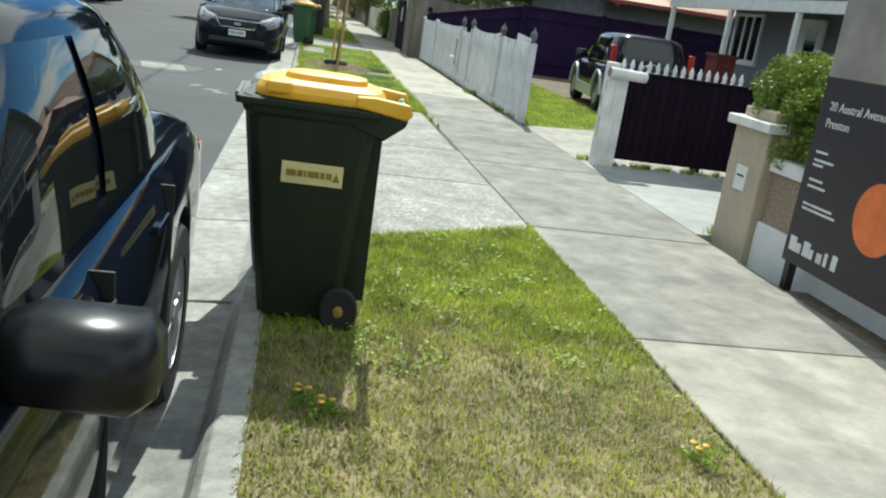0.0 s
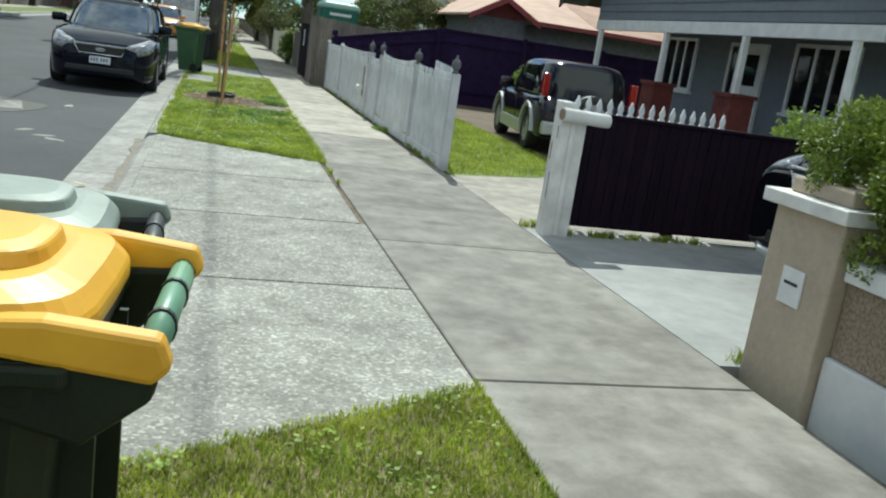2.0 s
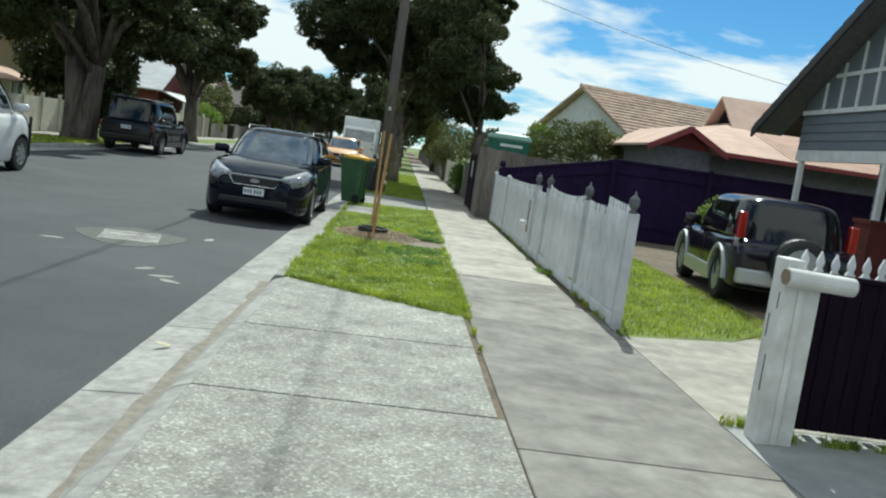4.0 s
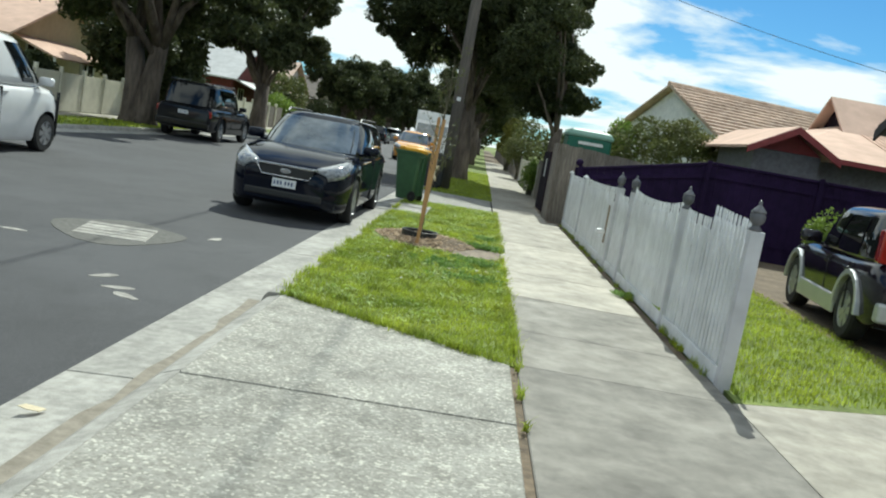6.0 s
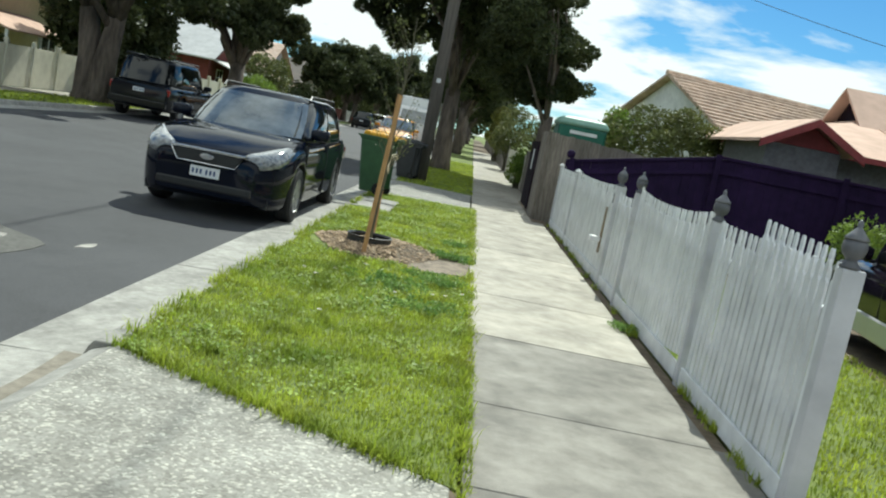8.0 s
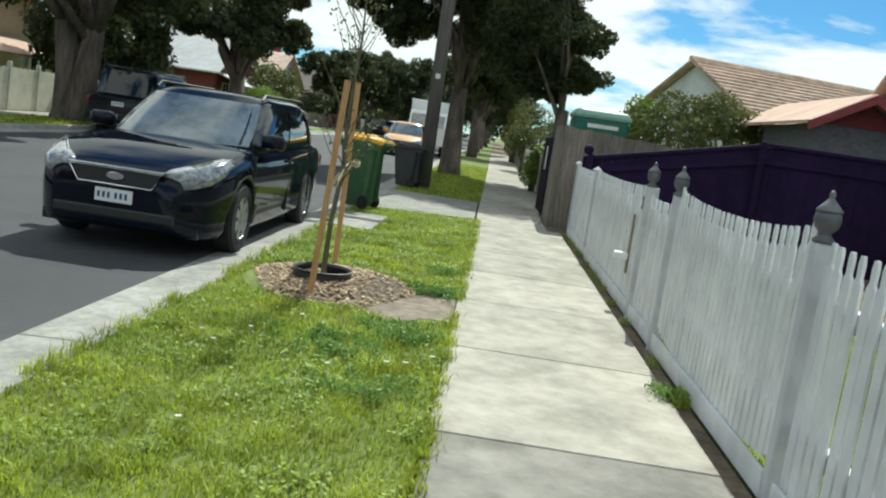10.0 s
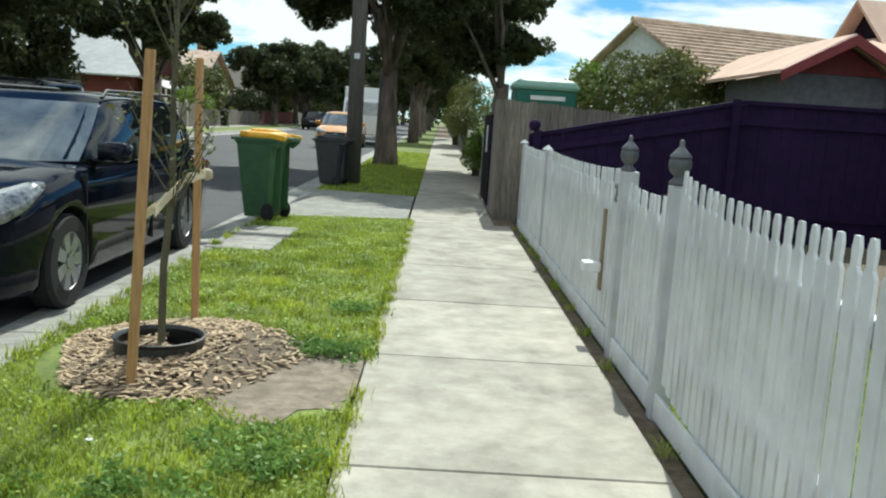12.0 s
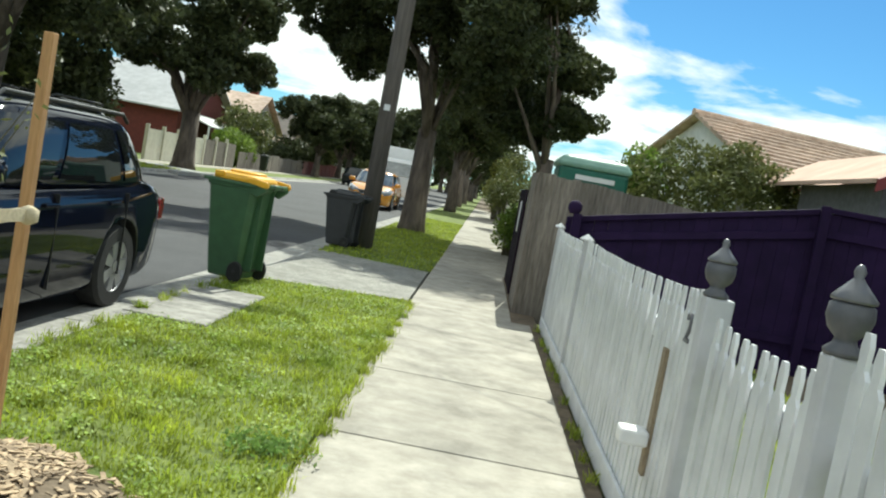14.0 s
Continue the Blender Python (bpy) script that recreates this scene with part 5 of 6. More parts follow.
for k in range(2600):
    r, a = math.sqrt(rng.uniform(0.03, 1.05)), rng.uniform(0, 6.283)
    if r * 0.62 * math.cos(a) > 0.25 and rng.uniform() < 0.75:
        continue
    x, y = 0.03 + r * 0.62 * math.cos(a) * (1 + 0.12 * math.sin(3 * a)), r * 0.78 * math.sin(a)
    z = 0.085 * max(0, 1 - r * r) + rng.uniform(0.0, 0.012)
    l, w, yaw, tx = rng.uniform(0.012, 0.035), rng.uniform(0.004, 0.010), rng.uniform(0, 6.28), rng.uniform(-0.5, 0.5)
    c, s = math.cos(yaw), math.sin(yaw)
    b0 = len(V)
    for dz in (0, 0.004):
        for u, v in ((-l, -w), (l, -w), (l, w), (-l, w)):
            V.append((x + u * c - v * s, y + u * s + v * c, z + dz + u * tx * 0.5))
    F += [tuple(b0 + q for q in f) for f in ((0, 1, 2, 3), (4, 5, 6, 7), (0, 1, 5, 4), (1, 2, 6, 5), (2, 3, 7, 6), (3, 0, 4, 7))]
me = bpy.data.meshes.new("chips"); me.from_pydata(V, [], F); me.materials.append(M_CHIP)
ob = new("chips", me); ob.parent = mulch
rng = np.random.default_rng(33)
soil = [(min(2.552, 2.22 + 0.42 * math.cos(a) * rng.uniform(0.75, 1.2)), 17.5 + 0.68 * math.sin(a) * rng.uniform(0.75, 1.15)) for a in [2 * math.pi * k / 30 for k in range(30)]]
slab_poly("bare_soil", soil, -0.02, -0.001, M_EARTH, "bare trodden soil beside the footpath", "ground")
# ---------- dark side fence, paling fence ----------
dark = thing("dark_side_fence", pose(4.06, 24.62, 0), "tall aubergine painted timber side fence raking down to the street", "fence")
def rake(x):
    return 1.16 + (min(x, 2.75) / 2.75) * 0.60
k = 0
x = 0.0
while x < 9.4:
    h0, h1 = rake(x), rake(x + 0.148)
    part("paling", prism(bmesh.new(), [(x, -0.1), (x + 0.146, -0.1), (x + 0.146, h1), (x, h0)], -0.012, 0.012, 'y'), M_PURPLE, dark)
    x += 0.15
part("capping", prism(bmesh.new(), [(0, 1.16), (2.75, 1.76), (9.4, 1.76), (9.4, 1.82), (2.75, 1.82), (0, 1.22)], -0.045, 0.03, 'y'), M_PURPLE, dark, bevel=0.005)
part("rail", prism(bmesh.new(), [(0, 0.96), (2.75, 1.50), (9.4, 1.50), (9.4, 1.58), (2.75, 1.58), (0, 1.04)], -0.05, -0.013, 'y'), M_PURPLE, dark)
part("rail", boxm(0, 9.4, -0.05, -0.013, 0.30, 0.38), M_PURPLE, dark)
for px in (0.05, 2.6, 4.9, 7.1):
    part("post", boxm(px, px + 0.10, -0.11, -0.052, -0.1, rake(px) + 0.10), M_PURPLE, dark, bevel=0.006)
part("post_knob", lathe(bmesh.new(), [(0.05, 1.26), (0.075, 1.31), (0.075, 1.36), (0.04, 1.40), (0.0, 1.41)], 16, 'z', (0.06, -0.06, 0)), M_PURPLE, dark, smooth=True)

pal = thing("paling_fence", pose(3.70, 25.35, 0), "weathered grey timber paling fence", "fence")
for k in range(34):
    part("paling", boxm(0.02 + k * 0.1, 0.118 + k * 0.1, -0.01, 0.012, -0.1, 1.66 - 0.006 * k + random.uniform(-0.012, 0.012)), M_PALING, pal)
for k in range(12):
    part("paling", boxm(0.0, 0.02, 0.02 + k * 0.1, 0.118 + k * 0.1, -0.1, 1.66 + random.uniform(-0.012, 0.012)), M_PALING, pal)
for z in (0.3, 1.3):
    part("rail", boxm(0.03, 3.4, 0.013, 0.06, z, z + 0.07), M_PALING, pal)
gate2 = thing("dark_timber_gate", pose(3.68, 26.7, 0), "dark timber double gate with a white number plate", "gate")
for k in range(20):
    part("board", boxm(0, 0.025, k * 0.1, k * 0.1 + 0.096, 0.04, 1.45), M_DARKWOOD, gate2)
part("number_plate", boxm(-0.015, 0.0, 0.75, 0.92, 0.85, 1.28), M_PLATE, gate2, "pale number plate")
for ya, yb, h, mm, lab in ((28.8, 34.0, 1.15, M_PALING, "grey timber front fence along the footpath"), (34.0, 46.0, 1.0, M_LFENCE, "pale front fence along the footpath"), (46, 120, 1.1, M_PALING, "timber front fence far down the footpath")):
    ff = thing("front_fence", pose(3.95, ya, 0), lab, "fence")
    n = int((yb - ya) / (0.25 if yb < 100 else 1.0)); st_ = (yb - ya) / n
    for k in range(n):
        part("board", boxm(0, 0.03, k * st_, (k + 0.96) * st_, -0.1, h + random.uniform(-0.02, 0.02)), mm, ff)

# ---------- weatherboard house ----------
HX = 10.0      # verandah front
WX = 11.8      # front wall
house = thing("weatherboard_house", pose(0, 0, 0), "pale grey weatherboard bungalow with a gable over a verandah", "house")
def boards(parent, x, y0, y1, z0, z1, step=0.17):
    """Lapped weatherboards on a wall that faces -x."""
    z = z0
    while z < z1 - 0.02:
        zt = min(z + step, z1)
        part("weatherboard", prism(bmesh.new(), [(x - 0.030, z), (x - 0.008, zt), (x + 0.02, zt), (x + 0.02, z)], y0, y1, 'y'), M_BOARD, parent)
        z += step
Y0, Y1, YA = 13.0, 22.4, 17.9
wallf = part("front_wall", boxm(WX, WX + 0.15, Y0, Y1, -0.2, 2.6), M_BOARD, house)
boards(wallf, WX, Y0, Y1, 0.35, 2.55)
part("side_wall", boxm(WX, 24.0, Y1 - 0.15, Y1, -0.2, 2.75), M_BOARD, house)
part("back_wall", boxm(23.8, 24.0, Y0, Y1, -0.2, 2.75), M_BOARD, house)
part("side_wall", boxm(WX, 24.0, Y0, Y0 + 0.15, -0.2, 2.75), M_BOARD, house)
part("verandah_floor", boxm(HX - 0.05, WX, Y0, Y1, -0.2, 0.32), M_APRON, house)
part("verandah_ceiling", boxm(HX + 0.1, WX + 0.1, Y0, Y1, 2.55, 2.62), M_BOARD, house)
part("verandah_beam", boxm(HX - 0.06, HX + 0.06, Y0, Y1, 2.28, 2.50), M_WHITE, house, bevel=0.006)
for yy in (13.55, 16.28, 19.05, 22.2):
    part("verandah_post", boxm(HX - 0.05, HX + 0.05, yy - 0.055, yy + 0.055, 1.25 if 15 < yy < 20 else 0.3, 2.28), M_WHITE, house, bevel=0.006)
for yy in (16.28, 19.05):
    pr = part("brick_pier", boxm(HX - 0.20, HX + 0.24, yy - 0.26, yy + 0.26, -0.1, 1.24), M_BRICK, house, "dark red brick verandah pier")
    for c in range(15):
        z = -0.05 + c * 0.086
        for q in range(3):
            off = 0.12 if c % 2 else 0.0
            ya, yb = yy - 0.265 + q * 0.24 - off, yy - 0.265 + q * 0.24 + 0.228 - off
            ya, yb = max(ya, yy - 0.265), min(yb, yy + 0.265)
            if yb - ya > 0.03:
                part("brick", boxm(HX - 0.208, HX - 0.19, ya, yb, z, z + 0.074), M_BRICK, pr)
    part("pier_cap", boxm(HX - 0.24, HX + 0.28, yy - 0.30, yy + 0.30, 1.24, 1.31), M_BRICK, house)
# gable
GZ = 2.50
def gable_z(y):
    return 3.05 + (1 - abs(y - YA) / 5.4) * 2.95
bm = prism(bmesh.new(), [(Y0, GZ), (Y1, GZ), (Y1, gable_z(Y1) - 0.05), (YA, gable_z(YA) - 0.05), (Y0, gable_z(Y0) - 0.05)], HX - 0.02, HX + 0.1, 'x')
gb = part("gable_wall", bm, M_BOARD, house)
boards(gb, HX - 0.02, Y0, Y1, 2.52, 3.22)
part("gable_band", boxm(HX - 0.075, HX - 0.02, Y0, Y1, 3.22, 3.31), M_WHITE, house)
for k in range(-8, 9):
    yy = YA + k * 0.62
    zt = min(gable_z(yy), 3.95 if abs(k) < 6 else 9) - 0.1
    if yy > Y0 + 0.2 and yy < Y1 - 0.2 and zt > 3.4:
        part("gable_batten", boxm(HX - 0.055, HX - 0.02, yy - 0.03, yy + 0.03, 3.31, gable_z(yy) - 0.12), M_WHITE, house)
part("gable_band", boxm(HX - 0.06, HX - 0.02, YA - 3.4, YA + 3.4, 3.92, 3.99), M_WHITE, house)
for s in (1, -1):
    # roof plane, barge board
    ye = YA + s * 5.75
    ze = gable_z(ye)
    pts = [(YA, gable_z(YA) + 0.12), (ye, ze + 0.12), (ye, ze), (YA, gable_z(YA))]
    rf = part("roof", prism(bmesh.new(), pts, HX - 0.55, 24.2, 'x'), M_DTILE, house, "dark tiled roof")
    part("barge_board", prism(bmesh.new(), [(YA, gable_z(YA) + 0.06), (ye, ze + 0.06), (ye, ze - 0.14), (YA, gable_z(YA) - 0.14)], HX - 0.60, HX - 0.552, 'x'), mat("dark_barge", (0.05, 0.045, 0.05), rough=0.6), house)
    part("eave_soffit", prism(bmesh.new(), [(YA, gable_z(YA) - 0.03), (ye, ze - 0.03), (ye, ze - 0.012), (YA, gable_z(YA) - 0.012)], HX - 0.55, HX + 0.1, 'x'), M_GREY, house)
    for c in range(16):
        t0, t1 = c / 16, (c + 1) / 16
        ya, yb = YA + s * 5.75 * t0, YA + s * 5.75 * t1
        za, zb = gable_z(ya) + 0.125, gable_z(yb) + 0.125
        part("tile_course", prism(bmesh.new(), [(ya, za), (yb, zb + 0.03), (yb, zb), (ya, za - 0.002)], HX - 0.56, 24.2, 'x'), M_DTILE, rf)
# windows and door on the front wall
def sash(parent, y0, y1, z0, z1, n, x=WX, door=False):
    nm = "door" if door else "window"
    w = part(nm, boxm(x - 0.05, x - 0.028, y0, y1, z0, z1), M_GLASS if not door else M_WHITE, parent, "white framed window" if not door else "white front door with glass")
    f = 0.07
    for a in ((y0 - f, y0, z0 - f, z1 + f), (y1, y1 + f, z0 - f, z1 + f), (y0, y1, z1, z1 + f), (y0, y1, z0 - f, z0)):
        part("frame", boxm(x - 0.09, x - 0.02, *a), M_WHITE, w, bevel=0.004)
    if not door:
        for k in range(1, n):
            yy = y0 + (y1 - y0) * k / n
            part("mullion", boxm(x - 0.08, x - 0.03, yy - 0.035, yy + 0.035, z0, z1), M_WHITE, w)
        part("sill", boxm(x - 0.14, x - 0.02, y0 - 0.12, y1 + 0.12, z0 - 0.13, z0 - f), M_WHITE, w)
    else:
        part("door_glass", boxm(x - 0.056, x - 0.045, y0 + 0.18, y1 - 0.18, z0 + 1.15, z1 - 0.15), M_GLASS, w)
sash(house, 20.85, 22.1, 1.25, 2.30, 3)
sash(house, 18.2, 19.0, 0.33, 2.25, 1, door=True)
sash(house, 19.12, 19.35, 1.3, 2.25, 1)
sash(house, 15.6, 17.2, 1.15, 2.30, 3)
sash(house, 13.2, 14.6, 1.15, 2.30, 3)

# ---------- neighbour with the pink tin roof ----------
pink = thing("tin_roof_house", pose(0, 0, 0), "weatherboard house with a faded pink tin hip roof", "house")
PX0, PX1, PY0, PY1, PE = 8.9, 19.0, 27.6, 38.0, 2.45
part("wall_shell", boxm(PX0 + 0.5, PX1 - 0.5, PY0 + 0.5, PY1 - 0.5, -0.2, PE + 0.1), M_GREY, pink)
def hip(name, x0, x1, y0, y1, z0, rise, material, parent, thick=0.08, ridge=None, ribs=0.0):
    """Hip roof on a rectangle, ridge along x."""
    h = (y1 - y0) / 2
    ym = (y0 + y1) / 2
    ra, rb = ridge or (x0 + h, x1 - h)
    bm = bmesh.new()
    v = [bm.verts.new(p) for p in ((x0, y0, z0), (x1, y0, z0), (x1, y1, z0), (x0, y1, z0), (ra, ym, z0 + rise), (rb, ym, z0 + rise))]
    for f in ((0, 1, 5, 4), (2, 3, 4, 5), (1, 2, 5), (3, 0, 4), (0, 3, 2, 1)):
        bm.faces.new([v[i] for i in f])
    return part(name, bm, material, parent)
hip("roof", PX0, PX1, PY0, PY1, PE, 1.35, M_TIN, pink, ridge=(12.6, 16.0))
for kx in range(22):
    px_ = 12.4 + kx * 0.17
    part("roof_seam", prism(bmesh.new(), [(PY0, PE + 0.004), ((PY0 + PY1) / 2, PE + 1.354), ((PY0 + PY1) / 2, PE + 1.374), (PY0, PE + 0.024)], px_, px_ + 0.02, 'x'), M_TIN, pink)
part("gutter", boxm(PX0 - 0.08, PX1, PY0 - 0.1, PY0, PE - 0.1, PE + 0.02), M_RED, pink)
part("gutter", boxm(PX0 - 0.1, PX0, PY0 - 0.1, PY1, PE - 0.1, PE + 0.02), M_RED, pink)
part("gablet", prism(bmesh.new(), [(31.6, PE + 0.9), (34.0, PE + 0.9), (32.8, PE + 1.95)], 12.2, 16.4, 'x'), M_DARKWOOD, pink)
for s in (1, -1):
    part("gablet_roof", prism(bmesh.new(), [(32.8, PE + 2.05), (32.8 + s * 1.6, PE + 0.85), (32.8 + s * 1.6, PE + 0.77), (32.8, PE + 1.97)], 11.9, 16.6, 'x'), M_TIN, pink)

# ---------- tiled house farther on ----------
tiled = thing("tiled_gable_house", pose(10.15, 46.3, 0.42, 0, 0, 20), "white gabled house with a long terracotta tile roof", "house")
TX0, TX1, TYM, TH, TZ, TR = 0.0, 10.5, 0.0, 4.6, 2.8, 2.2
part("wall_shell", prism(bmesh.new(), [(TYM - TH + 0.4, -0.2), (TYM + TH - 0.4, -0.2), (TYM + TH - 0.4, TZ), (TYM, TZ + TR - 0.15), (TYM - TH + 0.4, TZ)], TX0, TX1, 'x'), M_WHITE, tiled)
for s in (1, -1):
    rf = part("roof", prism(bmesh.new(), [(TYM, TZ + TR), (TYM + s * TH, TZ), (TYM + s * TH, TZ - 0.1), (TYM, TZ + TR - 0.1)], TX0 - 0.35, TX1, 'x'), M_TILE, tiled)
    if s < 0:
        for c in range(14):
            t0, t1 = c / 14, (c + 1) / 14
            ya, yb = TYM + s * TH * t0, TYM + s * TH * t1
            za, zb = TZ + TR * (1 - t0), TZ + TR * (1 - t1)
            part("tile_course", prism(bmesh.new(), [(ya, za + 0.005), (yb, zb + 0.10), (yb, zb + 0.005)], TX0 - 0.36, TX1, 'x'), M_TILE, rf)
part("ridge_cap", tube(bmesh.new(), [(TX0 - 0.38, TYM, TZ + TR + 0.02), (TX1, TYM, TZ + TR + 0.02)], [0.12, 0.12], 10), M_TILE, tiled)

# ---------- portable toilet ----------
toilet = thing("portable_toilet", pose(4.85, 30.2, 0), "green portable toilet with a paler green domed roof", "portable toilet")
part("cabin", boxm(-0.58, 0.58, -0.58, 0.58, -0.1, 2.0), M_TOILET, toilet, bevel=0.06)
part("roof", loft(bmesh.new(), [[(sx * 0.6 * s, sy * 0.6 * s, z) for sx, sy in ((-1, -1), (1, -1), (1, 1), (-1, 1))] for s, z in ((1.02, 1.98), (1.02, 2.06), (0.9, 2.17), (0.4, 2.22))]), M_TOILETRIM, toilet, "pale green domed roof", bevel=0.05)
part("vent_panel", boxm(-0.3, 0.35, -0.60, -0.57, 1.80, 1.88), M_WHITE, toilet)

# ---------- trees ----------
def tree(name, m, label, trunk_r, fork_z, limbs, clumps, leaf_n, leaf_s, leaf_mat, seed, stems=1, category="tree"):
    """Tapered trunk, limbs reaching to clumps of small leaves; clumps are (x, y, z, rx, ry, rz)."""
    root = thing(name, m, label, category)
    rng = np.random.default_rng(seed)
    bm = bmesh.new()
    for s in range(stems):
        ox = (s - (stems - 1) / 2) * trunk_r * 1.1
        pts = [(ox * 0.6, 0, -0.15), (ox * 0.7, 0, 0.25), (ox, 0.02, fork_z * 0.5), (ox * 1.6, 0.05, fork_z)]
        tube(bm, pts, [trunk_r * 1.35 / stems ** 0.4, trunk_r * 1.02 / stems ** 0.4, trunk_r * 0.86 / stems ** 0.4, trunk_r * 0.72 / stems ** 0.4], 14)
    for v in bm.verts:
        v.co += noise.noise_vector(v.co * 2.2) * trunk_r * 0.22
    part("trunk", bm, M_BARK, root, smooth=True)
    cl = np.asarray(clumps, float)
    for k in range(min(limbs, len(cl))):
        c = cl[k]
        s = rng.integers(0, stems)
        ox = (s - (stems - 1) / 2) * trunk_r * 1.76
        p0 = Vector((ox, 0.03, fork_z * rng.uniform(0.75, 0.98)))
        p3 = Vector((c[0], c[1], c[2]))
        p1 = p0.lerp(p3, 0.35) + Vector((0, 0, 0.35 * (p3 - p0).length * 0.3)) + Vector(rng.normal(size=3) * 0.12)
        p2 = p0.lerp(p3, 0.7) + Vector((0, 0, 0.2)) + Vector(rng.normal(size=3) * 0.15)
        r = trunk_r * rng.uniform(0.24, 0.38)
        part("limb", tube(bmesh.new(), [p0, p1, p2, p3], [r, r * 0.7, r * 0.42, r * 0.12], 8), M_BARK, root, smooth=True)
    sub_c, sub_r = [], []
    for c in cl:
        n = 13
        for _ in range(n):
            d = rng.normal(size=3); d /= np.linalg.norm(d)
            q = c[:3] + d * c[3:] * rng.uniform(0.45, 1.0)
            sub_c.append(q); sub_r.append(c[3:] * rng.uniform(0.30, 0.52))
    foliage("crown", sub_c, sub_r, leaf_n, leaf_s, leaf_mat, root, seed + 1)
    return root


def crown(seed, n, rx, ry, z0, z1, size, cx=0.0, cy=0.0, flat=0.7):
    rng = np.random.default_rng(seed)
    out = []
    for _ in range(n):
        d = rng.normal(size=3); d /= np.linalg.norm(d)
        r = rng.uniform(0.45, 1.0)
        s = size * rng.uniform(0.7, 1.25)
        out.append((cx + d[0] * rx * r, cy + d[1] * ry * r, (z0 + z1) / 2 + d[2] * (z1 - z0) / 2 * r, s, s, s * flat))
    return out


tree("street_tree", pose(1.42, 37.4, 0), "large dark paperbark street tree with a rough trunk", 0.31, 2.6, 9, crown(31, 30, 3.0, 3.4, 3.0, 9.6, 0.95, 0.4) + [(-3.0, -0.5, 5.4, 1.0, 1.2, 0.8), (-2.2, 0.3, 4.6, 0.8, 1.0, 0.7), (-1.6, 0, 5.6, 1.0, 1.2, 0.8), (2.6, 0.2, 3.3, 0.9, 1.1, 0.7), (-2.7, 0, 5.8, 1.4, 1.5, 1.0), (-2.2, 0.4, 6.9, 1.5, 1.6, 1.1), (-3.2, 0, 4.9, 0.8, 1.0, 0.6), (-1.9, 0, 4.2, 0.8, 0.9, 0.6), (1.5, 0, 4.6, 2.1, 2.2, 1.5), (2.5, 0.2, 4.2, 1.2, 1.5, 1.1), (2.0, 0, 6.3, 1.5, 1.7, 1.2), (2.1, 0, 7.8, 1.2, 1.4, 1.0), (2.7, 0, 5.4, 0.8, 1.1, 0.8), (0.4, 0.4, 6.0, 1.4, 1.6, 1.1)], 230000, 0.06, M_LEAF, 41)
tree("garden_tree", pose(4.25, 33.5, 0), "tall dark garden tree leaning over the paling fence", 0.22, 2.2, 9, crown(38, 22, 1.5, 2.2, 2.3, 8.4, 0.66, -1.1, 0, 0.85) + [(0.35, 0.2, 3.1, 0.65, 0.8, 0.45), (-0.5, 0.6, 2.8, 0.6, 0.8, 0.4), (0.45, 0, 4.0, 0.65, 0.8, 0.5), (-0.9, -2.0, 4.8, 1.2, 1.3, 0.9), (-1.4, -1.2, 5.8, 1.2, 1.3, 0.9)], 110000, 0.06, M_LEAF, 48)
tree("street_tree", pose(1.5, 59.5, 0), "dark street tree farther along the footpath", 0.28, 2.6, 12, crown(32, 16, 3.2, 3.5, 3.0, 8.6, 1.2, 0.6), 60000, 0.11, M_LEAF, 42)
tree("street_tree", pose(1.4, 73, 0), "dark street tree far along the footpath", 0.28, 2.6, 12, crown(33, 16, 3.4, 3.5, 3.0, 8.6, 1.2), 40000, 0.13, M_LEAF, 43)
tree("street_tree", pose(1.4, 89, 0), "dark street tree far along the footpath", 0.28, 2.6, 10, crown(34, 16, 3.4, 3.5, 3.0, 8.6, 1.2), 28000, 0.16, M_LEAF, 44)
tree("street_tree", pose(-9.6, 35.8, 0), "twin-stemmed paperbark street tree across the street", 0.52, 2.8, 14, crown(35, 20, 4.0, 4.0, 3.6, 9.0, 1.3) + [(-3.0, 1.0, 4.2, 1.6, 1.8, 1.1), (-2.2, -1.6, 4.6, 1.5, 1.6, 1.1), (2.8, 0.6, 4.3, 1.4, 1.6, 1.0), (-4.0, -0.5, 5.5, 1.6, 1.8, 1.2), (0.5, 2.4, 4.2, 1.5, 1.5, 1.0)], 100000, 0.10, M_LEAF, 45, stems=2)
tree("street_tree", pose(-9.4, 50.5, 0), "spreading dark street tree across the street", 0.42, 2.4, 14, crown(36, 20, 3.7, 3.7, 3.4, 8.6, 1.2, -0.6), 70000, 0.11, M_LEAF, 46)
for k, (tx, ty, sz) in enumerate(((-9.6, 112, 1.15), (-9.2, 128, 1.1), (-10, 145, 1.1), (-4.5, 160, 1.2), (-4, 175, 1.4), (1.5, 150, 1.2), (1.5, 110, 1.1), (-14, 165, 1.3))):
    tree("street_tree", pose(tx, ty, 0), "rounded dark street tree far down the street", 0.4, 2.0, 8, crown(60 + k, 24, 4.8 * sz, 4.6 * sz, 2.8, 7.4 * sz, 1.5 * sz), 26000, 0.2, M_LEAF, 70 + k)

for k, (tx, ty) in enumerate(((-10.6, 84), (-9.2, 91), (-11.2, 98))):
    tree("street_tree", pose(tx, ty, 0), "low rounded dark street tree across the street", 0.3, 1.9, 10, crown(90 + k, 26, 3.6, 3.6, 2.6, 6.6, 1.0, 0, 0, 0.75), 34000, 0.15, M_LEAF, 95 + k)


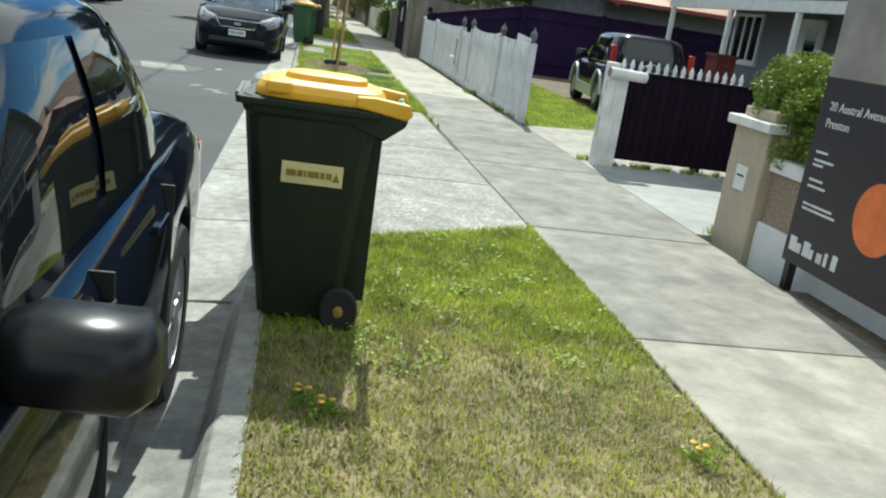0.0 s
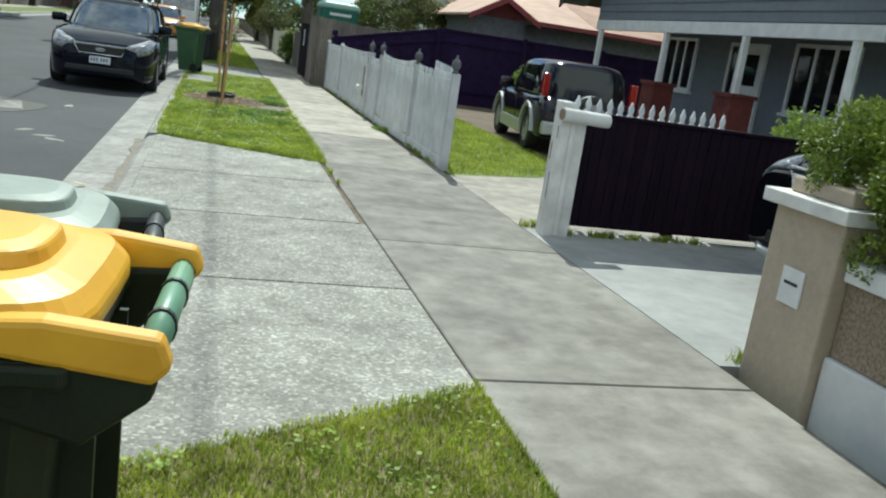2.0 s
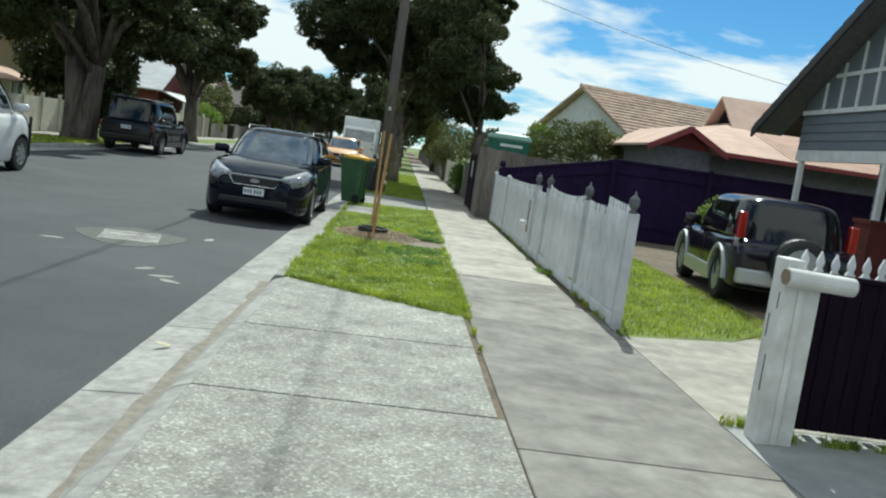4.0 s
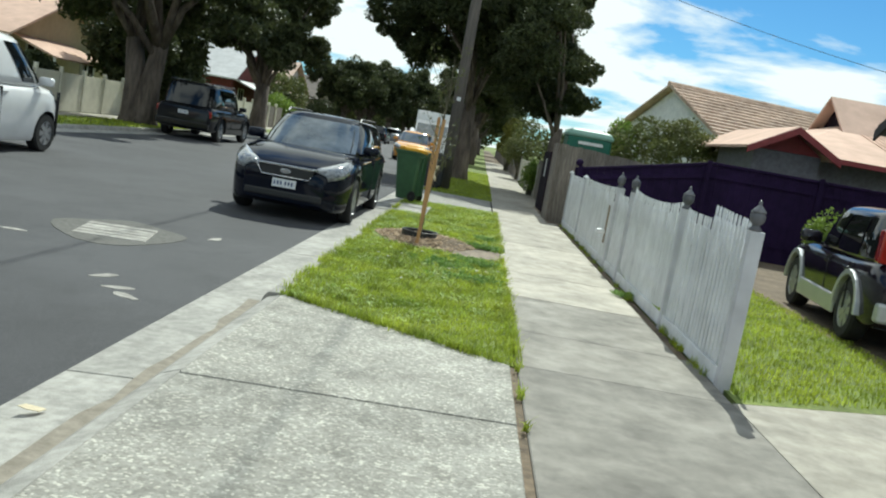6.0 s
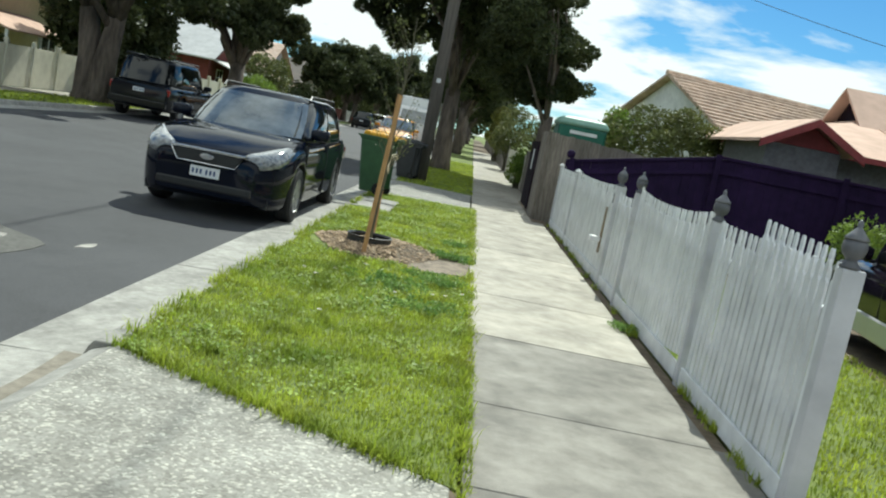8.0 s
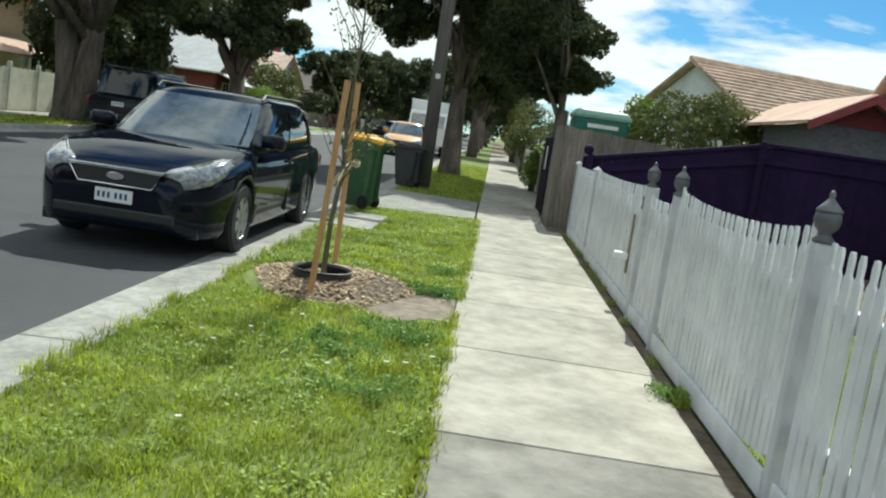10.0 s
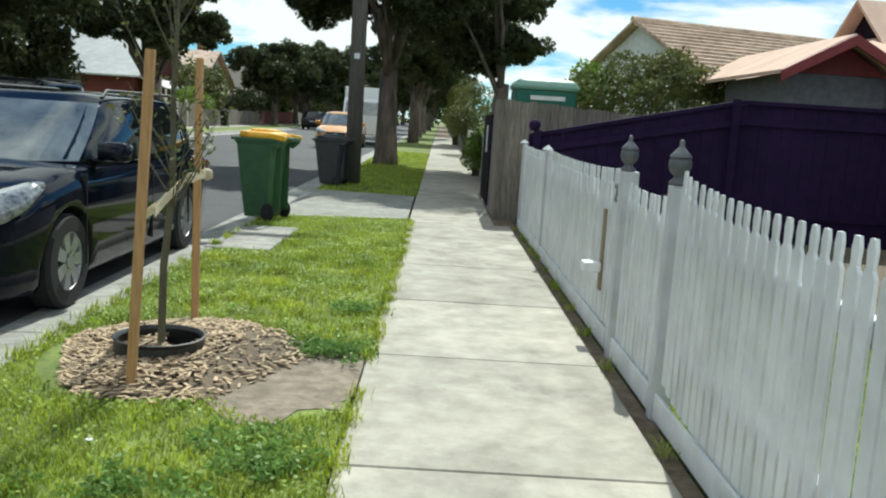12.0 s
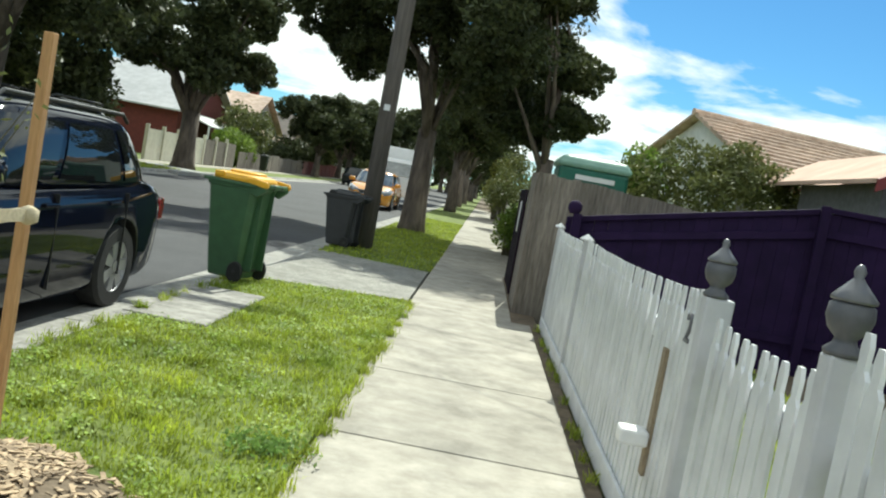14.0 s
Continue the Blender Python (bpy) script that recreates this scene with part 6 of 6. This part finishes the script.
def shrub(name, m, label, n, rx, ry, z0, z1, cs, leaves, ls, material, seed, category="shrub"):
    root = thing(name, m, label, category)
    rng = np.random.default_rng(seed)
    cl = crown(seed, n, rx, ry, z0, z1, cs, flat=0.9)
    for c in cl[:10]:
        bm = tube(bmesh.new(), [(rng.normal() * 0.06, rng.normal() * 0.06, -0.1), (c[0] * 0.5, c[1] * 0.5, c[2] * 0.5), (c[0], c[1], c[2])], [0.035, 0.02, 0.006], 6)
        part("stem", bm, M_STEM, root)
    cl = np.asarray(cl)
    foliage("leaves", cl[:, :3], cl[:, 3:], leaves, ls, material, root, seed + 1)
    return root


shrub("overhanging_shrub", pose(3.75, 60.0, 0), "yellow-green shrub leaning over the footpath edge", 12, 0.6, 1.4, 0.6, 3.0, 0.5, 9000, 0.08, M_YLEAF, 77)
shrub("shrub", pose(7.45, 30.5, 0), "olive shrub with dry seed heads behind the fences", 34, 2.0, 1.3, 0.9, 2.95, 0.42, 13000, 0.05, M_LEAF2, 81)
shrub("shrub", pose(6.0, 31.5, 0), "spiky pale shrub behind the fences", 10, 0.5, 0.5, 1.0, 2.9, 0.35, 2500, 0.06, M_LEAF3, 82)
shrub("shrub", pose(3.85, 34.5, 0), "low bright shrub beside the footpath", 10, 0.25, 0.9, 0.2, 1.2, 0.3, 3000, 0.04, M_LEAF3, 83)
shrub("shrub", pose(4.0, 47, 0), "olive bush beside the footpath", 14, 0.8, 1.4, 0.8, 3.0, 0.5, 6000, 0.05, M_LEAF2, 84)
shrub("shrub", pose(8.0, 10.5, 0), "leafy garden shrub behind the dark gate", 20, 1.2, 0.6, 0.5, 1.4, 0.3, 6000, 0.03, M_LEAF3, 85)
shrub("shrub", pose(8.6, 22.5, 0), "low green shrub against the dark fence", 12, 0.5, 0.7, 0.2, 1.2, 0.3, 3500, 0.035, M_LEAF3, 86)

# ---------- pole and wires ----------
pole = thing("power_pole", pose(1.26, 29.9, 0), "dark weathered timber power pole", "pole")
part("shaft", tube(bmesh.new(), [(0, 0, -0.2), (0, 0, 4), (0.02, 0, 9.5)], [0.155, 0.14, 0.115], 14), M_POLE, pole, smooth=True)
part("pole_tag", boxm(-0.05, 0.05, -0.165, -0.14, 2.35, 2.45), M_PLATE, pole)
part("crossarm", boxm(-1.7, 1.7, -0.06, 0.06, 8.62, 8.74), M_POLE, pole)
def wire(p0, p1, sag, label="thin black overhead wire", r=0.006):
    p0, p1 = Vector(p0), Vector(p1)
    pts = [p0.lerp(p1, t / 14) - Vector((0, 0, sag * 4 * (t / 14) * (1 - t / 14))) for t in range(15)]
    ob = part("overhead_wire", tube(bmesh.new(), pts, [r] * 15, 6), M_CABLE)
    return tagged(ob, label, "wire")
wire((2.42, 29.9, 8.75), (2.42, -14, 8.75), 0.4, r=0.012)
wire((-0.2, 29.9, 8.75), (-0.2, -14, 8.75), 0.4, r=0.014)
wire((1.26, 29.9, 7.2), (11.0, 24.0, 3.9), 0.3)
wire((1.26, 29.9, 7.3), (14.5, 15.0, 4.6), 0.3)
wire((1.26, 29.9, 8.7), (1.4, 75, 8.7), 0.5)

# ---------- across the street ----------
lf = thing("cream_front_fence", pose(-11.7, 20.0, 0), "cream painted fence of panels and posts across the street", "fence")
for k in range(14):
    part("panel", boxm(-0.02, 0.02, k * 1.6 + 0.07, k * 1.6 + 1.53, 0.0, 1.25), M_LFENCE, lf, bevel=0.006)
    part("post", boxm(-0.06, 0.06, k * 1.6 - 0.06, k * 1.6 + 0.06, -0.1, 1.42), M_LFENCE, lf, bevel=0.02)
lf2 = thing("grey_front_fence", pose(-11.7, 52.0, 0), "pale grey panel fence across the street", "fence")
for k in range(7):
    part("panel", boxm(-0.02, 0.02, k * 1.9 + 0.09, k * 1.9 + 1.81, 0.0, 1.35), M_PALING if k > 3 else M_LFENCE, lf2)
    part("post", boxm(-0.08, 0.08, k * 1.9 - 0.08, k * 1.9 + 0.08, -0.1, 1.55), M_LFENCE, lf2, bevel=0.02)
def far_house(m, L, D, wall_h, rise, wall_mat, roof_mat, label, porch=True, chimney=False):
    """House facing +x: length L along y, depth D, gable to the street."""
    h = thing("house", m, label, "house")
    part("wall_shell", prism(bmesh.new(), [(-L / 2, -0.2), (L / 2, -0.2), (L / 2, wall_h), (0, wall_h + rise * 0.92), (-L / 2, wall_h)], -D, 0, 'x'), wall_mat, h)
    for s in (1, -1):
        part("roof", prism(bmesh.new(), [(0, wall_h + rise), (s * (L / 2 + 0.5), wall_h - 0.15), (s * (L / 2 + 0.5), wall_h - 0.25), (0, wall_h + rise - 0.1)], -D - 0.3, 0.5, 'x'), roof_mat, h)
    if porch:
        part("porch_roof", prism(bmesh.new(), [(0.0, wall_h - 0.1), (1.9, wall_h - 0.75), (1.9, wall_h - 0.82), (0.0, wall_h - 0.2)], -L * 0.45, L * 0.1, 'y'), roof_mat, h)
        for yy in (-L * 0.44, -L * 0.18, L * 0.09):
            part("porch_post", boxm(1.72, 1.82, yy - 0.05, yy + 0.05, -0.1, wall_h - 0.78), M_WHITE, h)
    for yy in (-L * 0.25, L * 0.28):
        wn_ = part("window", boxm(0.01, 0.04, yy - 0.6, yy + 0.6, 0.9, 2.1), M_GLASS, h)
        for a in ((yy - 0.68, yy - 0.6, 0.82, 2.18), (yy + 0.6, yy + 0.68, 0.82, 2.18), (yy - 0.6, yy + 0.6, 2.1, 2.18), (yy - 0.6, yy + 0.6, 0.82, 0.9), (yy - 0.03, yy + 0.03, 0.9, 2.1)):
            part("window_frame", boxm(0.01, 0.07, *a), M_WHITE, wn_)
    if chimney:
        part("chimney", boxm(-2.0, -1.3, L * 0.2, L * 0.2 + 0.6, wall_h, wall_h + rise + 1.0), M_BRICK, h)
    return h
far_house(pose(-16.5, 43.8, 0), 9, 12, 2.5, 1.9, M_YWALL, M_TIN, "pale yellow house with a pinkish roof and porch")
far_house(pose(-15.5, 70.5, 0), 10, 12, 2.9, 2.6, M_BRICK, M_GREYTIN, "brick house with a pale metal roof", chimney=True)
far_house(pose(-15.5, 84.0, 0), 10, 12, 3.0, 2.6, M_WHITE, M_TILE, "white house with a tiled roof down the street", chimney=True)
far_house(pose(-15.5, 99.0, 0), 10, 12, 2.9, 2.4, M_YWALL, M_DTILE, "house with a dark roof far down the street")
far_house(pose(-15.5, 116.0, 0), 10, 12, 2.9, 2.4, M_BRICK, M_TILE, "brick house far down the street")
ff = thing("low_front_fence", pose(-11.7, 66.0, 0), "low timber front fences down the far side of the street", "fence")
for k in range(40):
    part("panel", boxm(-0.03, 0.03, k * 2.0 + 0.04, k * 2.0 + 1.96, -0.1, 1.05 + random.uniform(-0.06, 0.06)), (M_PALING, M_BRICK, M_LFENCE)[(k // 9) % 3], ff)
for k in range(9):
    shrub("shrub", pose(-12.9 + random.uniform(-0.4, 0.4), 72 + k * 9.0, 0), "dark garden shrubs far down the street", 14, 1.0, 3.8, 0.4, random.uniform(2.2, 4.2), 0.9, 3500, 0.14, M_LEAF if k % 3 else M_LEAF2, 140 + k)
far_house(pose(-16.5, 20.0, 0), 11, 12, 3.0, 2.4, M_BRICK, M_DTILE, "brick house across the street")
far_house(pose(-16.0, 0.0, 0), 11, 12, 3.0, 2.4, M_BRICK, M_TILE, "brick house across the street")
shrub("shrub", pose(-12.8, 33, 0), "dark garden shrubs behind the cream fence", 20, 0.8, 3.0, 0.3, 1.5, 0.5, 9000, 0.08, M_LEAF, 91)
shrub("shrub", pose(-12.6, 44, 0), "dense dark garden trees behind the fence", 26, 1.6, 5.0, 0.5, 5.4, 1.2, 28000, 0.13, M_LEAF, 92)
shrub("shrub", pose(-12.6, 68, 0), "bright garden shrubs across the street", 16, 0.8, 4.0, 0.2, 2.2, 0.6, 5000, 0.09, M_LEAF3, 93)
wheelie_bin(pose(-10.9, 69.0, 0, 0, 0, 90), M_BINSHADE, M_BINDARK, "dark green wheelie bin across the street", False, "kerbside bins")
car("far_car", pose(-6.9, 84, ROAD, 0, 0, 180), 4.3, 1.75, 1.45, M_DGREY, "dark car parked far down the street")
car("far_car", pose(-6.9, 96, ROAD, 0, 0, 180), 4.3, 1.75, 1.45, M_SILVER, "silver car parked far down the street")
truck = thing("white_truck", pose(-0.8, 54.5, ROAD), "white box truck parked beyond the street trees", "truck")
part("box_body", boxm(-1.05, 1.05, 1.6, 6.0, 0.7, 2.75), M_WHITECAR, truck, bevel=0.04)
part("cab", prism(bmesh.new(), [(0.0, 0.5), (1.5, 0.5), (1.5, 2.2), (0.6, 2.2), (0.05, 1.4)], -0.95, 0.95, 'x'), M_WHITECAR, truck, bevel=0.05)
part("windscreen", prism(bmesh.new(), [(0.08, 1.42), (0.57, 2.1), (0.55, 2.12), (0.04, 1.43)], -0.85, 0.85, 'x'), M_GLAREGLASS, truck)
for s in (1, -1):
    for yy in (0.8, 4.9):
        wheel(truck, s * 0.85, yy, 0.38, 0.24, s)
# ---------- grass and weeds ----------
def scatter(poly_fn, x0, x1, y0, y1, n, seed):
    rng = np.random.default_rng(seed)
    p = np.stack([rng.uniform(x0, x1, n), rng.uniform(y0, y1, n), np.full(n, -0.008)], 1)
    return p[poly_fn(p[:, 0], p[:, 1])]


def edge_a(x, y):
    return y < 5.30 + (x - 0.80) * 0.529 + 0.02


def edge_b(x, y):
    return (y > 13.02 - (x - 0.80) * 0.506 - 0.03) & (y < 24.1 + (x - 0.8) * 0.26) & ~((x > 0.72) & (x < 1.36) & (y > 21.3) & (y < 23.0)) & (((x - 1.55) / 0.66) ** 2 + ((y - 17.75) / 0.80) ** 2 > 1) & (((x - 2.22) / 0.40) ** 2 + ((y - 17.5) / 0.64) ** 2 > 1)


rngg = np.random.default_rng(3)
pa = np.concatenate([scatter(edge_a, 0.80, 2.56, 1.2, 6.3, 62000, 1), scatter(edge_a, 0.80, 2.56, 3.9, 6.3, 16000, 19)])
dry = rngg.uniform(size=len(pa)) < np.clip((4.35 - pa[:, 1] + 0.25 * np.sin(pa[:, 0] * 5)) * 0.9, 0.06, 0.64)
bare = np.sin(pa[:, 0] * 9 + 2 * np.sin(pa[:, 1] * 7)) * np.sin(pa[:, 1] * 8 + 1.5 * np.sin(pa[:, 0] * 11)) + rngg.normal(size=len(pa)) * 0.35
keep = (bare < 0.85) | (pa[:, 1] > 4.3)
pa, dry = pa[keep], dry[keep]
blades("grass_1", pa[~dry], 0.035, 0.005, M_GRASS, 2, 0.8, "short green grass on the nature strip")
blades("straw_grass", pa[dry], 0.028, 0.0065, M_STRAW, 4, 1.3, "dry straw-coloured grass on the nature strip")
pb = scatter(edge_b, 0.80, 2.60, 11.9, 18.5, 50000, 5)
blades("grass_2", pb, 0.034, 0.0065, M_GRASS, 6, 0.8, "lush green grass on the nature strip")
pc = scatter(edge_b, 0.80, 2.58, 18.5, 24.6, 26000, 7)
blades("grass_3", pc, 0.034, 0.008, M_GRASS, 8, 0.8, "lush green grass on the nature strip")
pl_ = scatter(lambda x, y: y > 12.3 + np.clip(x - 4.05, 0, 9) * 0.45, 4.06, 6.2, 12.2, 24.4, 30000, 9)
blades("lawn_grass", pl_, 0.045, 0.010, M_GRASS, 10, 0.8, "green front lawn grass")
pd = scatter(lambda x, y: y > 28.0, 0.82, 2.58, 28, 46, 14000, 11)
blades("grass_4", pd, 0.05, 0.014, M_GRASS, 12, 0.8, "shaded grass under the street trees")
pe = scatter(lambda x, y: x > -99, -10.3, -8.45, 15, 48, 9000, 13)
blades("far_grass", pe, 0.06, 0.03, M_GRASS, 14, 0.8, "grass on the far nature strip")
# longer clumps through the nature strip
rng = np.random.default_rng(25)
cl = []
for _ in range(150):
    c = np.array([rng.uniform(0.95, 2.5), rng.uniform(13.2, 22.5), -0.006])
    if ((c[0] - 1.55) / 0.75) ** 2 + ((c[1] - 17.75) / 0.9) ** 2 > 1 and not (c[0] < 1.45 and c[1] > 21):
        cl.append(c + rng.normal(size=(60, 3)) * np.array([0.06, 0.06, 0]))
cl = np.concatenate(cl)
blades("long_grass", cl[edge_b(cl[:, 0], cl[:, 1])], 0.062, 0.007, M_GRASS, 26, 1.2, "longer grass clumps on the nature strip")
# clover and other flat broad leaves in patches
def clover(name, x0, x1, y0, y1, patches, per, seed, inside):
    rng = np.random.default_rng(seed)
    c = np.stack([rng.uniform(x0, x1, patches), rng.uniform(y0, y1, patches)], 1)
    p = (c[:, None, :] + rng.normal(size=(patches, per, 2)) * rng.uniform(0.03, 0.13, (patches, 1, 1))).reshape(-1, 2)
    p = p[inside(p[:, 0], p[:, 1]) & (p[:, 0] > x0) & (p[:, 0] < x1)]
    n = len(p)
    z = rng.uniform(0.012, 0.045, n)
    az, r = rng.uniform(0, 6.283, n), rng.uniform(0.006, 0.011, n)
    tilt = rng.normal(size=(n, 2)) * 0.35
    V = []
    for k in range(5):
        a = az + 2 * np.pi * k / 5
        dx, dy = r * np.cos(a), r * np.sin(a)
        V.append(np.stack([p[:, 0] + dx, p[:, 1] + dy, z + dx * tilt[:, 0] + dy * tilt[:, 1]], 1))
    me = bpy.data.meshes.new(name)
    me.from_pydata(np.stack(V, 1).reshape(-1, 3).tolist(), [], [tuple(range(5 * q, 5 * q + 5)) for q in range(n)])
    me.materials.append(M_CLOVER)
    return tagged(new(name, me), "patches of small broad-leaved clover in the grass", "clover", kind="stuff")


clover("clover_1", 0.85, 2.52, 3.6, 6.1, 34, 40, 51, edge_a)
clover("clover_2", 0.85, 2.56, 12.2, 24.2, 230, 55, 52, edge_b)
rng = np.random.default_rng(53)
for _ in range(9):
    dz_, dxx, dyy = 0.05, rng.uniform(1.2, 2.5), rng.uniform(13.4, 16.6)
    fl = thing("daisy", pose(dxx, dyy, 0.0), "tiny white daisy in the grass", "flower", "daisies")
    part("stalk", tube(bmesh.new(), [(0, 0, -0.01), (0, 0, dz_)], [0.0015, 0.0012], 5), M_WEED, fl)
    petals = [((0.017 if k % 2 else 0.008) * math.cos(k * math.pi / 10), (0.017 if k % 2 else 0.008) * math.sin(k * math.pi / 10)) for k in range(20)]
    part("petal_head", prism(bmesh.new(), petals, dz_, dz_ + 0.003, 'z'), M_WHITE, fl)
    part("centre", lathe(bmesh.new(), [(0.005, dz_ + 0.003), (0.002, dz_ + 0.006)], 8, 'z'), M_LIDY, fl)
for fx_, fy_ in ((0.98, 3.30), (1.06, 3.22), (2.35, 3.05)):
    fl = thing("yellow_weed", pose(fx_, fy_, 0.0), "small weed with yellow flowers in dry grass", "weed", "yellow weeds")
    cc = np.random.default_rng(int(fx_ * 100)).normal(size=(14, 3)) * np.array([0.035, 0.035, 0.0]) + np.array([0, 0, 0.025])
    foliage("leaves", cc, np.full((14, 3), 0.02), 120, 0.012, M_CLOVER, fl, int(fy_ * 100))
    for q in range(3):
        a = q * 2.1
        part("flower", lathe(bmesh.new(), [(0.004, 0.055), (0.012, 0.062), (0.004, 0.066)], 9, 'z', (0.025 * math.cos(a), 0.025 * math.sin(a), 0)), M_LIDY, fl)
        part("stalk", tube(bmesh.new(), [(0, 0, -0.01), (0.025 * math.cos(a), 0.025 * math.sin(a), 0.057)], [0.0015, 0.0012], 5), M_WEED, fl)
# tufts along the edges
rng = np.random.default_rng(15)
tuft = []
for (x0, y0, x1, y1, n, sp) in ((0.80, 13.02, 2.5, 12.12, 46, 0.03), (2.55, 12.2, 2.60, 24.4, 90, 0.025), (3.93, 18.4, 3.95, 24.2, 10, 0.02), (3.90, 15.8, 3.95, 16.1, 6, 0.03), (2.545, 7.0, 2.55, 12.0, 4, 0.010), (0.80, 13.1, 0.80, 24.0, 70, 0.025), (4.25, 9.5, 5.6, 9.6, 20, 0.02), (3.95, 12.6, 3.97, 14.4, 14, 0.02), (4.1, 6.63, 4.3, 6.7, 7, 0.03), (3.90, 15.0, 3.94, 24.2, 8, 0.02), (4.0, 9.72, 4.3, 9.74, 8, 0.02)):
    for _ in range(n):
        t = rng.uniform()
        c = np.array([x0 + (x1 - x0) * t, y0 + (y1 - y0) * t, -0.004])
        tuft.append(c + rng.normal(size=(26, 3)) * np.array([sp, sp, 0]))
blades("edge_tufts", np.concatenate(tuft), 0.07, 0.006, M_GRASS, 16, 1.0, "grass tufts overhanging the paving edges")
for wx, wy, ww, wn2 in ((2.36, 17.95, 0.16, 700), (2.30, 16.45, 0.18, 800), (1.95, 15.9, 0.22, 700), (2.35, 19.0, 0.12, 300), (2.2, 15.2, 0.2, 400), (3.86, 15.95, 0.07, 240)):
    wd = thing("weed_clump", pose(wx, wy, 0), "low clump of broad-leaved weeds in the grass", "weed", "weeds")
    cc = np.random.default_rng(int(wx * 1000 + wy)).normal(size=(40, 3)) * np.array([ww * 0.75, ww * 0.75, 0.0]) + np.array([0, 0, 0.035])
    foliage("leaves", cc, np.full((40, 3), 1.0) * np.array([0.06, 0.06, 0.025]), wn2 * 2, 0.014, M_WEED, wd, int(wy * 10))
for lx, ly, lz in ((2.05, 2.2, 0), (0.40, 10.2, -0.09)):
    lf_ = thing("fallen_leaf", pose(lx, ly, lz + 0.01, 8, 12, 40), "dry pale fallen leaf", "leaf")
    part("blade", prism(bmesh.new(), [(-0.06, 0), (-0.02, 0.03), (0.05, 0.012), (0.06, 0), (0.02, -0.03), (-0.03, -0.02)], 0, 0.003, 'z'), M_TIE, lf_)

# distant belt of trees that closes the view
rng = np.random.default_rng(77)
bc = [(rng.uniform(-150, 150), rng.uniform(205, 230), rng.uniform(1.5, 7)) for _ in range(160)] + [(rng.uniform(-60, -34), rng.uniform(-40, 205), rng.uniform(1, 6)) for _ in range(150)] + [(rng.uniform(42, 70), rng.uniform(-40, 205), rng.uniform(1, 5)) for _ in range(110)]
far = foliage("far_trees", bc, np.stack([rng.uniform(3, 5, len(bc)), rng.uniform(3, 5, len(bc)), rng.uniform(1.5, 3, len(bc))], 1), 60000, 0.75, M_LEAF, None, 78)
tagged(far, "distant belt of dark suburban trees", "trees", kind="stuff")
# front gable wing of the tin-roofed house, with an oxide red barge
WGX = 8.9
part("wing_wall", boxm(WGX - 0.75, WGX + 0.75, 26.6, 29.5, -0.2, 2.36), M_GREY, pink)
for s in (1, -1):
    part("wing_roof", prism(bmesh.new(), [(WGX, 2.95), (WGX + s * 1.0, 2.38), (WGX + s * 1.0, 2.32), (WGX, 2.89)], 26.2, 31.0, 'y'), M_TIN, pink)
    part("barge_board", prism(bmesh.new(), [(WGX, 2.93), (WGX + s * 1.04, 2.36), (WGX + s * 1.04, 2.20), (WGX, 2.77)], 26.12, 26.19, 'y'), M_RED, pink)
part("wing_gable", prism(bmesh.new(), [(WGX - 0.75, 2.37), (WGX + 0.75, 2.37), (WGX, 2.86)], 26.6, 26.8, 'y'), M_RED, pink)
